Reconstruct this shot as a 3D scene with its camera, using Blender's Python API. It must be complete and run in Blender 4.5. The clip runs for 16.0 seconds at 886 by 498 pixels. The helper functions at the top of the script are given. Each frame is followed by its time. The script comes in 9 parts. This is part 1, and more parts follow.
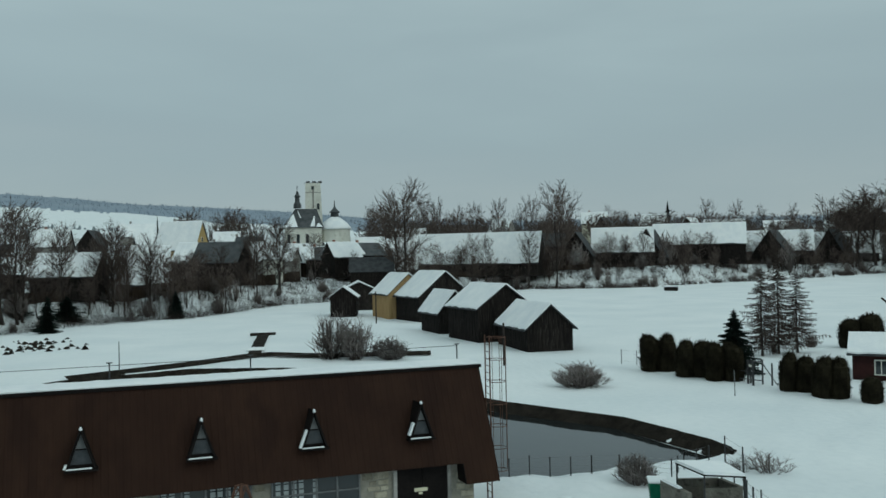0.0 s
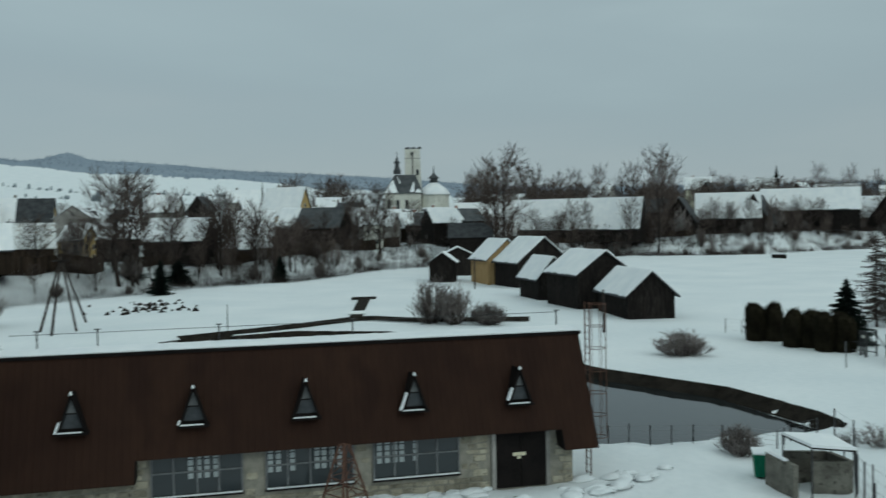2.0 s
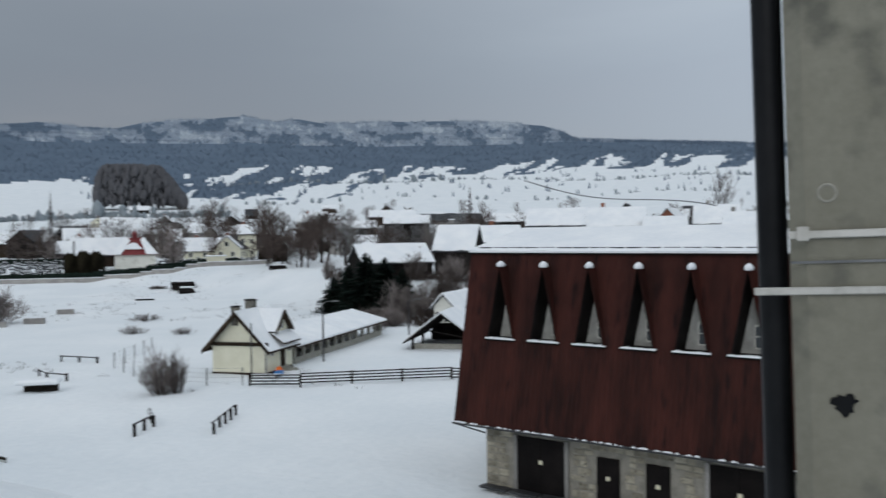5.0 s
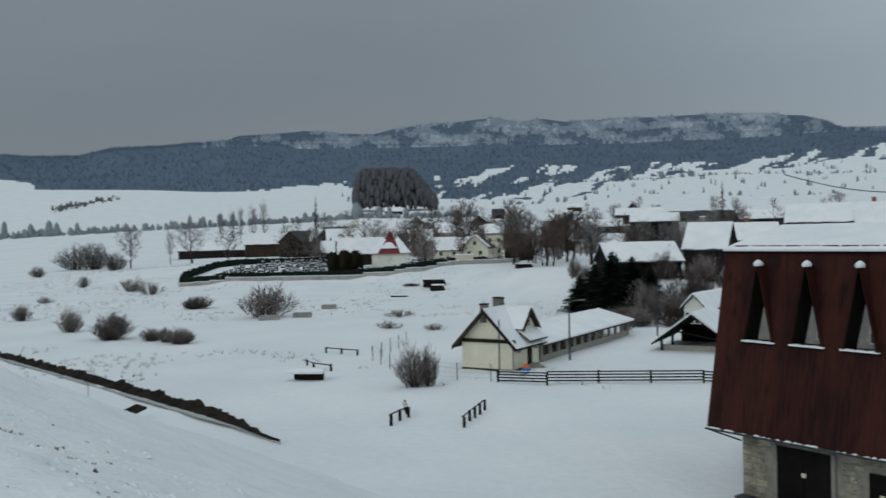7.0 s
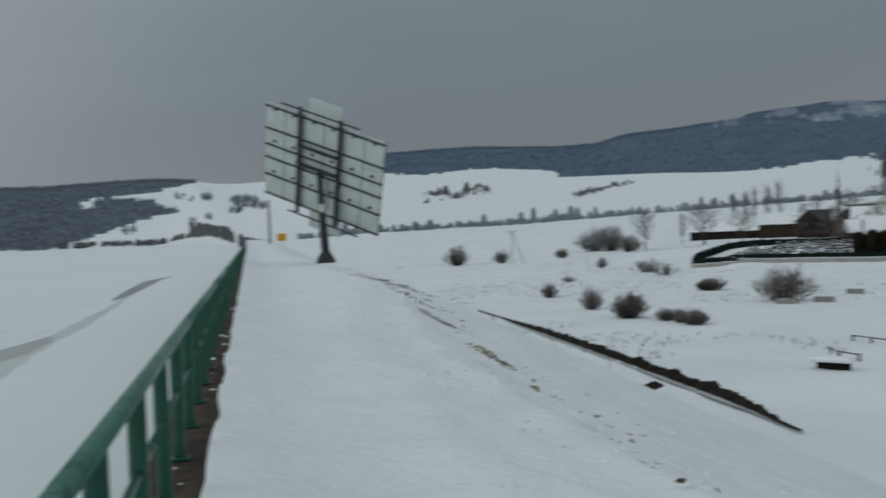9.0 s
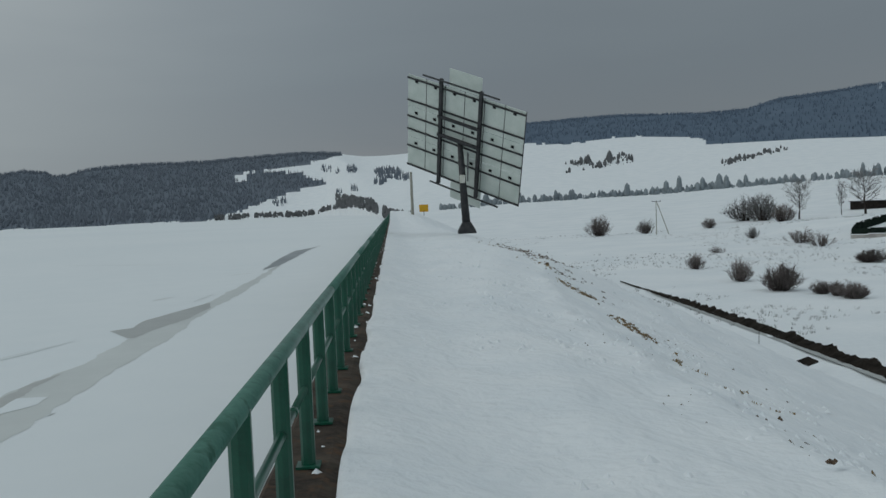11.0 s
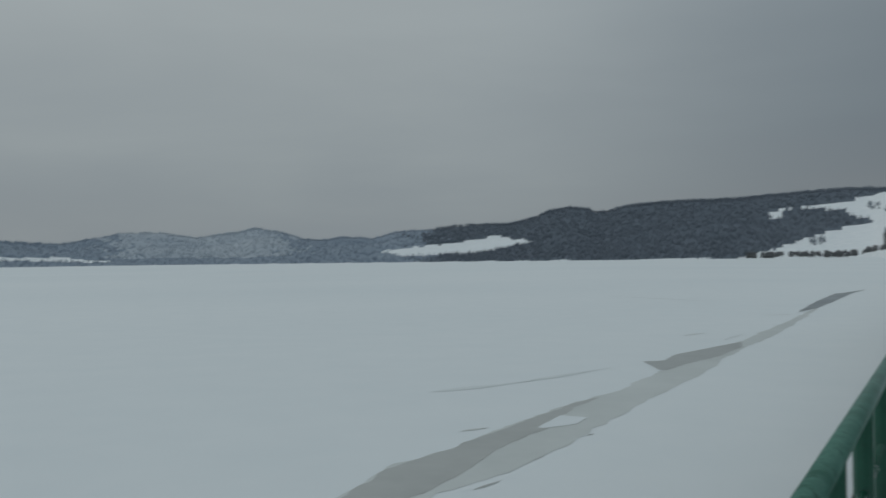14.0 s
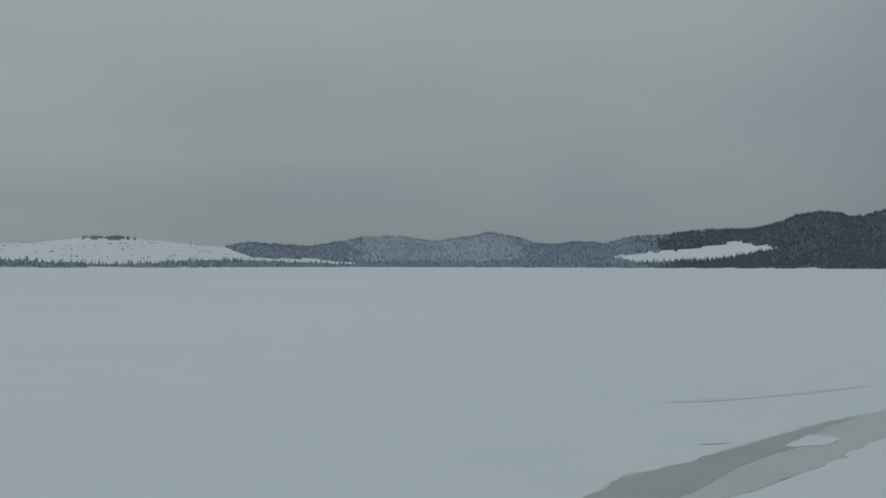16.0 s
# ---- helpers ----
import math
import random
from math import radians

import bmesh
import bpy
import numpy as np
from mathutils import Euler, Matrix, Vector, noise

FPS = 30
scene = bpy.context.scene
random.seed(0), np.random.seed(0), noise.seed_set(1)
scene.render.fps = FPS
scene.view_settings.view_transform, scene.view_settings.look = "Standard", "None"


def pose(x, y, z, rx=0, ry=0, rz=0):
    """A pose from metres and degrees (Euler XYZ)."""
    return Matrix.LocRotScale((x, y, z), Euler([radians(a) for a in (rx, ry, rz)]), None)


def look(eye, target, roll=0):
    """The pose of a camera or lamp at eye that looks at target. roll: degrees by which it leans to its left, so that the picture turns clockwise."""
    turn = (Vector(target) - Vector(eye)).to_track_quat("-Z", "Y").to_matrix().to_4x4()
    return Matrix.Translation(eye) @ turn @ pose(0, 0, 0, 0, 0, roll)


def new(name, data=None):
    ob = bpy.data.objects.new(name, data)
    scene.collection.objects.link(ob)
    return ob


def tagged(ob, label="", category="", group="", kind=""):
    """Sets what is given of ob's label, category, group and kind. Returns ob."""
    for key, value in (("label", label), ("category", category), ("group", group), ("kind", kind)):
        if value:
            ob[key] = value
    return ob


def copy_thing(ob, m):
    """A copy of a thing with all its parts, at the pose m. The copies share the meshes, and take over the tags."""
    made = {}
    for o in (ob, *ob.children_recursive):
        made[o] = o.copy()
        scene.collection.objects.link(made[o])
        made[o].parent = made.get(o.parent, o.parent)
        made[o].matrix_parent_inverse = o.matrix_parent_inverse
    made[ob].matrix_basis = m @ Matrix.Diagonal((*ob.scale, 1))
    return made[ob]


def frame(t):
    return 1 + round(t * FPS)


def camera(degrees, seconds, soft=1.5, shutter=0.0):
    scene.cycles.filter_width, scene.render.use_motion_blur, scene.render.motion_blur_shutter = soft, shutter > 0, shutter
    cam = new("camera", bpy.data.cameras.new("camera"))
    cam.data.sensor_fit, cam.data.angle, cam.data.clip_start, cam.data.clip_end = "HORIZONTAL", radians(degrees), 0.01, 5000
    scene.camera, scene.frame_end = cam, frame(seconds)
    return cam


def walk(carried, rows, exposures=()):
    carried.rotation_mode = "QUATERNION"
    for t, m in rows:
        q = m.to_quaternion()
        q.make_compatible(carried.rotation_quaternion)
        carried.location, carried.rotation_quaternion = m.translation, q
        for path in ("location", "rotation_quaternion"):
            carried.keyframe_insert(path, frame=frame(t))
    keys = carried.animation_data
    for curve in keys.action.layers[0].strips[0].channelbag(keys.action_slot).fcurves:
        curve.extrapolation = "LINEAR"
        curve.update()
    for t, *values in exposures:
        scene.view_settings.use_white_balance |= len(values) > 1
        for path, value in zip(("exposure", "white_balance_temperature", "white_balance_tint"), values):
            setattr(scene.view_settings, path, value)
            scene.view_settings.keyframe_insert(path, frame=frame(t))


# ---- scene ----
cam = camera(52.24, 16.0, soft=1.5, shutter=0.5)

# seconds, eye x, y, z, heading, pitch, roll (degrees)
ROWS = [
    (0.0, 0.262, -0.163, 10.80, -31.81, 0.51, -1.12),
    (0.5, 0.261, -0.165, 10.80, -32.36, 0.09, -1.02),
    (1.0, 0.263, -0.162, 10.80, -31.68, -0.38, -0.97),
    (1.5, 0.269, -0.151, 10.80, -29.37, -0.99, -1.12),
    (2.0, 0.278, -0.133, 10.80, -25.53, -1.55, -0.99),
    (2.5, 0.289, -0.107, 10.80, -20.23, -2.04, -0.42),
    (3.0, 0.301, -0.069, 10.80, -12.93, -2.49, 0.31),
    (3.5, 0.308, -0.006, 10.80, -1.06, -2.90, 0.71),
    (4.0, 0.300, 0.073, 10.80, 13.77, -2.54, 0.30),
    (4.5, 0.280, 0.129, 10.80, 24.77, -1.65, -0.24),
    (4.7, 0.274, 0.142, 10.80, 27.44, -1.38, -0.50),
    (6.8, 0.219, 0.218, 10.80, 44.88, -0.98, -1.39),
    (7.0, 0.213, 0.223, 10.80, 46.26, -0.91, -1.25),
    (7.5, 0.195, 0.239, 10.80, 50.89, -0.86, -1.36),
    (8.0, 0.162, 0.262, 10.80, 58.29, -0.89, -1.58),
    (8.5, 0.116, 0.286, 10.80, 67.86, -0.96, -1.95),
    (9.0, 0.015, 0.302, 10.80, 77.90, -1.12, -2.22),
    (9.5, -0.013, 0.307, 10.80, 84.99, -1.34, -2.20),
    (9.7, -0.009, 0.308, 10.80, 86.15, -1.54, -2.35),
    (11.8, 0.073, 0.308, 10.80, 87.61, -2.78, -2.73),
    (12.0, 0.041, 0.308, 10.80, 91.74, -0.73, -2.72),
    (12.5, -0.037, 0.303, 10.80, 100.60, 2.69, -2.11),
    (13.0, -0.081, 0.295, 10.80, 107.25, 2.17, -1.60),
    (13.5, -0.124, 0.283, 10.80, 113.65, 1.33, -1.20),
    (14.0, -0.152, 0.268, 10.80, 119.52, 0.64, -0.73),
    (14.5, -0.176, 0.253, 10.80, 124.81, 0.33, -0.59),
    (15.0, -0.195, 0.239, 10.80, 129.25, 0.41, -0.24),
    (15.5, -0.208, 0.228, 10.80, 132.39, 0.64, 0.46),
    (16.0, -0.215, 0.221, 10.80, 134.17, 1.01, 0.09),
]


def eye_pose(x, y, z, heading, pitch, roll):
    h, p = radians(heading), radians(pitch)
    return look((x, y, z), (x + math.cos(p) * math.cos(h), y + math.cos(p) * math.sin(h), z + math.sin(p)), roll)


walk(cam, [(r[0], eye_pose(*r[1:])) for r in ROWS],
     exposures=[(0.0, -0.17, 6070, -8), (2.0, -0.17, 6100, -6), (2.5, -0.11, 6150, -4), (3.0, 0.04, 6150, 0), (3.5, 0.14, 6200, 7), (4.0, 0.25, 6220, 11), (4.4, 0.08, 6230, 11), (4.7, 0.05, 6230, 11),
                (7.0, -0.27, 6230, 6), (9.0, -0.43, 6290, 5), (12.5, -0.5, 6270, 5), (16.0, -0.67, 6230, 4)])

# ---- sky and sun ----
SUN_EL, SUN_AZ = 30.0, -165.0
world = bpy.data.worlds.new("overcast_sky")
scene.world = world
world.use_nodes = True
wn, wl = world.node_tree.nodes, world.node_tree.links
wn.clear()


def wnode(kind, **values):
    n = wn.new(kind)
    for k, v in values.items():
        n.inputs[k].default_value = v
    return n


w_out = wn.new("ShaderNodeOutputWorld")
w_bg = wnode("ShaderNodeBackground", Strength=0.1)
w_sky = wn.new("ShaderNodeTexSky")
w_sky.sky_type, w_sky.sun_disc = "NISHITA", False
w_sky.sun_elevation, w_sky.sun_rotation = radians(SUN_EL), radians(90 - SUN_AZ)
w_sky.dust_density, w_sky.altitude = 4.0, 600
w_tc = wn.new("ShaderNodeTexCoord")
w_sep = wn.new("ShaderNodeSeparateXYZ")
wl.new(w_tc.outputs["Generated"], w_sep.inputs[0])
# cloud sheets: soft noise stretched along the horizon
w_map = wn.new("ShaderNodeMapping")
w_map.inputs["Scale"].default_value = (1.3, 1.3, 6.0)
wl.new(w_tc.outputs["Generated"], w_map.inputs[0])
w_noise = wnode("ShaderNodeTexNoise", Scale=1.7, Detail=5.0, Roughness=0.5, Distortion=0.3)
wl.new(w_map.outputs[0], w_noise.inputs["Vector"])
w_add = wn.new("ShaderNodeMath")
w_add.operation = "MULTIPLY_ADD"
wl.new(w_noise.outputs["Fac"], w_add.inputs[0])
w_add.inputs[1].default_value = 0.25
wl.new(w_sep.outputs["Z"], w_add.inputs[2])
w_ramp = wn.new("ShaderNodeValToRGB")
w_ramp.color_ramp.interpolation = "B_SPLINE"
stops = [(0.0, (3.9, 4.1, 4.4)), (0.1, (4.75, 4.75, 4.85)), (0.19, (3.45, 3.75, 4.15)), (0.3, (3.3, 3.7, 4.1)), (0.47, (4.3, 4.75, 5.1)), (1.0, (6.4, 6.8, 7.0))]
ramp = w_ramp.color_ramp
for i, (p, c) in enumerate(stops):
    e = ramp.elements[i] if i < 2 else ramp.elements.new(p)
    e.position, e.color = p, (c[0] / 10, c[1] / 10, c[2] / 10, 1)
wl.new(w_add.outputs[0], w_ramp.inputs[0])
w_gain = wn.new("ShaderNodeVectorMath")
w_gain.operation = "SCALE"
w_gain.inputs["Scale"].default_value = 10.0
# over the end of the lake the haze is dark at the horizon and the cloud paler above
w_ramp2 = wn.new("ShaderNodeValToRGB")
w_ramp2.color_ramp.interpolation = "B_SPLINE"
for i, (p, c) in enumerate([(0.0, (3.1, 3.4, 3.75)), (0.13, (2.95, 3.2, 3.5)), (0.24, (3.7, 3.95, 4.1)), (0.4, (4.5, 4.7, 4.75)), (0.6, (5.0, 5.3, 5.4)), (1.0, (6.4, 6.8, 7.0))]):
    e = w_ramp2.color_ramp.elements[i] if i < 2 else w_ramp2.color_ramp.elements.new(p)
    e.position, e.color = p, (c[0] / 10, c[1] / 10, c[2] / 10, 1)
wl.new(w_add.outputs[0], w_ramp2.inputs[0])
w_side = wn.new("ShaderNodeVectorMath")
w_side.operation = "DOT_PRODUCT"
w_side.inputs[1].default_value = (math.cos(radians(150)), math.sin(radians(150)), 0.0)
wl.new(w_tc.outputs["Generated"], w_side.inputs[0])
w_turn = wn.new("ShaderNodeMapRange")
w_turn.interpolation_type = "SMOOTHSTEP"
w_turn.inputs["From Min"].default_value, w_turn.inputs["From Max"].default_value = 0.5, 0.9
wl.new(w_side.outputs["Value"], w_turn.inputs["Value"])
w_two = wnode("ShaderNodeMix")
w_two.data_type = "RGBA"
wl.new(w_turn.outputs[0], w_two.inputs["Factor"])
wl.new(w_ramp.outputs[0], w_two.inputs["A"])
wl.new(w_ramp2.outputs[0], w_two.inputs["B"])
wl.new(w_two.outputs["Result"], w_gain.inputs[0])
# the cloud bank is thicker over the hills beyond the lake
w_dot = wn.new("ShaderNodeVectorMath")
w_dot.operation = "DOT_PRODUCT"
w_dot.inputs[1].default_value = (math.cos(radians(64)), math.sin(radians(64)), 0.0)
wl.new(w_tc.outputs["Generated"], w_dot.inputs[0])
w_thick = wn.new("ShaderNodeMapRange")
w_thick.interpolation_type = "SMOOTHSTEP"
w_thick.inputs["From Min"].default_value, w_thick.inputs["From Max"].default_value = 0.56, 1.0
w_thick.inputs["To Min"].default_value, w_thick.inputs["To Max"].default_value = 11.8, 6.5
wl.new(w_dot.outputs["Value"], w_thick.inputs["Value"])
wl.new(w_thick.outputs[0], w_gain.inputs["Scale"])
w_mix = wnode("ShaderNodeMix")
w_mix.data_type = "RGBA"
w_mix.inputs["Factor"].default_value = 0.93
wl.new(w_sky.outputs[0], w_mix.inputs["A"])
wl.new(w_gain.outputs[0], w_mix.inputs["B"])
wl.new(w_mix.outputs["Result"], w_bg.inputs["Color"])
wl.new(w_bg.outputs[0], w_out.inputs["Surface"])

sun_data = bpy.data.lights.new("sun", "SUN")
sun_data.energy, sun_data.angle, sun_data.color = 0.5, radians(25), (1.0, 0.97, 0.93)
sun = new("sun", sun_data)
sun.matrix_world = look((0, 0, 60), (-math.cos(radians(SUN_AZ)) * math.cos(radians(SUN_EL)), -math.sin(radians(SUN_AZ)) * math.cos(radians(SUN_EL)), 60 - math.sin(radians(SUN_EL))))

# ---- materials ----
MATS = {}


def material(name, c1, c2, scale=1.0, rough=0.8, bump=0.2, fine=12.0, metal=0.0, spec=0.15, depth=0.02, stretch=(1, 1, 1), spread=0.5, c3=None, wave=None, local=True, per_object=0.0):
    """Two colours mixed by a large and a fine noise, a bump, and where asked a third stain colour, ribs and a shift for each object."""
    m = bpy.data.materials.new(name)
    m.use_nodes = True
    n, l = m.node_tree.nodes, m.node_tree.links
    b = n["Principled BSDF"]
    tc = n.new("ShaderNodeTexCoord")
    mp = n.new("ShaderNodeMapping")
    mp.inputs["Scale"].default_value = stretch
    l.new(tc.outputs["Object"], mp.inputs[0])
    big = n.new("ShaderNodeTexNoise")
    big.inputs["Scale"].default_value, big.inputs["Detail"].default_value = scale, 5
    small = n.new("ShaderNodeTexNoise")
    small.inputs["Scale"].default_value, small.inputs["Detail"].default_value = scale * fine, 4
    for t in (big, small):
        l.new(mp.outputs[0], t.inputs["Vector"])
    add = n.new("ShaderNodeMath")
    add.operation = "MULTIPLY_ADD"
    l.new(small.outputs["Fac"], add.inputs[0])
    add.inputs[1].default_value = 0.45
    l.new(big.outputs["Fac"], add.inputs[2])
    rng = n.new("ShaderNodeMapRange")
    rng.inputs["From Min"].default_value, rng.inputs["From Max"].default_value = 0.72 - 0.35 * spread, 0.72 + 0.35 * spread
    l.new(add.outputs[0], rng.inputs["Value"])
    mix = n.new("ShaderNodeMix")
    mix.data_type = "RGBA"
    mix.inputs["A"].default_value, mix.inputs["B"].default_value = (*c1, 1), (*c2, 1)
    l.new(rng.outputs[0], mix.inputs["Factor"])
    colour = mix.outputs["Result"]
    if c3:
        st = n.new("ShaderNodeTexNoise")
        st.inputs["Scale"].default_value, st.inputs["Detail"].default_value = scale * 2.7, 6
        off = n.new("ShaderNodeMapping")
        off.inputs["Location"].default_value = (7.3, 2.1, 4.4)
        l.new(mp.outputs[0], off.inputs[0])
        l.new(off.outputs[0], st.inputs["Vector"])
        r2 = n.new("ShaderNodeMapRange")
        r2.inputs["From Min"].default_value, r2.inputs["From Max"].default_value = 0.55, 0.68
        l.new(st.outputs["Fac"], r2.inputs["Value"])
        m2 = n.new("ShaderNodeMix")
        m2.data_type = "RGBA"
        m2.inputs["B"].default_value = (*c3, 1)
        l.new(r2.outputs[0], m2.inputs["Factor"])
        l.new(colour, m2.inputs["A"])
        colour = m2.outputs["Result"]
    if per_object:
        info = n.new("ShaderNodeObjectInfo")
        hsv = n.new("ShaderNodeHueSaturation")
        r3 = n.new("ShaderNodeMapRange")
        r3.inputs["To Min"].default_value, r3.inputs["To Max"].default_value = 1 - per_object, 1 + per_object
        l.new(info.outputs["Random"], r3.inputs["Value"])
        l.new(r3.outputs[0], hsv.inputs["Value"])
        l.new(colour, hsv.inputs["Color"])
        colour = hsv.outputs["Color"]
    l.new(colour, b.inputs["Base Color"])
    b.inputs["Roughness"].default_value, b.inputs["Metallic"].default_value = rough, metal
    b.inputs["Specular IOR Level"].default_value = spec
    if bump:
        bp = n.new("ShaderNodeBump")
        bp.inputs["Strength"].default_value, bp.inputs["Distance"].default_value = bump, depth
        l.new(add.outputs[0], bp.inputs["Height"])
        l.new(bp.outputs[0], b.inputs["Normal"])
    MATS[name] = m
    return m


snow = material("snow", (0.74, 0.78, 0.81), (0.84, 0.86, 0.87), 0.8, 0.85, 0.9, 9, depth=0.1, spread=1.0)
snow_ground = material("snow_ground", (0.68, 0.725, 0.755), (0.84, 0.86, 0.87), 0.09, 0.85, 0.8, 20, depth=0.2, spread=1.0)
snow_roof = material("snow_roof", (0.76, 0.79, 0.82), (0.86, 0.875, 0.885), 0.5, 0.85, 0.4, 9, depth=0.05)
snow_dirty = material("snow_dirty", (0.6, 0.62, 0.62), (0.8, 0.82, 0.83), 0.6, 0.85, 0.6, 8, depth=0.08, c3=(0.2, 0.16, 0.11))
ice_snow = material("ice_snow", (0.70, 0.745, 0.765), (0.78, 0.81, 0.82), 0.012, 0.8, 0.3, 30, depth=0.05, spread=1.0)
ice_pale = material("ice_pale", (0.5, 0.53, 0.52), (0.62, 0.65, 0.64), 0.16, 0.45, 0.1, 6, spec=0.3, depth=0.01, spread=1.0)
ice_faint = material("ice_faint", (0.62, 0.66, 0.67), (0.7, 0.74, 0.75), 0.3, 0.6, 0.1, 6, spec=0.3, depth=0.01, spread=1.0)
ice_wet = material("ice_wet", (0.33, 0.345, 0.335), (0.46, 0.475, 0.46), 0.25, 0.35, 0.1, 6, spec=0.4, depth=0.01, spread=1.0)
ice_dark = material("ice_dark", (0.2, 0.22, 0.23), (0.3, 0.33, 0.34), 0.3, 0.3, 0.05, 5, spec=0.4)
# blue distance haze is mixed into the colours of the hillside forest
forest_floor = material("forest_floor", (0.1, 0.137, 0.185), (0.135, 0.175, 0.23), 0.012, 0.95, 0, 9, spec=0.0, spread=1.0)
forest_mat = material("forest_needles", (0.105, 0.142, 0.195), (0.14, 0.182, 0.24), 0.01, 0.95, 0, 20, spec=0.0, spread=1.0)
# distance haze is put into these base colours, paler for the farther hills
far_floor = material("hazed_forest_floor", (0.23, 0.28, 0.34), (0.31, 0.355, 0.41), 0.006, 0.95, 0, 9, spec=0.0, spread=1.0)
far_mat = material("hazed_needles", (0.22, 0.27, 0.335), (0.3, 0.345, 0.405), 0.006, 0.95, 0, 12, spec=0.0, spread=1.0)
pale_floor = material("pale_haze_forest_floor", (0.34, 0.39, 0.45), (0.46, 0.5, 0.54), 0.004, 0.95, 0, 14, spec=0.0, spread=1.0)
pale_mat = material("pale_haze_needles", (0.34, 0.39, 0.45), (0.43, 0.475, 0.52), 0.004, 0.95, 0, 14, spec=0.0, spread=1.0)
# the shore forest colours are lifted with painted haze as well
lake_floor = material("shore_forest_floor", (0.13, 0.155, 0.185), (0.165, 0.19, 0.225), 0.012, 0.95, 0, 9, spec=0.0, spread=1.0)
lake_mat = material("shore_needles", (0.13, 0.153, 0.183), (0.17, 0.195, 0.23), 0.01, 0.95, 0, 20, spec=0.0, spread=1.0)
frost_wood = material("frosted_wood", (0.17, 0.2, 0.225), (0.3, 0.34, 0.36), 0.012, 0.95, 0, 20, spec=0.0, spread=1.0)
shrub_wood = material("grey_brown_shrubs", (0.1, 0.105, 0.11), (0.17, 0.175, 0.18), 0.02, 0.95, 0, 20, spec=0.0, spread=1.0)
red_metal = material("red_brown_sheet", (0.021, 0.0075, 0.006), (0.054, 0.0165, 0.0125), 0.8, 0.66, 0.15, 7, spec=0.12, stretch=(1.6, 1.6, 0.12), c3=(0.014, 0.006, 0.0055), depth=0.01)
brown_metal = material("brown_sheet", (0.022, 0.01, 0.0068), (0.033, 0.0158, 0.01), 0.25, 0.7, 0.15, 9, spec=0.1, stretch=(1, 1, 0.2), c3=(0.021, 0.0095, 0.0065), depth=0.01)
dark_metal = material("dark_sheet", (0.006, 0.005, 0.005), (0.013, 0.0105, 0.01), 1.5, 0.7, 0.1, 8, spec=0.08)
stone_mortar = material("mortar", (0.2, 0.19, 0.16), (0.3, 0.28, 0.24), 3, 0.9, 0.4, 8)
stone_block = material("stone_block", (0.21, 0.19, 0.145), (0.37, 0.34, 0.27), 2.2, 0.9, 0.5, 7, c3=(0.15, 0.14, 0.11), per_object=0.3)
concrete = material("concrete", (0.25, 0.245, 0.21), (0.37, 0.36, 0.32), 3.0, 0.9, 0.35, 14, c3=(0.18, 0.18, 0.15), depth=0.008)
bay_concrete = material("stained_concrete", (0.11, 0.105, 0.09), (0.2, 0.19, 0.165), 1.6, 0.9, 0.5, 9, c3=(0.07, 0.066, 0.056), depth=0.01)
birch_grey = material("leafless_wood", (0.085, 0.085, 0.092), (0.13, 0.13, 0.138), 0.03, 0.95, 0, 20, spec=0.0, spread=1.0)
pole_concrete = material("pole_concrete", (0.165, 0.158, 0.124), (0.25, 0.242, 0.198), 3.0, 0.88, 0.5, 18, c3=(0.125, 0.123, 0.103), depth=0.004, spread=0.9)
kerb_concrete = material("kerb_concrete", (0.034, 0.028, 0.023), (0.085, 0.067, 0.052), 3.5, 0.9, 0.7, 6, c3=(0.09, 0.055, 0.035), depth=0.03)
green_paint = material("green_paint", (0.004, 0.06, 0.035), (0.008, 0.085, 0.05), 6, 0.35, 0.1, 12, spec=0.45, depth=0.002)
green_worn = material("green_worn_paint", (0.03, 0.12, 0.085), (0.075, 0.2, 0.155), 5, 0.42, 0.15, 10, spec=0.45, depth=0.002, c3=(0.02, 0.09, 0.06))
black_rubber = material("black_pipe", (0.004, 0.0045, 0.0055), (0.009, 0.0095, 0.011), 5, 0.45, 0.1, 10, spec=0.15, depth=0.002)
steel_band = material("steel_band", (0.42, 0.41, 0.38), (0.56, 0.55, 0.52), 8, 0.4, 0.1, 8, metal=0.6, depth=0.001)
steel = material("galvanised_steel", (0.12, 0.125, 0.13), (0.2, 0.205, 0.21), 4, 0.5, 0.1, 8, metal=0.4)
steel_dark = material("dark_steel", (0.035, 0.037, 0.04), (0.07, 0.07, 0.072), 4, 0.5, 0.1, 8, metal=0.3)
rust_steel = material("rusty_steel", (0.07, 0.035, 0.025), (0.13, 0.07, 0.05), 6, 0.8, 0.2, 8)
panel_back = material("panel_back", (0.5, 0.56, 0.52), (0.6, 0.65, 0.61), 1.2, 0.35, 0.0, 6, spec=0.4)
wood_dark = material("dark_boards", (0.009, 0.008, 0.008), (0.024, 0.02, 0.018), 1.2, 0.85, 0.4, 9, stretch=(3, 3, 0.3), c3=(0.045, 0.04, 0.036), spec=0.05, per_object=0.3)
wood_brown = material("brown_boards", (0.024, 0.018, 0.014), (0.055, 0.04, 0.029), 1.2, 0.85, 0.4, 9, stretch=(3, 3, 0.3), c3=(0.02, 0.015, 0.012), spec=0.05, per_object=0.35)
wood_new = material("pale_new_boards", (0.32, 0.21, 0.1), (0.45, 0.31, 0.15), 1.2, 0.75, 0.3, 9, stretch=(4, 4, 0.3))
wall_cream = material("cream_render", (0.66, 0.64, 0.5), (0.75, 0.73, 0.59), 0.8, 0.9, 0.2, 12, depth=0.006)
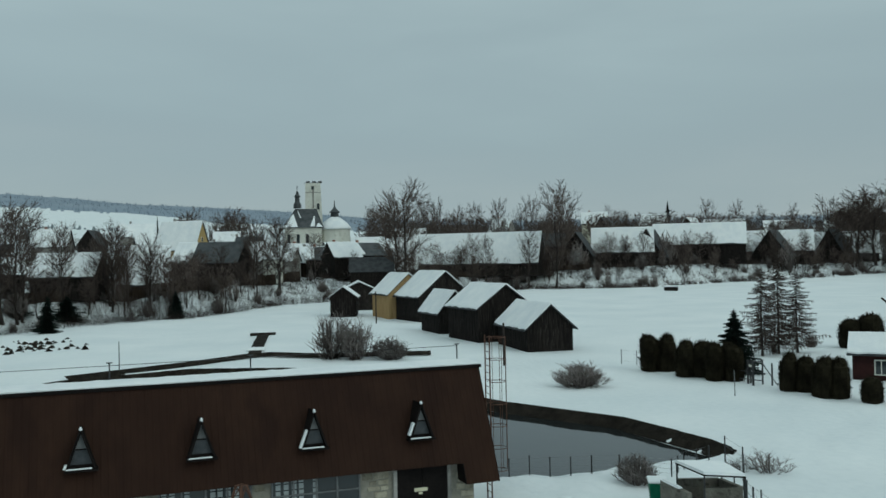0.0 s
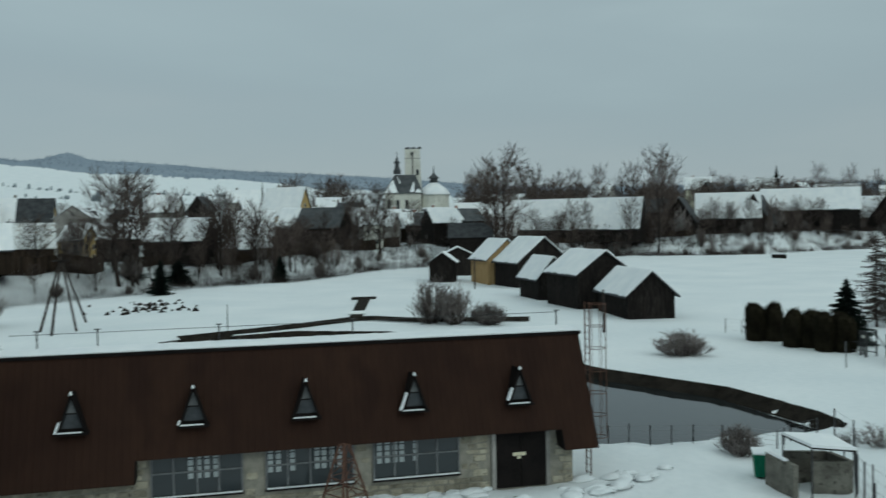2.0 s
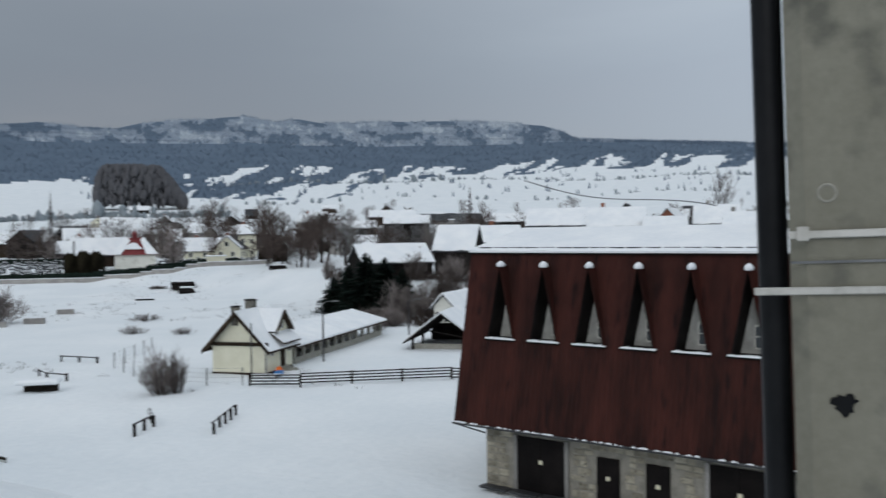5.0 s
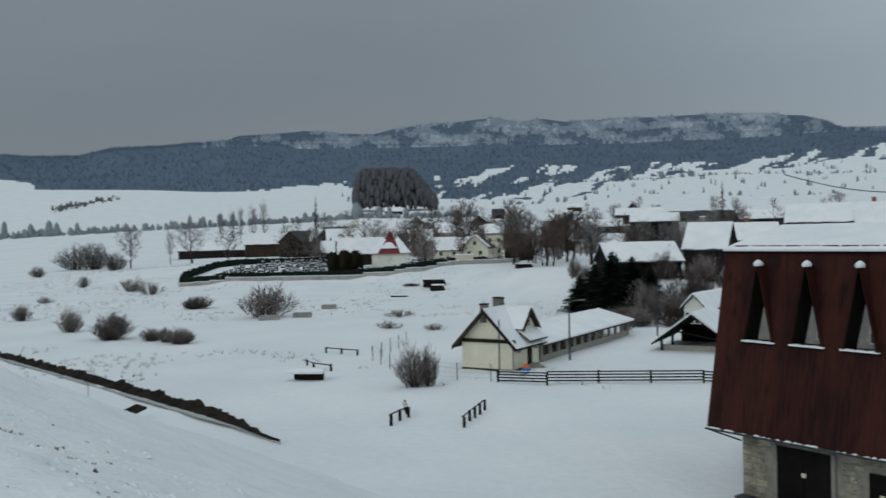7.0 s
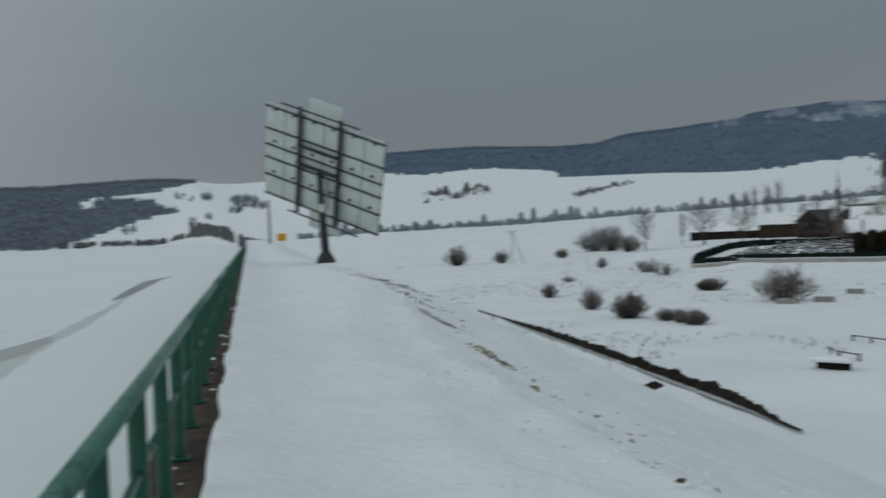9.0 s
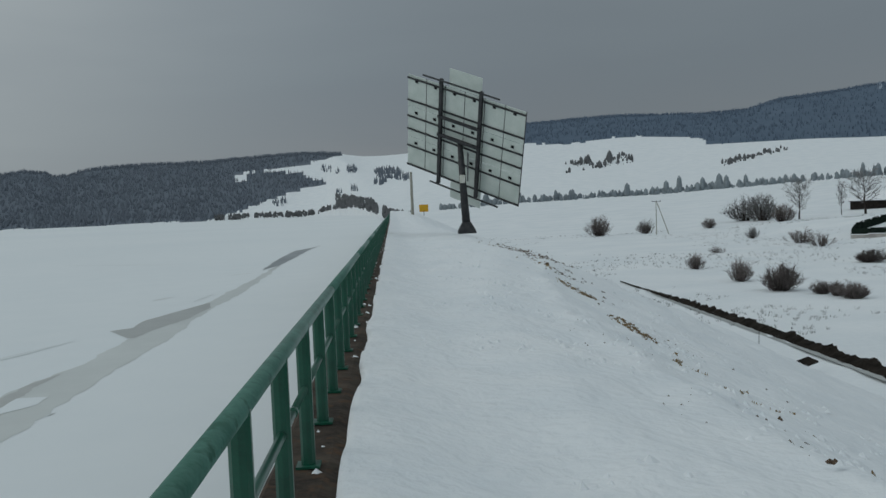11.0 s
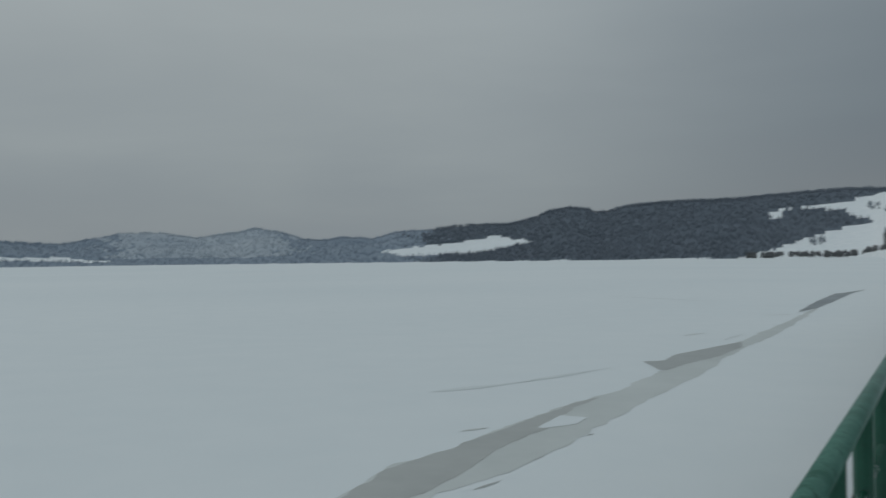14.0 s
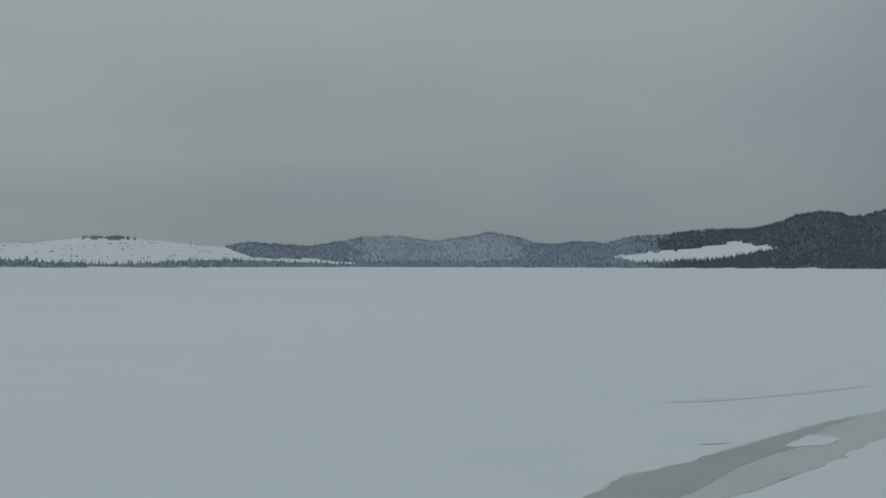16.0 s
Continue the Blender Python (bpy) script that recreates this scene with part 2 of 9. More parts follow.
maroon_boards = material("maroon_boards", (0.02, 0.008, 0.008), (0.04, 0.014, 0.013), 1.2, 0.8, 0.3, 9)
wall_white = material("white_render", (0.62, 0.62, 0.56), (0.74, 0.74, 0.68), 0.4, 0.9, 0.2, 12, c3=(0.55, 0.54, 0.48), depth=0.006)
wall_yellow = material("ochre_render", (0.34, 0.24, 0.1), (0.45, 0.33, 0.15), 0.7, 0.9, 0.2, 10)
wall_grey = material("grey_render", (0.22, 0.21, 0.2), (0.33, 0.32, 0.3), 0.7, 0.9, 0.2, 10, per_object=0.25)
roof_dark = material("dark_roof_sheet", (0.03, 0.033, 0.037), (0.065, 0.068, 0.072), 0.8, 0.7, 0.2, 8)
roof_red = material("red_roof_sheet", (0.13, 0.025, 0.028), (0.2, 0.045, 0.045), 1.0, 0.6, 0.2, 8)
roof_slate = material("slate_roof", (0.045, 0.05, 0.055), (0.09, 0.095, 0.1), 0.6, 0.6, 0.3, 10)
brick_red = material("brick", (0.2, 0.08, 0.05), (0.3, 0.13, 0.085), 3, 0.9, 0.3, 8)
bark = material("bark", (0.026, 0.021, 0.019), (0.06, 0.05, 0.045), 2.0, 0.95, 0.3, 6, per_object=0.25)
twigs = material("twigs", (0.05, 0.038, 0.034), (0.11, 0.088, 0.078), 0.8, 0.95, 0, 5, spec=0.03, per_object=0.25)
bush_twigs = material("bush_twigs", (0.1, 0.084, 0.079), (0.25, 0.225, 0.215), 0.8, 0.95, 0, 5, spec=0.03, per_object=0.3)
twigs_frost = material("frosted_twigs", (0.14, 0.14, 0.14), (0.28, 0.28, 0.28), 0.8, 0.95, 0, 5, spec=0.03, per_object=0.2)
needles = material("spruce_needles", (0.008, 0.014, 0.012), (0.02, 0.03, 0.024), 2, 0.9, 0, 5, spec=0.04)
thuja = material("thuja_leaves", (0.012, 0.0105, 0.007), (0.03, 0.026, 0.016), 2.5, 0.9, 0, 5, spec=0.04)
reeds = material("dry_grass", (0.17, 0.12, 0.06), (0.3, 0.22, 0.12), 3, 0.95, 0, 5, spec=0.1)
earth = material("brown_earth", (0.06, 0.042, 0.03), (0.13, 0.095, 0.065), 2.0, 0.95, 0.5, 6, depth=0.03)
soil = material("bare_soil", (0.011, 0.0095, 0.008), (0.032, 0.027, 0.022), 1.2, 0.95, 0.6, 6, spec=0.05, depth=0.08)
blue_paint = material("blue_plastic", (0.05, 0.16, 0.38), (0.07, 0.2, 0.45), 3, 0.45, 0)
yellow_paint = material("yellow_paint", (0.6, 0.33, 0.02), (0.7, 0.4, 0.04), 3, 0.5, 0)
orange_paint = material("orange_cloth", (0.8, 0.16, 0.03), (0.9, 0.22, 0.05), 3, 0.7, 0)
# pale colour stands for daylight through the hall's far windows
pane_daylight = material("daylight_far_panes", (0.3, 0.33, 0.34), (0.42, 0.45, 0.46), 3, 0.4, 0)
gablet_grey = material("gablet_sheet", (0.12, 0.125, 0.13), (0.19, 0.195, 0.2), 3, 0.6, 0.1, 8)
pane_grey = material("dusty_pane", (0.045, 0.05, 0.056), (0.075, 0.08, 0.088), 3, 0.35, 0)
sign_white = material("sign_white", (0.62, 0.58, 0.42), (0.7, 0.66, 0.5), 3, 0.6, 0)


def glass_mat(name, tint, rough=0.05):
    m = bpy.data.materials.new(name)
    m.use_nodes = True
    b = m.node_tree.nodes["Principled BSDF"]
    b.inputs["Base Color"].default_value = (*tint, 1)
    b.inputs["Roughness"].default_value = rough
    b.inputs["Specular IOR Level"].default_value = 0.6
    return m


glass = glass_mat("dark_window_glass", (0.025, 0.032, 0.036))
glass_hall = glass_mat("hall_window_glass", (0.022, 0.028, 0.032), 0.1)
dormer_front = material("weathered_panel", (0.3, 0.3, 0.28), (0.45, 0.45, 0.42), 2.0, 0.8, 0.2, 8)
water = bpy.data.materials.new("pond_water")
water.use_nodes = True
wb = water.node_tree.nodes["Principled BSDF"]
wb.inputs["Base Color"].default_value = (0.014, 0.017, 0.018, 1)
wb.inputs["Roughness"].default_value = 0.04
wb.inputs["IOR"].default_value = 1.33
wtex = water.node_tree.nodes.new("ShaderNodeTexNoise")
wtex.inputs["Scale"].default_value = 1.5
wbump = water.node_tree.nodes.new("ShaderNodeBump")
wbump.inputs["Strength"].default_value, wbump.inputs["Distance"].default_value = 0.02, 0.01
water.node_tree.links.new(wtex.outputs["Fac"], wbump.inputs["Height"])
water.node_tree.links.new(wbump.outputs[0], wb.inputs["Normal"])


# ---- mesh helpers ----
class Shape:
    """Collects vertices and faces of one mesh."""

    def __init__(self):
        self.v, self.f, self.mi = [], [], []

    def face(self, pts, mi=0):
        k = len(self.v)
        self.v += [tuple(p) for p in pts]
        self.f.append(tuple(range(k, k + len(pts))))
        self.mi.append(mi)

    def box(self, x0, x1, y0, y1, z0, z1, mi=0, bev=0.0):
        if bev:
            return self.loft([[(x0 + b, y0 + b, z), (x1 - b, y0 + b, z), (x1 - b, y1 - b, z), (x0 + b, y1 - b, z)] for z, b in ((z0, bev), (z0 + bev, 0), (z1 - bev, 0), (z1, bev))], mi)
        k = len(self.v)
        self.v += [(x, y, z) for z in (z0, z1) for y in (y0, y1) for x in (x0, x1)]
        for q in ((0, 2, 3, 1), (4, 5, 7, 6), (0, 1, 5, 4), (2, 6, 7, 3), (0, 4, 6, 2), (1, 3, 7, 5)):
            self.f.append(tuple(k + i for i in q))
            self.mi.append(mi)
        return self

    def loft(self, rings, mi=0, caps=True, closed=True):
        k, n = len(self.v), len(rings[0])
        for r in rings:
            self.v += [tuple(p) for p in r]
        for a in range(len(rings) - 1):
            for i in range(n if closed else n - 1):
                j = (i + 1) % n
                self.f.append((k + a * n + i, k + a * n + j, k + (a + 1) * n + j, k + (a + 1) * n + i))
                self.mi.append(mi)
        if caps:
            self.f.append(tuple(k + i for i in reversed(range(n))))
            self.f.append(tuple(k + (len(rings) - 1) * n + i for i in range(n)))
            self.mi += [mi, mi]
        return self

    def prism(self, outline, d, mi=0):
        """An outline of 3D points, pushed along d."""
        d = Vector(d)
        return self.loft([outline, [tuple(Vector(p) + d) for p in outline]], mi)

    def tube(self, pts, radii, sides=6, mi=0, caps=True):
        rings = []
        pts = [Vector(p) for p in pts]
        for i, p in enumerate(pts):
            d = (pts[min(i + 1, len(pts) - 1)] - pts[max(i - 1, 0)]).normalized()
            a = d.cross(Vector((0, 0, 1)))
            a = a.normalized() if a.length > 0.05 else d.cross(Vector((1, 0, 0))).normalized()
            b = a.cross(d)
            r = radii[i] if hasattr(radii, "__len__") else radii
            rings.append([p + (a * math.cos(2 * math.pi * k / sides) + b * math.sin(2 * math.pi * k / sides)) * r for k in range(sides)])
        return self.loft(rings, mi, caps)

    def mesh(self, name, mats, smooth=False):
        me = bpy.data.meshes.new(name)
        me.from_pydata(self.v, [], self.f)
        for m in (mats if isinstance(mats, (list, tuple)) else [mats]):
            me.materials.append(m)
        if any(self.mi):
            me.polygons.foreach_set("material_index", self.mi)
        if smooth:
            me.polygons.foreach_set("use_smooth", [True] * len(self.f))
        me.update()
        bm = bmesh.new()
        bm.from_mesh(me)
        bmesh.ops.recalc_face_normals(bm, faces=bm.faces)
        bm.to_mesh(me)
        bm.free()
        return me


def part(name, shape, mats, parent=None, label="", smooth=False):
    """One mesh under a thing or a part; a Shape or a finished mesh."""
    me = shape if isinstance(shape, bpy.types.Mesh) else shape.mesh(name, mats, smooth)
    ob = new(name, me)
    if parent:
        ob.parent = parent
    if label:
        ob["label"] = label
    return ob


def thing(name, m, label, category, group="", kind=""):
    ob = new(name)
    ob.matrix_world = m
    ob.empty_display_size = 0.2
    return tagged(ob, label, category, group, kind)


CACHE = {}


def table(x, rows):
    key = (id(rows), round(x, 2))
    if key not in CACHE:
        CACHE[key] = float(np.interp(x, [r[0] for r in rows], [r[1] for r in rows]))
    return CACHE[key]


# ---- the lie of the land ----
EYE_Z, CREST, LAKE = 10.8, 9.2, 5.8
SCARP_R = [(-75, 480), (-58, 397), (-55, 371), (-50, 344), (-45, 305), (-38, 291), (-35, 292), (-30, 258), (-24, 238), (-21, 218), (-16, 186), (-9, 173), (-4.6, 160), (0, 151), (4, 126), (12, 120), (20, 112), (31, 108), (34, 115), (37, 127), (42, 150), (50, 178), (60, 188), (70, 240), (90, 400)]
SCARP_Z = [(-75, 5.0), (-54, 4.6), (-47, 6.6), (-40, 5.7), (-35, 4.2), (-31, 4.9), (-25, 5.6), (-21, 5.0), (-17, 4.9), (-13, 3.8), (0, 4.0), (4, 4.3), (28, 4.0), (40, 4.2), (48, 3.9), (60, 3.7), (68, 2.0), (78, 0.5), (90, 0.2)]
SCARP_W = [(-75, 16), (-40, 15), (-30, 20), (-16, 20), (0, 20), (30, 14), (40, 34), (48, 46), (62, 55), (90, 120)]
EL_800 = [(-75, 0.3), (-40, 0.3), (-20, 0.75), (-10, 1.15), (0, 1.45), (13, 1.6), (30, 1.45), (40, 1.5), (51.6, 1.5), (63.4, 1.0), (71.8, 0.6), (82, 0.45), (88, 0.1), (93, -0.3)]
EL_1600 = [(-75, 1.0), (-30, 1.5), (-20, 2.3), (-13, 2.6), (-3.4, 3.2), (5.8, 3.8), (12.8, 3.95), (23, 3.75), (34, 3.6), (45, 3.2), (52, 2.9), (61, 3.15), (70, 3.3), (82, 3.4), (88, 2.4), (93, 1.6)]
EL_2400 = [(-75, 1.6), (-27, 2.25), (-18, 3.0), (-13.7, 3.2), (-4.8, 3.78), (-1.2, 3.9), (5.8, 4.4), (12.8, 4.95), (17, 5.2), (22, 5.5), (27, 5.5), (32, 5.45), (37, 5.52), (45, 5.6), (52, 5.6), (57, 5.75), (60, 5.85), (62.9, 5.6), (66.2, 5.4), (68, 4.95), (70.5, 4.85), (75.3, 5.1), (78.8, 5.0), (81.7, 4.85), (87.8, 3.5), (93, 3.4)]
EL_3600 = [(-75, 1.8), (-32, 2.1), (-27.3, 2.45), (-24.4, 2.8), (-20.3, 3.1), (-17.2, 3.3), (-13.3, 3.47), (-9.3, 3.85), (-6.3, 4.05), (-5.2, 4.05), (-4.2, 4.2), (-3.3, 4.55), (-2.7, 4.53), (-1.8, 4.2), (-0.6, 4.02), (2.2, 4.35), (12.9, 5.05), (17.1, 5.3), (22.2, 5.6), (23.2, 6.15), (24.4, 6.52), (27.3, 6.77), (29.9, 6.95), (34.9, 6.9), (38.4, 6.88), (39.8, 7.1), (41.2, 6.9), (43, 7.25), (45.5, 7.05), (46.9, 6.95), (49.1, 6.7), (50.5, 6.4), (52.6, 6.45), (54.8, 6.65), (56.9, 6.4), (58.9, 6.3), (59.6, 6.0), (62.9, 5.7), (66.2, 5.48), (68, 5.0), (70.5, 4.9), (75.3, 5.17), (78.8, 5.08), (81.7, 4.93), (85, 4.4), (87.8, 3.7), (89, 3.4), (90.7, 3.2), (93, 3.45)]
# lower edge of the closed forest, and of the broken woods below it
WOOD_LOW = [(-75, 1.1), (-26, 1.7), (-14, 2.8), (-5, 3.35), (2, 4.0), (12.9, 4.25), (17, 4.6), (20, 4.55), (21.5, 4.75), (25, 4.3), (28.3, 3.95), (31, 4.2), (33.3, 4.15), (36.4, 4.0), (39.5, 4.2), (45.6, 4.0), (51.8, 3.57), (54.8, 3.18), (57.3, 2.96), (63, 3.07), (70.4, 3.14), (70.8, 3.6), (72.5, 3.74), (75.4, 3.8), (78.5, 3.72), (81.7, 3.85), (85, 3.6), (88, 3.5), (93, 3.5)]
WOOD_MIX = [(10, 4.0), (13, 3.6), (20, 3.7), (25, 3.47), (30, 3.5), (31.6, 3.37), (34, 3.2), (36.8, 2.5), (38.5, 2.1), (46.3, 2.2), (51.3, 3.1), (53, 3.3)]
# over the lake: the skyline and where the shore lies
EL_SKY = [(86, 3.6), (90, 3.2), (92.8, 3.72), (95.3, 3.68), (98.4, 3.55), (101.6, 3.33), (104.9, 3.3), (108, 3.08), (109.3, 2.75), (109.9, 2.72), (110.4, 2.95), (111.5, 3.05), (112.8, 2.85), (113.6, 2.5), (115.2, 2.12), (117.5, 2.05), (118.9, 1.95), (120.7, 1.75), (122.4, 1.68), (124, 1.28), (125.7, 1.42), (127.2, 1.22), (128.2, 1.28), (129.8, 1.75), (131.2, 2.0), (132.4, 1.75), (134.8, 1.4), (137, 1.75), (139.3, 1.7), (140.8, 1.4), (142.5, 1.1), (146.3, 1.28), (147.7, 1.05), (149.7, 1.22), (153.9, 1.58), (155.8, 1.55), (158.8, 1.2), (165, 1.1), (180, 1.2)]
SHORE_R = [(86, 230), (88, 260), (89.5, 420), (91.5, 900), (94, 1400), (100, 1450), (112, 1500), (124, 1700), (140, 2000), (150, 1500), (180, 1300)]
POND = [(34.5, -38.5), (36.5, -29), (40, -24), (47, -20), (47, 1), (44, 8), (52, 15), (66, 12), (78, 4), (88, -14), (89, -26), (84, -33), (70, -36.5), (54, -37.5), (44, -40)]


def seg_dist(x, y, poly, closed=True):
    """Distance to an outline, negative inside it."""
    best, inside, n = 1e9, False, len(poly)
    for i in range(n if closed else n - 1):
        (ax, ay), (bx, by) = poly[i], poly[(i + 1) % n]
        dx, dy = bx - ax, by - ay
        t = max(0.0, min(1.0, ((x - ax) * dx + (y - ay) * dy) / (dx * dx + dy * dy)))
        best = min(best, math.hypot(x - ax - t * dx, y - ay - t * dy))
        if closed and (ay > y) != (by > y) and x < (bx - ax) * (y - ay) / (by - ay) + ax:
            inside = not inside
    return -best if inside else best


def step(a, b, x):
    t = max(0.0, min(1.0, (x - a) / (b - a)))
    return t * t * (3 - 2 * t)


def hill_angle(az, r):
    """Elevation angle of the far slopes as seen from the dam, in degrees."""
    w = step(90.5, 95.5, az)
    e = f = 0.0
    if w < 1:
        e = float(np.interp(r, [800, 1600, 2400, 3600], [table(min(az, 93), q) for q in (EL_800, EL_1600, EL_2400, EL_3600)]))
    if w > 0:
        rs, sky = table(az, SHORE_R), table(az, EL_SKY) + 0.05 * noise.noise((az * 1.6, 0, 22))
        f = float(np.interp(r, [rs, rs + 900], [-0.17, sky]))
    return e * (1 - w) + f * w


def land(x, y):
    r, az = math.hypot(x, y), math.degrees(math.atan2(y, x))
    if az < -90 or az > 180:
        az = -75 if az < -90 else az
    if x < -0.5 and r < table(max(az, 86), SHORE_R) and not -75 <= az <= 86:
        return 3.0
    if az > 86 and r < table(az, SHORE_R) and x < 0:
        return 3.0
    az = max(-75.0, min(180.0, az))
    wob = noise.noise((x * 0.035, y * 0.035, 0)) * 0.5 + noise.noise((x * 0.13, y * 0.13, 3)) * 0.14
    w = step(90.5, 95.5, az)
    z = zr = 0.0
    if w < 1:
        q = min(az, 93)
        rs, zt, ww = table(q, SCARP_R), table(q, SCARP_Z), table(q, SCARP_W)
        rs += noise.noise((az * 0.6, 0, 5)) * 6
        z = zt * step(rs, rs + ww, r)
        z += wob * (0.25 + step(60, 140, r)) * 0.8
        if r < 90:
            z += (0.16 * noise.noise((x * 0.42 + y * 0.12, y * 0.2, 11)) + 0.07 * noise.noise((x * 1.1, y * 0.9, 12))) * (1 - step(60, 90, r))
        if r > 330:
            far = EYE_Z + r * math.tan(radians(hill_angle(az, max(r, 800))))
            if r < 800:
                z800 = EYE_Z + 800 * math.tan(radians(hill_angle(az, 800)))
                far = z + (z800 - z) * ((r - 330) / 470) ** 1.3
            z = far + noise.noise((x * 0.006, y * 0.006, 1)) * min(6, max(0, (r - 500) * 0.004))
    if w > 0:
        zr = EYE_Z + r * math.tan(radians(hill_angle(az, r)))
        zr += noise.noise((x * 0.006, y * 0.006, 1)) * 4 * step(0, 300, r - table(az, SHORE_R))
    z = z * (1 - w) + zr * w
    if r > 3700:
        z -= (r - 3700) * 0.35
    # pond with its banks, toe drain
    if 25 < x < 100 and -50 < y < 25:
        d = seg_dist(x, y, POND)
        z = z - 1.6 * (1 - step(-1.3, 1.3, d)) if d < 1.3 else z
    return z


def wooded(az, r, x, y, floor=False):
    """Where the far slopes carry forest."""
    el = hill_angle(az, r)
    ragged_edge = 0.5 * noise.noise((az * 2.2, el * 2.0, 7)) + 0.5 * noise.noise((az * 7.0, el * 7.0, 2))
    if az < 91.5:
        low = table(az, WOOD_LOW) + 0.12 * ragged_edge
        if el > low:
            return True
        if 10 < az < 53:
            mix = table(az, WOOD_MIX)
            if el > mix:
                m = noise.noise((az * 0.5 + el * 1.3, el * 1.0, 11)) + 0.55 * noise.noise((az * 1.5 + el * 2.0, el * 2.4, 12)) + 0.2 * noise.noise((az * 4.5, el * 9.0, 15))
                return m > 0.16 - 0.3 * step(34, 48, az) - 0.25 * (el - mix) / max(0.2, low - mix)
            if not floor and el > 1.9:
                return noise.noise((az * 1.1, el * 9.0, 13)) + 0.5 * noise.noise((az * 4.0, el * 9.0, 14)) > 0.5
        return False
    if r < table(az, SHORE_R):
        return False
    el += 0.1 * ragged_edge
    if az < 104:
        if el > np.interp(az, [91.5, 92.6, 93.0, 94.9, 98.3, 99.8, 101], [3.9, 3.7, 3.55, 3.15, 2.72, 2.59, 1.5]):
            return True
        a = az + 0.25 * ragged_edge
        top = np.interp(a, [94.0, 94.2, 95.3, 95.5, 97.7, 98.7, 98.9, 99.6, 99.8], [1.6, 2.0, 2.2, 2.6, 2.7, 2.55, 2.2, 2.2, 2.6])
        low = np.interp(a, [94.0, 95.3, 96.7, 98.4, 100.1, 101.1, 102.1, 104], [1.75, 1.65, 1.27, 0.64, 0.18, -0.1, -0.3, -0.3])
        return a > 94.0 and low < el < top
    if 113.9 < az < 123.4 and np.interp(az, [113.9, 117.5, 119, 121.8, 123.4], [0.95, 0.3, 0.27, 0.17, 0.45]) < el < np.interp(az, [113.9, 116.2, 119.5, 123.4], [1.05, 1.47, 0.9, 0.55]):
        return False
    if az > 139.5 and el < np.interp(az, [139.5, 142, 146, 147.5, 150, 165], [0.05, 0.35, 0.5, 1.0, 1.5, 1.6]):
        if el < np.interp(az, [140, 144, 149, 154, 160], [0.02, 0.16, 0.25, 0.05, 0.22]):
            return True
        m = noise.noise((az * 0.7, el * 9.0, 41)) + 0.5 * noise.noise((az * 3.0, el * 14.0, 42))
        return not floor and m > 0.38
    return True


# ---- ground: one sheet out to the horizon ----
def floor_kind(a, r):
    """The ground's material far off: snow, dark forest, painted-haze and lake-side floors."""
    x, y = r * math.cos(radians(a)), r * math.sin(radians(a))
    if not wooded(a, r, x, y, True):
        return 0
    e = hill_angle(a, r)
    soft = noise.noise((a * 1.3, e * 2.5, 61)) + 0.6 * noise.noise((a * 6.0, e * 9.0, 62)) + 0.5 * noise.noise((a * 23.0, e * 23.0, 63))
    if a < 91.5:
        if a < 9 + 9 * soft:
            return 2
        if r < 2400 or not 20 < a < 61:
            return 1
        # mountain clearings take the paler floors, their haze painted in
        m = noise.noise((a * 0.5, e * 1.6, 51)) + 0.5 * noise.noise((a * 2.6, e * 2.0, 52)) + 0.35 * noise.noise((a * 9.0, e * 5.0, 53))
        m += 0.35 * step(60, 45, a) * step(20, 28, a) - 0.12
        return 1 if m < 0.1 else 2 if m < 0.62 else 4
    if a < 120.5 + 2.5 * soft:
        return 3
    # haze painted by distance: paler floors towards the lake's end
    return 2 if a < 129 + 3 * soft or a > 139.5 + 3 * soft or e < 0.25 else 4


def build_ground():
    azs = list(np.arange(-80, 170.01, 0.36)) + list(np.arange(173, 279, 3.5))
    nfine = int(np.searchsorted(azs, 170.02))
    rs = [4.0]
    while rs[-1] < 690:
        rs.append(rs[-1] * 1.032 + 0.05)
    nv, verts, faces, mi = len(azs), [], [], []
    for r in rs:
        for a in azs:
            x, y = r * math.cos(radians(a)), r * math.sin(radians(a))
            verts.append((x, y, land(x, y)))
    for i in range(len(rs) - 1):
        for j in range(nv):
            k = (j + 1) % nv
            faces.append((i * nv + j, (i + 1) * nv + j, (i + 1) * nv + k, i * nv + k))
            mi.append(0)
    # the far slopes on a finer net, joined to the last near ring
    base = (len(rs) - 1) * nv
    fine, ids = [], []
    for j in range(nv):
        fine.append(azs[j])
        ids.append(base + j)
        if j < nfine - 1:
            p, q = Vector(verts[base + j]), Vector(verts[base + j + 1])
            fine.append((azs[j] + azs[j + 1]) / 2)
            ids.append(len(verts))
            verts.append(tuple((p + q) / 2))
    fv, r = len(fine), rs[-1]
    while r < 4650:
        r0, r = r, r * (1.024 if r < 3750 else 1.09)
        row = []
        for a in fine:
            x, y = r * math.cos(radians(a)), r * math.sin(radians(a))
            row.append(len(verts))
            verts.append((x, y, land(x, y)))
        for j in range(fv):
            k = (j + 1) % fv
            faces.append((ids[j], row[j], row[k], ids[k]))
            a = fine[j]
            mi.append(floor_kind(a + 0.09, (r0 + r) / 2) if a < 166 and r > 800 else 0)
        ids = row
    me = bpy.data.meshes.new("ground")
    me.from_pydata(verts, [], faces)
    me.materials.append(snow_ground)
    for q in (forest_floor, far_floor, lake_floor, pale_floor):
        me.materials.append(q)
    me.polygons.foreach_set("material_index", mi)
    me.polygons.foreach_set("use_smooth", [True] * len(faces))
    me.update()
    tagged(new("ground", me), "snow-covered valley floor rising to wooded hills", "ground", kind="structure")


build_ground()


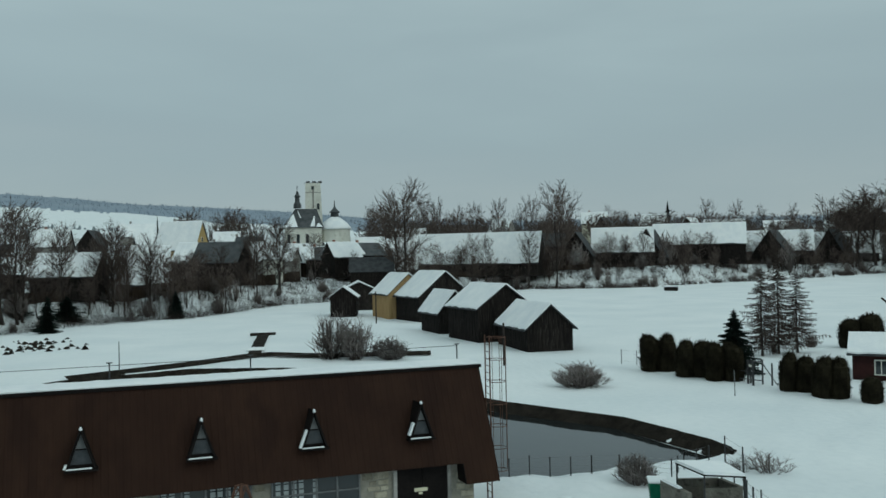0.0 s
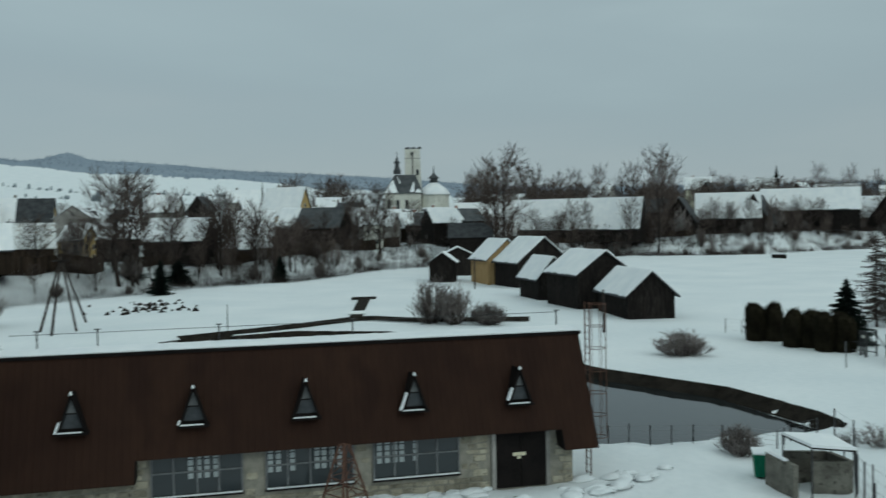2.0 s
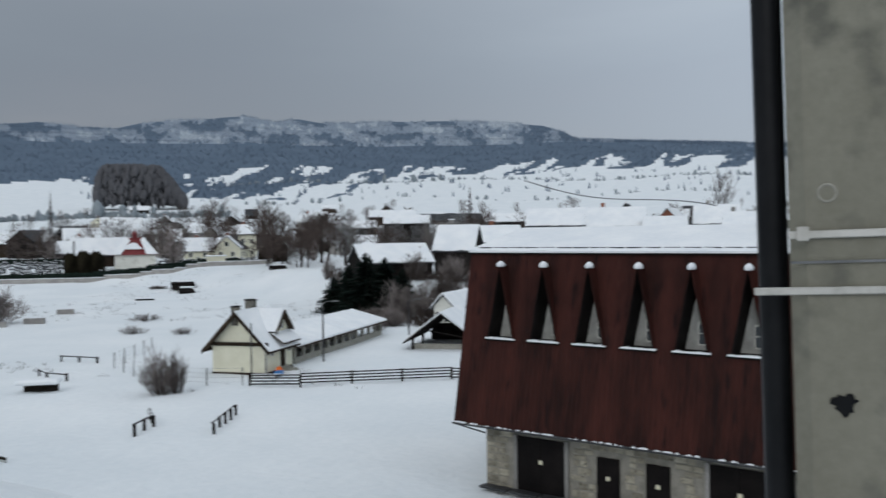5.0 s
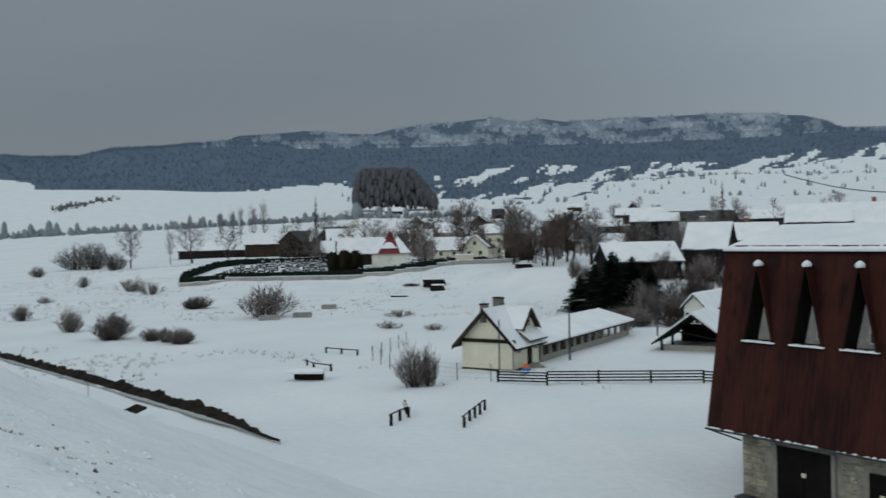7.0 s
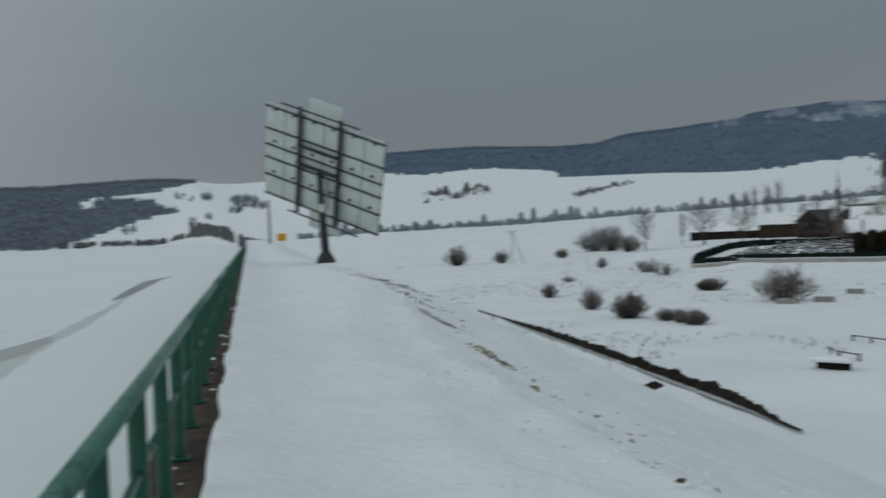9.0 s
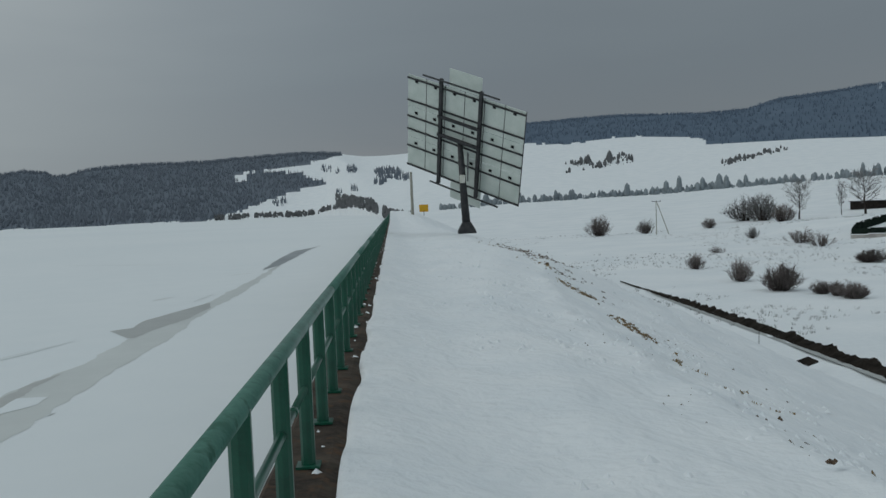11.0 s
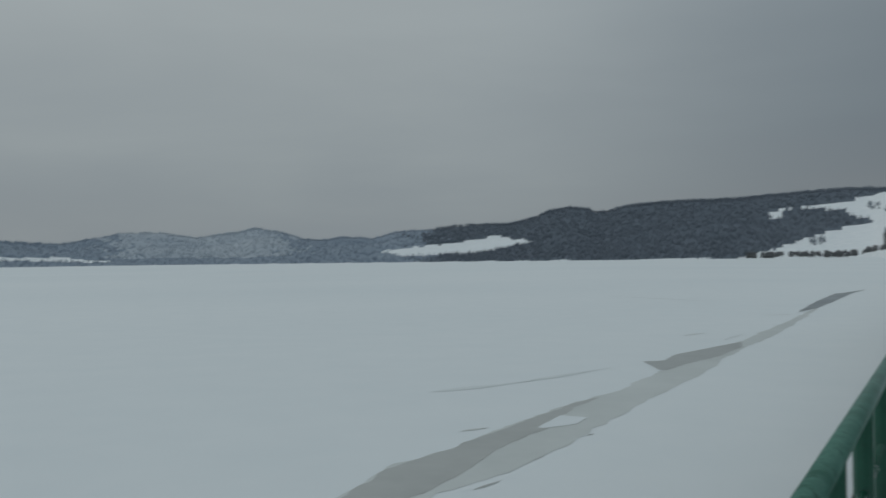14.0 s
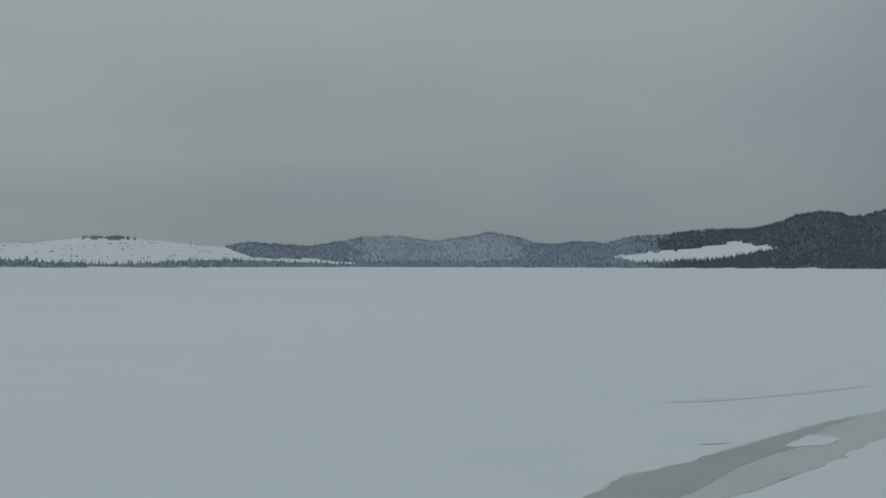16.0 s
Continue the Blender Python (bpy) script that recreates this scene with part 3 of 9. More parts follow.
# ---- the dam: crest, downstream slope, upstream wall ----
def crest_edge(y):
    return 2.9 + 0.4 * noise.noise((0, y * 0.08, 1)) + 2.3 * step(12, 36, y) - 0.9 * step(50, 75, y)


def dam_profile(x, y):
    edge = crest_edge(y)
    top = CREST + 0.06 * noise.noise((x * 0.5, y * 0.35, 4)) + 0.035 * noise.noise((x * 2.2, y * 1.7, 9)) + 1.2 * step(110, 175, y)
    foot = noise.noise((x * 1.3, y * 0.9, 14)) + 0.5 * noise.noise((x * 4.5, y * 3.5, 15))
    top += 0.085 * min(0.0, foot) + 0.03 * noise.noise((x * 3.1, y * 2.6, 27))
    top += step(0.9, -0.25, x) * (0.17 + 0.08 * noise.noise((0, y * 0.5, 2)))
    if x < -0.3:
        top -= 0.6 * step(-0.3, -0.4, x)
    if x <= edge:
        return top - 0.25 * step(edge - 1.6, edge, x)
    drop = (x - edge) * 0.47
    z = top - 0.25 - drop + 0.18 * noise.noise((x * 0.4, y * 0.4, 6)) + 0.06 * noise.noise((x * 1.6, y * 1.6, 8))
    for off, wide in ((3.4, 0.5), (4.7, 0.4), (7.5, 0.8)):
        q = (x - edge - off - 0.8 * noise.noise((0, y * 0.05, off))) / wide
        if abs(q) < 2:
            z += 0.17 * math.exp(-q * q) * (0.6 + noise.noise((x, y * 0.3, 19)))
    return max(z, -0.35 + 0.1 * noise.noise((x * 0.3, y * 0.3, 2)))


def build_dam():
    xs = [-0.41, -0.37, -0.335, -0.3, -0.25, -0.17, -0.08] + list(np.arange(0.0, 5.2, 0.16)) + list(np.arange(5.35, 16, 0.3)) + list(np.arange(16.3, 27, 0.6))
    ys = list(np.arange(-75, -6, 1.2)) + list(np.arange(-6, 30, 0.16)) + list(np.arange(30, 80, 0.6)) + list(np.arange(80, 260, 3))
    verts, faces, mi = [], [], []
    for y in ys:
        for x in xs:
            verts.append((x + (0.09 * noise.noise((0, y * 0.8, 33)) if x < 0.15 else 0), y, dam_profile(x, y)))
    n = len(xs)
    for j in range(len(ys) - 1):
        for i in range(n - 1):
            faces.append((j * n + i, j * n + i + 1, (j + 1) * n + i + 1, (j + 1) * n + i))
            x, y = (xs[i] + xs[i + 1]) / 2, (ys[j] + ys[j + 1]) / 2
            mi.append(0)
    me = bpy.data.meshes.new("dam")
    me.from_pydata(verts, [], faces)
    me.materials.append(snow)
    me.polygons.foreach_set("use_smooth", [True] * len(faces))
    me.update()
    tagged(new("embankment_ground", me), "snow-covered dam crest and grassy slope", "ground", kind="structure")
    # kerb wall under the railing
    s = Shape()
    rings = []
    for y in np.arange(-75, 200, 0.5):
        w = 0.03 * noise.noise((0, y * 1.3, 0))
        h = CREST + 0.08 + 0.04 * noise.noise((5, y * 0.9, 0))
        rings.append([(-0.74, y, 2.5), (-0.74, y, h), (-0.7, y, h + 0.04), (-0.4 + w, y, h + 0.03), (-0.26, y, h - 0.03), (-0.26, y, 2.5)])
    s.loft(rings)
    tagged(part("wall_upstream", s, kerb_concrete), "weathered brown concrete kerb wall along the dam crest", "wall", kind="structure")


build_dam()

# ---- lake ----
s = Shape()
lake_edge = [(-0.6, -700)] + [(-0.6, 260)] + [(table(a, SHORE_R) * 1.02 * math.cos(radians(a)), table(a, SHORE_R) * 1.02 * math.sin(radians(a))) for a in (91, 92, 94, 97, 100, 106, 112, 118, 124, 132, 140, 146, 150, 158, 166, 174, 180)] + [(-1400, -700)]
s.face([(x, y, LAKE) for x, y in lake_edge])
tagged(part("water_lake", s, ice_snow), "frozen lake under a sheet of windswept snow", "ice", kind="structure")


def ice_strip(left, right, z, seed, rough=0.22):
    """A sheet of ice between two edges given as (y, x) tables, with ragged rims."""
    sh, rows = Shape(), []
    y0, y1 = left[0][0], left[-1][0]
    for y in np.arange(y0, y1, 0.22 if y1 < 70 else 0.4):
        k = min(1.0, (y - y0) / 3 + 0.05, (y1 - y) / 3 + 0.05)
        a, b = (float(np.interp(y, [q[0] for q in e], [q[1] for q in e])) for e in (left, right))
        a += rough * k * (noise.noise((seed, y * 0.35, 0)) + 0.7 * noise.noise((seed, y * 1.3, 3)) + 0.35 * noise.noise((seed, y * 3.6, 5)))
        b += rough * k * (noise.noise((seed + 9, y * 0.3, 0)) + 0.7 * noise.noise((seed + 9, y * 1.2, 3)) + 0.35 * noise.noise((seed + 9, y * 3.3, 5)))
        rows.append(((a, y, z), (max(b, a + 0.01), y, z)))
    for (a, b), (c, d) in zip(rows, rows[1:]):
        sh.face([a, b, d, c])
    return sh


CRACK_L = [(3, -11.3), (15.8, -11.6), (18.4, -12.0), (24.6, -11.8), (29, -11.7), (33, -11.2), (37.5, -11.3), (43, -11.7), (52, -11.1), (58, -11.1), (75, -11.2), (92, -11.6)]
CRACK_R = [(3, -9.2), (17, -9.8), (19.5, -9.3), (23, -9.2), (29, -9.5), (34, -9.5), (40, -9.6), (49, -10.1), (61, -10.0), (78, -10.6), (92, -11.4)]
tagged(part("ice_crack", ice_strip(CRACK_L, CRACK_R, LAKE + 0.006, 1), ice_pale), "long pale grey band of refrozen ice along the dam", "ice crack", kind="structure")
tagged(part("ice_crack_dark", ice_strip([(3, -11.25), (15.8, -11.55), (18.4, -11.95), (24.6, -11.75), (29, -11.6), (31, -11.3)], [(3, -9.6), (14, -10.0), (18, -10.2), (22, -10.6), (26, -10.8), (29, -11.2), (31, -11.25)], LAKE + 0.01, 3, 0.18), ice_wet), "grey wet side of the refrozen crack", "ice crack", kind="structure")
tagged(part("ice_crack_dark", ice_strip([(39.5, -11.5), (42.4, -13.2), (43.2, -12.3), (46, -12.6), (50.4, -11.7), (54, -11.0)], [(39.5, -11.2), (42, -11.1), (46, -10.4), (51, -10.3), (54, -10.9)], LAKE + 0.012, 5, 0.1), ice_wet), "dark wet patch with a pointed spur on the ice", "ice crack", kind="structure")
tagged(part("ice_crack_dark", ice_strip([(84, -12.1), (90, -12.4), (102, -13.0), (116, -13.3), (124, -13.4), (132, -11.9), (139, -11.2)], [(84, -12.0), (91, -11.3), (111, -11.4), (124, -11.6), (139, -11.1)], LAKE + 0.012, 7, 0.25), ice_dark), "dark open tip of the ice crack", "ice crack", kind="structure")
tagged(part("ice_crack_snow", ice_strip([(24.8, -10.9), (25.6, -11.0), (27.2, -11.1)], [(24.8, -10.7), (25.8, -10.1), (27.2, -10.2)], LAKE + 0.014, 12, 0.12), ice_snow), "small floe of snow in the ice crack", "ice crack", kind="structure")
for x0, y0, x1, y1, w, m in ((-12.7, 23.3, -12.2, 24.2, 0.22, ice_pale), (-17.4, 29.6, -15.6, 33.0, 0.7, ice_faint), (-15.6, 33.0, -13.7, 39.5, 0.5, ice_faint), (-15.1, 57, -14.2, 59.6, 0.3, ice_pale), (-14.3, 78.5, -12.1, 80.4, 0.35, ice_pale), (-9.28, 17.6, -9.1, 18.6, 0.13, ice_wet), (-9.3, 20.7, -9.25, 21.4, 0.07, ice_wet), (-9.2, 24.3, -9.12, 24.7, 0.07, ice_wet), (-12.1, 55, -11.9, 60, 0.3, ice_faint), (-22, 100, -40, 112, 0.8, ice_faint)):
    k = Shape()
    dx, dy = x1 - x0, y1 - y0
    d = math.hypot(dx, dy)
    ring = []
    for t, f in ((0, 0.05), (0.2, 0.7), (0.45, 1.0), (0.7, 0.6), (1, 0.04)):
        q = w * f * (1 + 0.4 * noise.noise((x0, t * 5, 1)))
        ring.append(((x0 + dx * t - dy / d * q / 2, y0 + dy * t + dx / d * q / 2, LAKE + 0.01), (x0 + dx * t + dy / d * q / 2, y0 + dy * t - dx / d * q / 2, LAKE + 0.01)))
    for (a, b), (c, e) in zip(ring, ring[1:]):
        k.face([a, b, e, c])
    tagged(part("ice_crack", k, m), "short grey streak in the lake snow", "ice crack", kind="structure")

# pond
s = Shape()
s.face([(x, y, -0.45) for x, y in POND])
tagged(part("water_pond", s, water), "still dark pond water below the dam", "water", kind="structure")


# ---- far woods ----
# which ground each wood stands on
FLOOR_OF = {"hill_forest": (1, 0), "mountain_forest": (2,), "hoarfrost_forest": (4,), "ridge_forest": (2,), "shore_forest": (3,), "far_shore_forest": (2,), "end_forest": (4,)}


def far_woods(name, lo, hi, count, mat, label, hmin, hmax, rlo, rhi, test, seed, round_top=False, shape_h=None):
    rnd = random.Random(seed)
    sh = Shape()
    made, tries = 0, 0
    while made < count and tries < count * 14:
        tries += 1
        a, r = rnd.uniform(lo, hi), math.sqrt(rnd.uniform(rlo ** 2, rhi ** 2))
        x, y = r * math.cos(radians(a)), r * math.sin(radians(a))
        if not test(a, r, x, y):
            continue
        if name in FLOOR_OF and floor_kind(a, r) not in FLOOR_OF[name]:
            continue
        z, h = land(x, y) - (1.5 if name != "birch_wood" else 0.0), rnd.uniform(hmin, hmax)
        if shape_h:
            h *= shape_h(a, rnd)
        slim = 1.0
        if name == "birch_wood":
            z += max(0.0, wood_rise(a) * 42 - h) * math.sqrt(rnd.random())
        w, t0 = slim * h * (rnd.uniform(0.13, 0.24) if round_top else rnd.uniform(0.1, 0.19)), rnd.uniform(0, 6)
        k = len(sh.v)
        n = 4
        levels = ((0.0, 0.5), (0.4, 1.35), (0.8, 0.95)) if round_top else ((0.0, 1.0), (0.5, 0.62))
        for lev, f in levels:
            sh.v += [(x + math.cos(t0 + 6.283 * i / n) * w * f * rnd.uniform(0.75, 1.2), y + math.sin(t0 + 6.283 * i / n) * w * f * rnd.uniform(0.75, 1.2), z + h * lev) for i in range(n)]
        sh.v.append((x, y, z + h))
        for lv in range(len(levels) - 1):
            for i in range(n):
                j = (i + 1) % n
                sh.f.append((k + lv * n + i, k + lv * n + j, k + lv * n + n + j, k + lv * n + n + i))
        for i in range(n):
            sh.f.append((k + (len(levels) - 1) * n + i, k + (len(levels) - 1) * n + (i + 1) % n, k + len(levels) * n))
        made += 1
    sh.mi = [0] * len(sh.f)
    me = bpy.data.meshes.new(name)
    me.from_pydata(sh.v, [], sh.f)
    me.materials.append(mat)
    me.polygons.foreach_set("use_smooth", [True] * len(sh.f))
    me.update()
    return tagged(new(name, me), label, "forest", kind="stuff")


far_woods("hill_forest", 0, 91.5, 17000, forest_mat, "dark spruce forest on the far hillside, coloured with blue haze", 6, 12, 1150, 3500, wooded, 3)


def copse(a, r, x, y):
    return wooded(a, r, x, y) and not wooded(a, r, x, y, True)


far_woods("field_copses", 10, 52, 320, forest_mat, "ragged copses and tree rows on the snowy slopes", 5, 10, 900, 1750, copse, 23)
far_woods("mountain_forest", 20, 62, 6000, far_mat, "snow-dusted forest on the mountain behind, with haze in its colour", 7, 13, 2300, 3680, wooded, 13)
far_woods("hoarfrost_forest", 20, 62, 1800, pale_mat, "thin wood on the mountain clearings, coloured pale with haze", 6, 11, 2300, 3680, wooded, 14)
far_woods("ridge_forest", -75, 24, 5000, far_mat, "line of forest along the far ridge, coloured pale blue with haze", 6, 12, 1900, 3680, wooded, 4)
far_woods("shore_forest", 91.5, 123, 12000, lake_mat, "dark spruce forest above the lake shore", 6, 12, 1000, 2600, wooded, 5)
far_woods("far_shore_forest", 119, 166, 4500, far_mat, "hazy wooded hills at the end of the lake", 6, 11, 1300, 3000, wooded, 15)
far_woods("end_forest", 127, 141, 2500, pale_mat, "forest on the hill at the end of the lake, coloured pale with haze", 6, 11, 1500, 3000, wooded, 18)
far_woods("far_field_shrubs", 139.5, 166, 420, frost_wood, "frosted shrub rows on the far snowy hill", 2.5, 5, 1300, 2600, copse, 24, True)


def shore_shrubs(a, r, x, y):
    return table(a, SHORE_R) + 5 < r < table(a, SHORE_R) + (220 if a < 93.5 else 60) and noise.noise((a * 2.0, 1, 0)) > -0.3


far_woods("shore_shrubs", 88.6, 101, 1500, shrub_wood, "grey-brown shrubs along the lake shore", 3, 7, 300, 1640, shore_shrubs, 16, True)


def peninsula_clumps(a, r, x, y):
    e = hill_angle(a, r)
    spots = ((94.0, 2.7, 0.35), (93.3, 2.5, 0.16), (92.4, 2.6, 0.4), (90.2, 2.3, 0.9), (89.2, 2.0, 0.5), (90.7, 1.75, 0.4), (92.3, 1.3, 0.2), (93.3, 1.1, 0.2), (97, 0.7, 0.4))
    return any(((a - p) / q) ** 2 + ((e - c) / (0.3 * min(1, q + 0.35))) ** 2 < 1 for p, c, q in spots)


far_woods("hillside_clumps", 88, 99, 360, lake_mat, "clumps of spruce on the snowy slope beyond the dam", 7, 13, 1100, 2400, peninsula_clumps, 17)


def wood_rise(a):
    return float(np.interp(a, [46.6, 46.9, 47.3, 48.1, 49.9, 51.3, 51.6, 51.8], [0.3, 0.42, 0.65, 0.95, 0.98, 0.96, 0.8, 0.5])) + 0.03 * noise.noise((a * 6, 0, 0))


def wood_block(a, r, x, y):
    return 46.6 < a < 51.8


far_woods("birch_wood", 46.4, 52, 3600, birch_grey, "dense leafless wood block at the edge of the village", 6, 11, 820, 860, wood_block, 6, True)


def uneven(a, rnd):
    return rnd.uniform(0.3, 1.0) + (0.9 if rnd.random() < 0.03 else 0)


def hedge_line(a, r, x, y):
    return abs(r - (700 + 4 * math.sin(a))) < 14 and noise.noise((a * 3, 0, 0)) > -0.35


far_woods("roadside_trees", 44, 87, 1500, frost_wood, "row of frosted trees along the far road", 4, 8, 680, 720, hedge_line, 8, True, uneven)


def field_row(a, r, x, y):
    e = math.degrees(math.atan2(land(x, y) - EYE_Z, r))
    return (65.8 < a < 69.6 and abs(e - np.interp(a, [66, 69.5], [2.55, 1.85])) < 0.12) or (74.8 < a < 79 and abs(e - np.interp(a, [75, 79], [2.5, 2.1])) < 0.3 and noise.noise((a * 2, r * 0.01, 0)) > -0.1)


far_woods("field_shrubs", 65, 80, 260, shrub_wood, "ragged grey shrubs on the snowy field", 5, 11, 800, 1650, field_row, 19, True, uneven)


def hedge_line_b(a, r, x, y):
    return abs(r - (1250 + 40 * math.sin(a * 0.5) + 6 * a)) < 16 or abs(r - (1000 + 60 * math.sin(a * 0.4 + 1))) < 12 and noise.noise((a * 1.2, 3, 0)) > 0


far_woods("field_hedges", -22, 44, 900, frost_wood, "hedges and tree rows between the snowy fields", 3, 9, 900, 1600, hedge_line_b, 9, True, uneven)


# ---- railing along the crest ----
RAIL_X, RAIL_TOP, KERB = -0.505, EYE_Z - 0.62, CREST + 0.12
s = Shape()
y = -70.0
while y < 168:
    s.tube([(RAIL_X, y, RAIL_TOP - 0.04), (RAIL_X, y + 5.97, RAIL_TOP - 0.04)], 0.04, 12)
    s.tube([(RAIL_X, y + 5.96, RAIL_TOP - 0.04), (RAIL_X, y + 6.01, RAIL_TOP - 0.04)], 0.038, 12)
    y += 6.0
rail = thing("railing", pose(0, 0, 0), "green-painted steel pipe railing along the dam crest", "railing")
part("handrail", s, green_worn, rail, "worn pale-green pipe handrail", True)
s = Shape()
y = -70.0
while y < 168:
    s.tube([(RAIL_X, y, RAIL_TOP - 0.4), (RAIL_X, y + 3.0, RAIL_TOP - 0.4)], 0.022, 8)
    s.tube([(RAIL_X, y + 2.93, RAIL_TOP - 0.4), (RAIL_X, y + 2.99, RAIL_TOP - 0.4)], 0.027, 8)
    y += 3.0
part("mid_rail", s, green_paint, rail, "thin middle pipe", True)
sp = Shape()
ph = RAIL_TOP - 0.04 - KERB
sp.tube([(0, 0, 0), (0, 0, ph)], 0.043, 10, caps=False)
sp.box(-0.07, 0.07, -0.07, 0.07, 0, 0.014)
post_mesh = sp.mesh("post", green_paint)
POST_GAP, POST_Y = 1.09, 0.14
for i in range(-30, 150):
    p = part("post", post_mesh, None, rail)
    p.location = (RAIL_X, POST_Y + i * POST_GAP, KERB)

# ---- concrete lamp pole by the crest ----
pole = thing("utility_pole", pose(2.245, 0.226, 4.0, -1.4, 0, 10), "weathered concrete utility pole with two black cable pipes", "utility pole")
s = Shape()
rings = []
for i in range(41):
    z = i * 0.25
    w = 0.1265 - 0.0032 * z
    d = 0.122 - 0.003 * z
    c = 0.03
    rings.append([(-d + c, -w, z), (d - c, -w, z), (d, -w + c, z), (d, w - c, z), (d - c, w, z), (-d + c, w, z), (-d, w - c, z), (-d, -w + c, z)])
s.loft(rings)
part("shaft", s, pole_concrete, pole)
for side in (-1, 1):
    s = Shape()
    s.tube([(-0.02, side * (0.1585 - 0.0032 * z), z) for z in (0, 2.5, 5, 7.5, 10)], 0.029, 10)
    part("cable_pipe", s, black_rubber, pole, "black plastic cable pipe", True)
for zz, span in ((6.787, (-0.172, 0.107)), (6.68, (-0.105, 0.172))):
    s = Shape()
    s.box(-0.1115, -0.1035, span[0], span[1], zz - 0.0075, zz + 0.0075, bev=0.002)
    part("steel_band", s, steel_band, pole, "bright steel strap")
s = Shape()
s.box(-0.1065, -0.1015, -0.105, 0.105, 6.732, 6.737)
part("wire", s, steel, pole)
s = Shape()
s.box(-0.118, -0.111, 0.07, 0.092, 6.775, 6.803, bev=0.002)
part("band_buckle", s, steel_band, pole)
s = Shape()
s.tube([(-0.1015, 0.036 + 0.016 * math.cos(a), 6.865 + 0.016 * math.sin(a)) for a in np.linspace(0, 6.283, 17)], 0.0028, 5)
part("cast_ring", s, concrete, pole)
s = Shape()
hole = [(r_ * math.cos(a) + 0.018, 0.95 * r_ * math.sin(a) + 6.465) for a in np.linspace(0, 6.283, 25)[:-1] for r_ in (0.021 * (1 + 0.2 * math.sin(3 * a + 0.5) + 0.14 * math.sin(7 * a) + 0.1 * math.cos(11 * a)),)]
s.loft([[(-0.1045, y, z) for y, z in hole], [(-0.09, y, z) for y, z in hole]])
part("hole", s, black_rubber, pole, "dark drilled hole")


# ---- buildings with a steep sheet-metal roof ----
def frame_at(origin, u):
    """A pose with x along u (on the plan), y to its left, z up."""
    ux, uy = Vector((u[0], u[1], 0)).normalized().xy
    m = Matrix(((ux, -uy, 0, origin[0]), (uy, ux, 0, origin[1]), (0, 0, 1, origin[2]), (0, 0, 0, 1)))
    return m


def ribbed(sh, x0, x1, ya, za, yb, zb, pitch=0.2, lift=0.022, mi=0, low_edge=None):
    """A sloping sheet with ribs, folded from one piece, from (ya, za) to (yb, zb) between x0 and x1; low_edge cuts its lower rim."""
    d = Vector((0, yb - ya, zb - za)).normalized()
    nrm = Vector((0, d.z, -d.y))
    if nrm.y > 0:
        nrm = -nrm
    n = int((x1 - x0) / pitch)
    top, low = [], []
    for i in range(n):
        xa = x0 + (x1 - x0) * i / n
        w = (x1 - x0) / n
        for u, o in ((0, 0), (0.3, 0), (0.4, 1), (0.6, 1), (0.7, 0)):
            v = nrm * lift * o
            low.append((xa + w * u, ya + v.y, za + v.z))
            top.append((xa + w * u, yb + v.y, zb + v.z))
    low.append((x1, ya, za))
    top.append((x1, yb, zb))
    if low_edge:
        low = [(px_, py_ + (low_edge(px_) - za) * (yb - ya) / (zb - za), low_edge(px_)) for px_, py_, pz in low]
    sh.loft([low, top], mi, caps=False, closed=False)


def gate(parent, x0, x1, y, h, leaf_mat, sign=True, name="gate", leaves=2, jamb=True):
    s = Shape()
    w = (x1 - x0) / leaves
    for i in range(leaves):
        s.box(x0 + i * w + 0.01, x0 + (i + 1) * w - 0.01, y - 0.05, y, 0.03, h, bev=0.01)
    g = part(name, s, leaf_mat, parent, "dark steel double gate" if leaves > 1 else "dark steel door")
    if jamb:
        for a in (x0 - 0.16, x1 + 0.005):
            part("jamb", Shape().box(a, a + 0.155, y - 0.08, y + 0.02, 0, h + 0.05), wall_grey, g, "pale concrete jamb")
    if sign:
        s = Shape()
        xm = (x0 + x1) / 2
        s.box(xm - 0.09, xm + 0.09, y - 0.06, y - 0.052, h * 0.55, h * 0.55 + 0.16)
        part("sign", s, sign_white, g, "small pale warning plate")
    return g


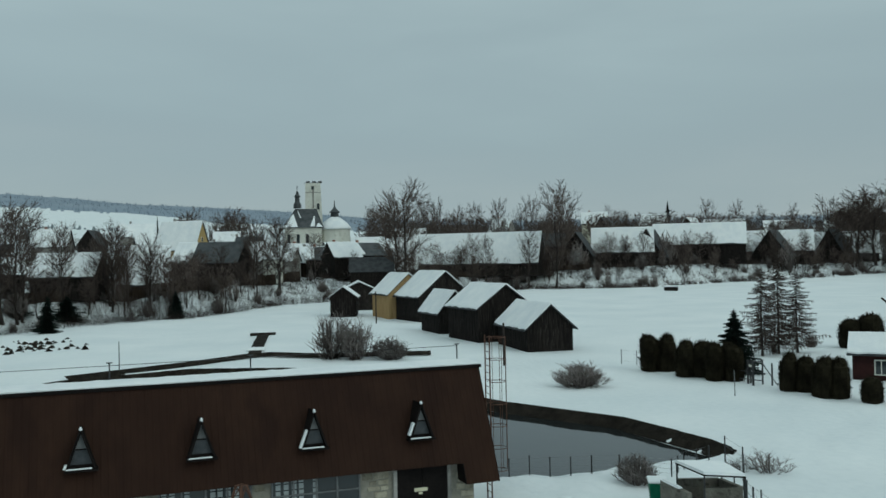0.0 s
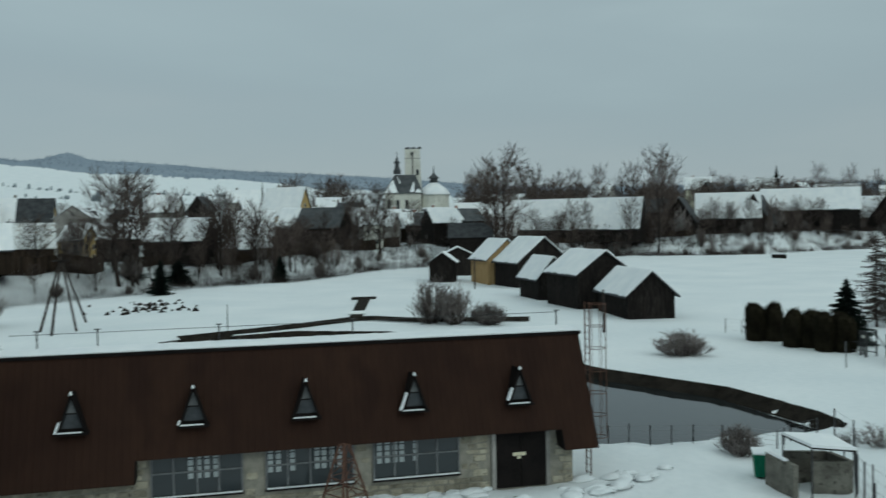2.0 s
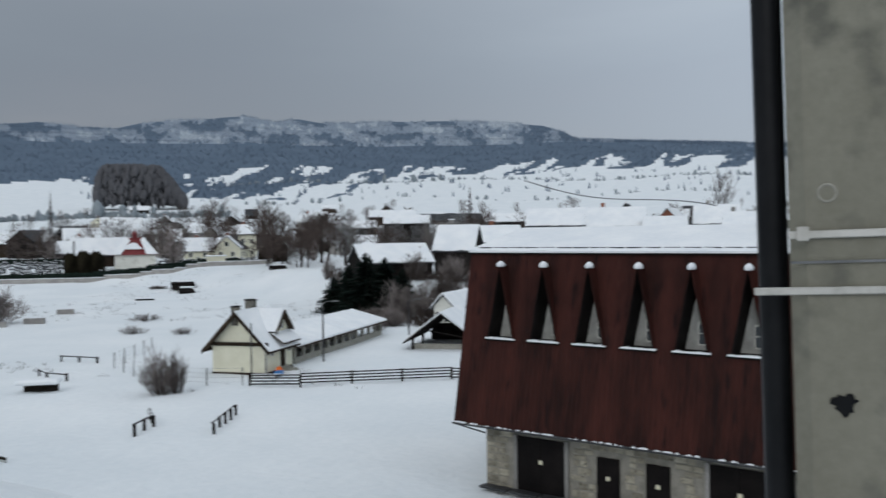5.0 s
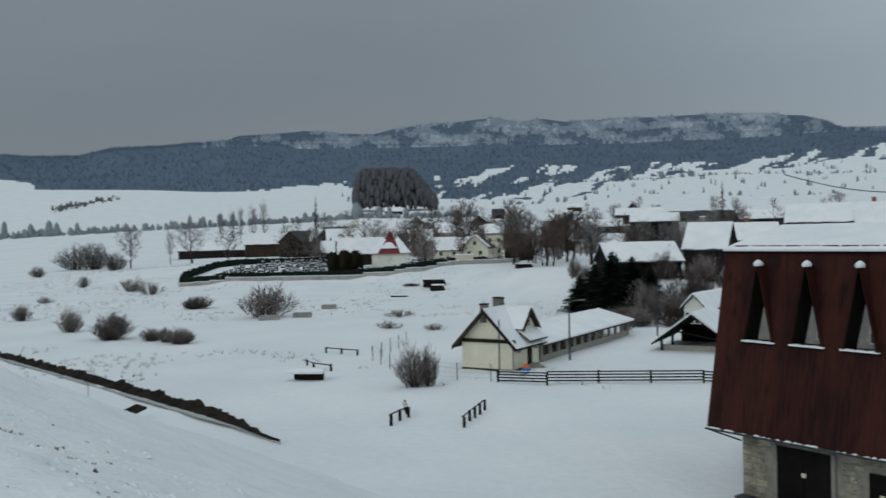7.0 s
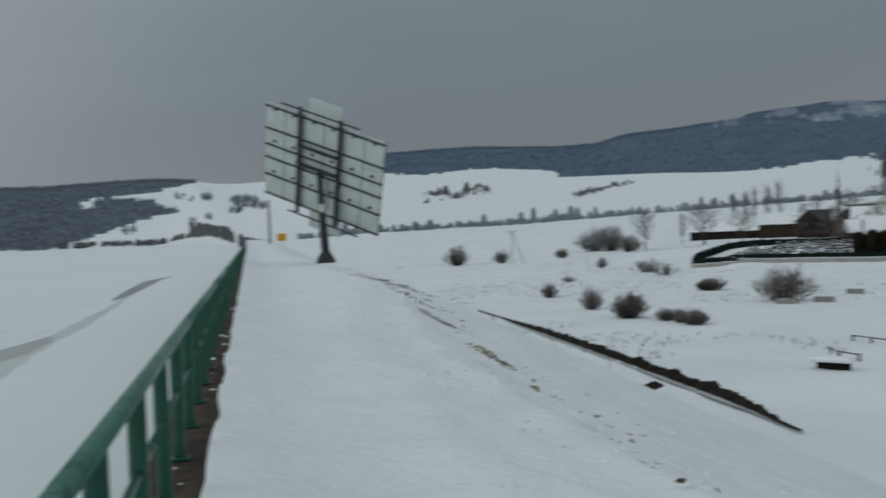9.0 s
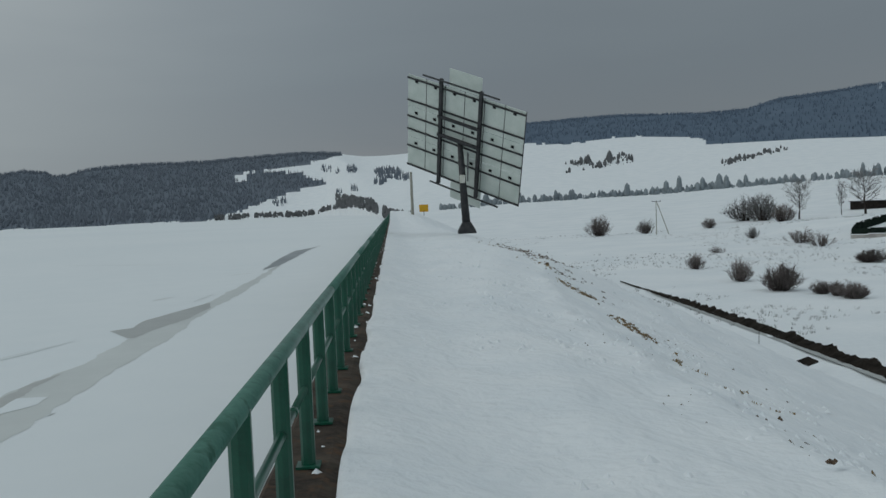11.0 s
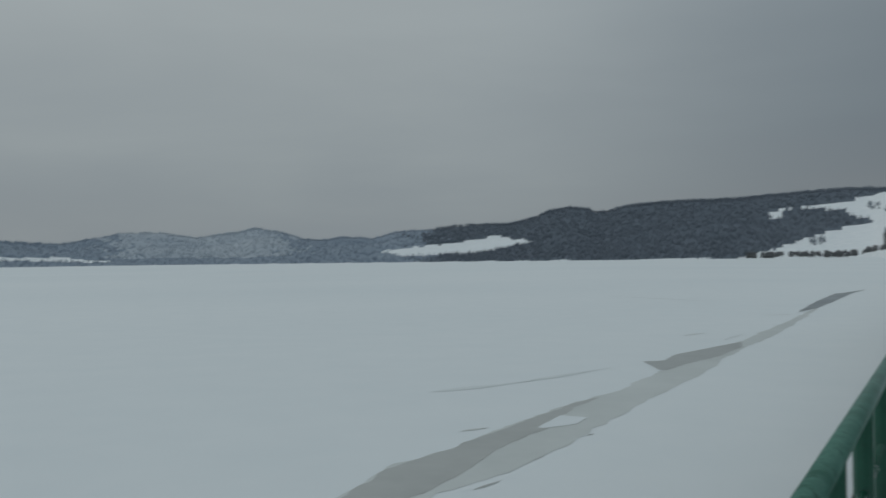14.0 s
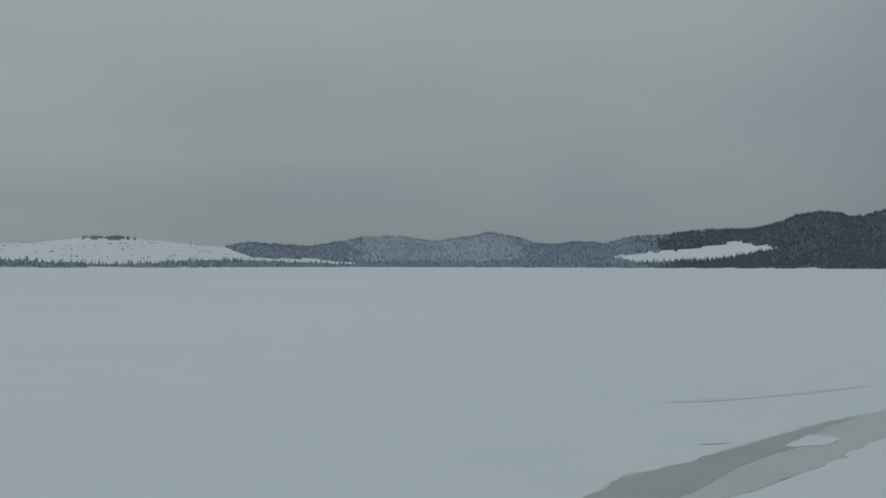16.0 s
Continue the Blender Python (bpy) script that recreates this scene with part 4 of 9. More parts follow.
def hood_dormer(parent, x, y, zb, zt, half, deep):
    """A tall A-shaped hood: two leaning cheeks with an upright front edge and, deep inside, a pale boarded front with a window."""
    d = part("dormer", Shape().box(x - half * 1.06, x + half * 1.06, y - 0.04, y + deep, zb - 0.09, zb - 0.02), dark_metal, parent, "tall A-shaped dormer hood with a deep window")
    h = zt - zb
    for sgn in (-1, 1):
        # inner slabs in dark metal put the recess shade into the colour
        for name, o, t, mat, lab in (("cheek", 0.0, 0.05, red_metal, "red-brown dormer cheek"), ("lining", 0.053, 0.05, dark_metal, "inner cheek face coloured dark for the recess shade")):
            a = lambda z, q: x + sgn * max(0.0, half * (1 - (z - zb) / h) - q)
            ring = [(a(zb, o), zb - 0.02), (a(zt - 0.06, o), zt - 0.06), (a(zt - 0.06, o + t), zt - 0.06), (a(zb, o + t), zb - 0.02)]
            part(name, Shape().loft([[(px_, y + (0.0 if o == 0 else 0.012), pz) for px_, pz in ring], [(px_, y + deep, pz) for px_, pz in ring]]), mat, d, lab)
    yf = y + deep - 0.06
    tri = lambda f: [(x - half * f, zb), (x + half * f, zb), (x, zb + h * f)]
    part("front_panel", Shape().loft([[(px_, yf, pz) for px_, pz in tri(0.84)], [(px_, yf + 0.05, pz) for px_, pz in tri(0.84)]]), dormer_front, d, "pale boarded dormer front")
    w = part("window", Shape().box(x - 0.06, x + 0.3, yf - 0.05, yf - 0.004, zb + 0.18, zb + 1.02), wall_white, d, "narrow white-framed window")
    for z0, z1 in ((0.23, 0.6), (0.64, 0.97)):
        part("pane", Shape().box(x - 0.02, x + 0.26, yf - 0.06, yf - 0.052, zb + z0, zb + z1), glass, w)
    n, rings = 14, []
    rnd = random.Random(int(x * 100))
    for i in range(n + 1):
        px_ = x - half * 1.04 + half * 2.08 * i / n
        e, g = rnd.uniform(0.02, 0.07), rnd.uniform(0.0, 0.1)
        rings.append([(px_, y - 0.05, zb - 0.02), (px_, y - 0.05, zb + e * 0.7), (px_, y + 0.1, zb + e), (px_, y + 0.22 + g, zb - 0.016)])
    part("sill_snow", Shape().loft(rings), snow_roof, d, "strip of snow on the sill")
    part("cap_snow", Shape().loft([[(x + 0.15 * q * math.cos(a), y + 0.14 + 0.26 * q * math.sin(a), zt - 0.1 + hh) for a in np.linspace(0, 6.283, 11)[:-1]] for q, hh in ((0.85, 0), (1, 0.07), (0.85, 0.15), (0.45, 0.22), (0.1, 0.25))]), snow_roof, d, "cap of snow on the dormer tip", True)
    return d


def small_dormer(parent, x, y, zb, zt, half, slope_y, snowy):
    """A small A-shaped dormer: dark cheeks, a grey gablet over a dark window, and a sill."""
    d = part("dormer", Shape().box(x - half * 1.08, x + half * 1.08, y - 0.16, slope_y(zb) + 0.2, zb - 0.09, zb - 0.01), dark_metal, parent, "small A-shaped dormer with a dark window")
    h = zt - zb
    for sgn in (-1, 1):
        ring = [(x + sgn * half, zb), (x + sgn * 0.02, zt), (x + sgn * 0.02, zt - 0.16), (x + sgn * (half - 0.09), zb)]
        s = Shape().loft([[(px_, y - 0.12, pz) for px_, pz in ring], [(px_, slope_y(pz) + 0.15, pz) for px_, pz in ring]])
        part("cheek", s, dark_metal, d, "dark sheet-metal dormer cheek")
    at = lambda z, f=1.0: (half - 0.1) * (1 - (z - zb) / (h - 0.16)) * f
    yf, zm = y + 0.1, zb + h * 0.5
    part("gablet", Shape().prism([(x - at(zm), yf, zm), (x + at(zm), yf, zm), (x, yf, zt - 0.17)], (0, 0.05, 0)), gablet_grey, d, "grey sheet gablet")
    w = part("window", Shape().prism([(x - at(zb + 0.12), yf + 0.01, zb + 0.12), (x + at(zb + 0.12), yf + 0.01, zb + 0.12), (x + at(zm - 0.04), yf + 0.01, zm - 0.04), (x - at(zm - 0.04), yf + 0.01, zm - 0.04)], (0, 0.04, 0)), pane_grey, d, "dull grey window pane")
    part("window_frame", Shape().box(x - at(zm), x + at(zm), yf - 0.02, yf + 0.03, zm - 0.045, zm - 0.005), dark_metal, w)
    part("apron", Shape().box(x - at(zb), x + at(zb), yf - 0.03, yf + 0.03, zb - 0.005, zb + 0.13), dark_metal, d)
    part("sill_snow", Shape().box(x - half * 0.95, x + half * 0.7, y - 0.16, y - 0.04, zb - 0.008, zb + 0.035, bev=0.014), snow_roof, d, "thin strip of snow on the sill")
    if snowy:
        u0, u1 = snowy
        f = lambda u, o: (x - half * (1 - u) - o, zb + h * u)
        ring = [f(u0, 0.0), f(u0, 0.1), f(u1, 0.09), f(u1, 0.0)]
        part("cheek_snow", Shape().loft([[(px_, y - 0.1, pz) for px_, pz in ring], [(px_ + 0.02, y + 0.16, pz) for px_, pz in ring]]), snow_roof, d, "snow lying against the cheek")
    part("cap_snow", Shape().loft([[(x + 0.06 * q * math.cos(a), y - 0.02 + 0.1 * q * math.sin(a), zt - 0.03 + hh) for a in np.linspace(0, 6.283, 9)[:-1]] for q, hh in ((0.9, 0), (1, 0.05), (0.5, 0.12), (0.1, 0.14))]), snow_roof, d, "cap of snow on the dormer tip", True)
    return d


def stone_wall(parent, x0, x1, z0, z1, y, seed, holes=(), size=0.42):
    """Rubble stones in front of a mortar bed."""
    rnd = random.Random(seed)
    z = z0
    count = 0
    while z < z1 - 0.05:
        h = min(rnd.uniform(0.2, 0.34), z1 - z)
        x = x0
        while x < x1 - 0.05:
            w = min(rnd.uniform(0.6, 1.5) * size, x1 - x)
            if not any(a - 0.03 < x + w and x < b + 0.03 and c - 0.03 < z + h and z < e + 0.03 for a, b, c, e in holes):
                s = Shape()
                j = lambda: rnd.uniform(-0.03, 0.03)
                g = 0.016
                o = [(x + g + abs(j()), 0, z + g + abs(j())), (x + w - g - abs(j()), 0, z + g + abs(j())), (x + w - g - abs(j()), 0, z + h - g - abs(j())), (x + g + abs(j()), 0, z + h - g - abs(j()))]
                p = rnd.uniform(0.02, 0.05)
                s.loft([[(a, y + 0.02, c) for a, _, c in o], [(a, y - p * 0.6, c) for a, _, c in o], [(x + w / 2 + (a - x - w / 2) * 0.82, y - p, z + h / 2 + (c - z - h / 2) * 0.75) for a, _, c in o]], caps=True)
                part("stone", s, stone_block, parent)
                count += 1
            x += w
        z += h
    return count


def big_hall():
    u = Vector((-0.12, -0.993))
    m = frame_at((33.05, 19.3, 0), u)
    # local: x along the front, y into the building, z up
    b = thing("workshop_hall", m, "tall workshop hall with a steep red-brown sheet-metal roof", "building")
    L, D, Lb = 14.35, 11.3, 15.3
    ez, tz, k, rz = 2.78, 9.85, 1.45, 10.75
    s = Shape()
    s.box(0.9, L - 0.7, 1.1, D - 1.1, -0.6, 3.0)
    part("wall", s, stone_mortar, b, "mortared rubble-stone ground floor")
    slope = lambda z: (z - ez) / (tz - ez) * k
    s = Shape()
    zd, zp, hd, dorms = 6.32, 9.4, 0.69, [1.95 + i * 2.06 for i in range(6)]
    ribbed(s, 0, L, 0, ez, slope(zd), zd, 0.21)
    ribbed(s, 0, L, slope(zd), zd, k, tz, 0.07, 0.008, 0, lambda x: zd + (zp - zd) * max(0.0, 1 - min(abs(x - c) for c in dorms) / hd))
    s.face([(L, 0, ez), (Lb, 0, ez), (L, k, tz)])
    part("steep_roof", s, red_metal, b, "streaked red-brown ribbed sheet metal")
    s = Shape()
    s.face([(0, D, ez), (Lb, D, ez), (L, D - k, tz), (0, D - k, tz)])
    part("rear_roof", s, red_metal, b)
    s = Shape()
    s.prism([(0, 0, ez), (0, D, ez), (0, D - k, tz), (0, D / 2, rz), (0, k, tz)], (0.03, 0, 0))
    part("gable", s, red_metal, b, "red-brown sheet-metal gable")
    s = Shape()
    s.face([(Lb, 0, ez), (Lb, D, ez), (L, D - k, tz), (L, k, tz)])
    s.prism([(L, k, tz), (L, D - k, tz), (L, D / 2, rz)], (-0.05, 0, 0))
    part("gable", s, red_metal, b, "red-brown sheet-metal gable sloping outwards")
    s = Shape().tube([(Lb + 0.03, 0, ez - 0.02), (Lb + 0.03, D, ez - 0.02)], 0.04, 6)
    part("gable_gutter", s, steel_band, b, "snow-lined gutter under the gable")
    s = Shape()
    s.face([(0, 0, ez + 0.003), (Lb, 0, ez + 0.003), (Lb, D, ez + 0.003), (0, D, ez + 0.003)])
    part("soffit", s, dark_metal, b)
    s = Shape()
    for y0, y1 in ((k - 0.12, D / 2), (D - k + 0.12, D / 2)):
        za = tz - 0.05
        s.loft([[(-0.12, y0, za), (L + 0.12, y0, za), (L + 0.12, y0, za + 0.06), (-0.12, y0, za + 0.06)], [(-0.12, y1, rz), (L + 0.12, y1, rz), (L + 0.12, y1, rz + 0.06), (-0.12, y1, rz + 0.06)]])
    part("top_roof", s, dark_metal, b, "dark sheet edge of the upper roof")
    s = Shape()
    rnd = random.Random(2)
    nx = 60
    for side in (0, 1):
        rings = []
        for i in range(nx + 1):
            x = -0.08 + (L + 0.16) * i / nx
            ya, yb = (k - 0.08, D / 2) if side == 0 else (D - k + 0.08, D / 2)
            e = 0.09 + 0.03 * rnd.random()
            rings.append([(x, ya, tz + 0.012), (x, ya, tz + e), (x, ya * 0.8 + yb * 0.2, tz + (rz - tz) * 0.2 + e + 0.03), (x, yb, rz + 0.17), (x, yb, rz + 0.062)])
        s.loft(rings)
    part("roof_snow", s, snow_roof, b, "smooth sheet of snow on the upper roof")
    for i in range(18):
        x = 0.2 + i * (L - 0.4) / 18
        part("snow_guard", Shape().box(x, x + (L - 0.4) / 18 - 0.12, k + 0.32, k + 0.36, tz + 0.16, tz + 0.24), dark_metal, b)
    # vents on the top
    for cx in (11.4, 12.6):
        s = Shape()
        s.box(cx, cx + 1.0, D / 2 - 1.3, D / 2 - 0.6, rz - 0.3, rz + 0.3, bev=0.02)
        v = part("roof_vent", s, concrete, b, "concrete roof vent")
        s = Shape()
        s.box(cx + 0.25, cx + 0.65, D / 2 - 1.15, D / 2 - 0.8, rz + 0.3, rz + 0.62, bev=0.05)
        part("vent_cowl", s, dark_metal, v)
    for x in dorms:
        hood_dormer(b, x, slope(zd) - 0.06, zd, zp, hd, 0.95)
    # triangular dormer on the gable end; a dark panel paints its shaded side
    s = Shape()
    xg = lambda z: L + (Lb - L) * (tz - z) / (tz - ez)
    s.prism([(xg(6.4) + 0.02, 5.75, 6.4), (xg(6.4) + 0.02, 6.65, 6.4), (xg(9.35) + 0.02, 6.3, 9.35), (xg(9.35) + 0.02, 5.85, 9.35)], (0.05, 0, 0))
    part("gable_dormer", s, dark_metal, b, "dark panel standing in for the shaded side of the gable dormer")
    s = Shape()
    s.prism([(xg(6.4), 4.4, 6.4), (xg(6.4) + 0.4, 4.9, 6.4), (xg(6.4) + 0.4, 5.75, 6.4), (xg(9.35) + 0.05, 5.75, 9.35), (xg(9.35), 5.3, 9.35)], (0, 0.06, 0))
    part("dormer_cheek", s, red_metal, b)
    s = Shape().box(xg(6.4) - 0.1, xg(6.4) + 0.45, 4.5, 6.6, 6.28, 6.4, bev=0.03)
    part("sill_snow", s, snow_roof, b)
    s = Shape().box(xg(9.4) - 0.1, xg(9.4) + 0.3, 5.2, 6.25, 9.36, 9.5, bev=0.03)
    part("cap_snow", s, snow_roof, b)
    # gutter and snow crumbs along the eave
    s = Shape()
    s.tube([(-0.02, -0.06, ez - 0.03), (L + 0.02, -0.06, ez - 0.03)], 0.055, 8)
    s.tube([(0.0, -0.05, ez - 0.05), (0.9, 1.0, ez - 0.55)], 0.035, 6)
    part("gutter", s, steel_dark, b, "dark gutter pipe")
    s = Shape()
    rnd = random.Random(5)
    rings = []
    for i in range(121):
        h = max(0.002, rnd.uniform(-0.03, 0.07))
        x = L * i / 120
        rings.append([(x, -0.1, ez), (x, -0.02, ez), (x, -0.02, ez + h), (x, -0.1, ez + h * 0.7)])
    s.loft(rings)
    part("gutter_snow", s, snow_roof, b)
    holes = []
    for x0, x1, h, lv in ((2.5, 4.75, 2.3, 2), (6.17, 7.15, 1.95, 1), (8.23, 9.2, 1.97, 1), (10.7, 12.9, 2.3, 2)):
        gate(b, x0, x1, 1.06, h, dark_metal, True, "gate" if lv == 2 else "door", lv, lv == 2)
        holes.append((x0 - 0.17, x1 + 0.17, -1, h + 0.05) if lv == 2 else (x0, x1, -1, h))
    stone_wall(b, 0.9, L - 0.7, -0.1, 2.9, 1.1, 11, holes, 0.5)
    s = Shape()
    s.box(L - 1.2, L - 0.72, 0.75, 1.1, -0.5, 2.9, bev=0.03)
    part("corner_pillar", s, concrete, b, "concrete corner pillar")
    gm = Shape().box(0, 1.35, 0.35, 0.85, 0.0, 0.1, bev=0.02).mesh("grating", steel_dark)
    for i in range(9):
        part("grating", gm, None, b).location = (1.0 + i * 1.45, 0, 0.05)


def long_hall():
    u = Vector((-0.205, -0.979))
    m = frame_at((35.25, 1.15, 0), u)
    b = thing("machine_hall", m, "long low machine hall with a brown sheet-metal mansard roof", "building")
    L, D = 23.1, 10.0
    k, tz, ze, zm = 2.1, 6.1, 1.63, 2.4
    xa, xb = 5.15, 21.65
    slope = lambda z: (z - ze) / (tz - ze) * k
    s = Shape()
    s.box(0.45, L - 0.75, 1.05, D - 1.0, -0.9, 3.2)
    part("wall", s, stone_mortar, b, "rubble-stone wall")
    for x0, x1, z0 in ((0, xa, ze), (xa, xb, zm), (xb, L, ze)):
        s = Shape()
        ribbed(s, x0, x1, slope(z0), z0, k, tz, 0.26, 0.012)
        part("steep_roof", s, brown_metal, b, "brown ribbed sheet metal")
    for x in (xa, xb):
        s = Shape()
        s.prism([(x - 0.02, 0, ze), (x - 0.02, slope(zm), zm), (x - 0.02, slope(zm) + 0.75, zm), (x - 0.02, 0.95, ze)], (0.04, 0, 0))
        part("eave_cheek", s, dark_metal, b)
    s = Shape()
    s.face([(0, D, ze), (L, D, ze), (L, D - k, tz - 1.0), (0, D - k, tz - 1.0)])
    part("rear_roof", s, brown_metal, b)
    for x, o in ((0.0, 0.03), (L, -0.03)):
        s = Shape()
        s.prism([(x, 0, ze), (x, D, ze), (x, D - k, tz - 1.0), (x, k + 1.4, tz + 0.06), (x, k, tz)], (o, 0, 0))
        part("gable", s, brown_metal, b, "brown sheet-metal gable")
    for x0, x1, z0 in ((0, xa, ze), (xa, xb, zm), (xb, L, ze)):
        s = Shape()
        s.box(x0, x1, slope(z0) + 0.01, 1.1, z0, z0 + 0.03)
        part("soffit", s, dark_metal, b)
    s = Shape()
    s.box(-0.08, L + 0.08, k - 0.1, k + 0.08, tz - 0.06, tz + 0.07)
    part("roof_edge", s, dark_metal, b, "dark roof edge flashing")
    s = Shape()
    rnd = random.Random(7)
    rings = []
    for i in range(81):
        x = -0.06 + (L + 0.12) * i / 80
        e = 0.1 + 0.035 * rnd.random()
        rings.append([(x, k - 0.02, tz + 0.073), (x, k - 0.02, tz + e), (x, k + 0.3, tz + e + 0.03), (x, k + 1.4, tz + 0.07 + e), (x, D - k, tz - 0.98 + e), (x, D - k, tz - 0.99)])
    s.loft(rings)
    part("roof_snow", s, snow_roof, b, "even snow on the flat upper roof")
    for x in (1.4, 3.6, 8.2, 13.6, 22.6):
        s = Shape()
        s.tube([(x, k + 1.3, tz + 0.2), (x, k + 1.3, tz + 0.85)], 0.03, 6)
        s.tube([(x - 0.12, k + 1.3, tz + 0.85), (x + 0.12, k + 1.3, tz + 0.85)], 0.025, 6)
        part("lightning_post", s, steel_dark, b)
    s = Shape()
    s.tube([(0.4, k + 1.3, tz + 0.72), (L - 0.5, k + 1.3, tz + 0.78)], 0.012, 5)
    part("lightning_wire", s, steel_dark, b)
    for x, snowy in ((3.0, (0.0, 0.28)), (7.23, (0.02, 0.12)), (11.38, None), (15.6, (0.02, 0.5)), (19.95, (0.1, 0.45))):
        small_dormer(b, x, slope(3.55) - 0.3, 3.55, 4.93, 0.52, slope, snowy)
    # windows
    # pale plates on the glass paint the daylight seen through the far wall
    far_pane = Shape().box(0, 0.19, 0, 0.008, 0, 0.2).mesh("far_pane", pane_daylight)
    holes = []
    for x0, x1, lit in ((5.65, 8.95, (0.4, 0.49, 0.58, 0.68)), (9.85, 13.2, (0.02, 0.11, 0.27, 0.55, 0.63, 0.72, 0.81)), (14.0, 17.45, (0.04, 0.13, 0.22, 0.3, 0.46))):
        z0, z1, y = 0.82, 2.42, 1.0
        win = part("window", Shape().box(x0, x1, y + 0.02, y + 0.04, z0, z1), glass_hall, b, "wide steel-framed hall window")
        s = Shape()
        for f in (0, 0.24, 0.5, 0.74, 1):
            xx = x0 + (x1 - x0) * f
            s.box(xx - 0.035, xx + 0.035, y - 0.03, y + 0.02, z0, z1)
        for f in (0, 0.55, 1):
            zz = z0 + (z1 - z0) * f
            s.box(x0, x1, y - 0.035, y + 0.015, zz - 0.03, zz + 0.03)
        part("window_frame", s, steel, win)
        for f in lit:
            for rr in range(4):
                part("far_pane", far_pane, None, win).location = (x0 + f * (x1 - x0), y + 0.005, z1 - 0.24 - rr * 0.25)
        s = Shape()
        s.box(x0 - 0.05, x1 + 0.05, y - 0.16, y, z0 - 0.08, z0 - 0.02)
        part("window_sill", s, dark_metal, win)
        s = Shape()
        s.box(x0, x1, y - 0.14, y, z0 - 0.018, z0 + 0.03, bev=0.012)
        part("sill_snow", s, snow_roof, win)
        holes.append((x0 - 0.05, x1 + 0.05, z0 - 0.1, 3))
    gate(b, 19.0, 21.15, 1.0, 2.42, dark_metal, False)
    s = Shape()
    s.box(19.72, 20.28, 0.93, 0.945, 1.32, 1.46)
    s.box(19.9, 20.06, 0.93, 0.945, 1.2, 1.3)
    part("sign", s, sign_white, b, "pale yellow warning plate")
    holes.append((18.82, 21.33, -1, 3))
    stone_wall(b, 0.45, L - 0.75, -0.2, 2.5, 1.05, 21, holes, 0.46)
    # caged ladder at the end
    lad = part("ladder", Shape(), rust_steel, b, "rusty caged roof ladder")
    s = Shape()
    xl = L + 0.35
    for yy in (1.7, 2.2):
        s.tube([(xl, yy, -0.3), (xl, yy, tz + 1.3)], 0.03, 6)
    for i in range(24):
        s.tube([(xl, 1.7, 0.1 + i * 0.3), (xl, 2.2, 0.1 + i * 0.3)], 0.015, 5)
    lad.data = s.mesh("ladder", rust_steel)
    s = Shape()
    for i in range(7):
        z = 1.6 + i * 0.95
        s.tube([(xl + 0.42 - 0.42 * math.cos(a), 1.95 + 0.4 * math.sin(a), z) for a in np.linspace(0.35, 5.93, 13)], 0.016, 5)
    for a in (1.5, 2.5, 3.14, 3.8, 4.8):
        s.tube([(xl + 0.42 - 0.42 * math.cos(a), 1.95 + 0.4 * math.sin(a), z) for z in (1.6, tz + 1.2)], 0.012, 5)
    part("ladder_cage", s, rust_steel, lad)


big_hall()
long_hall()


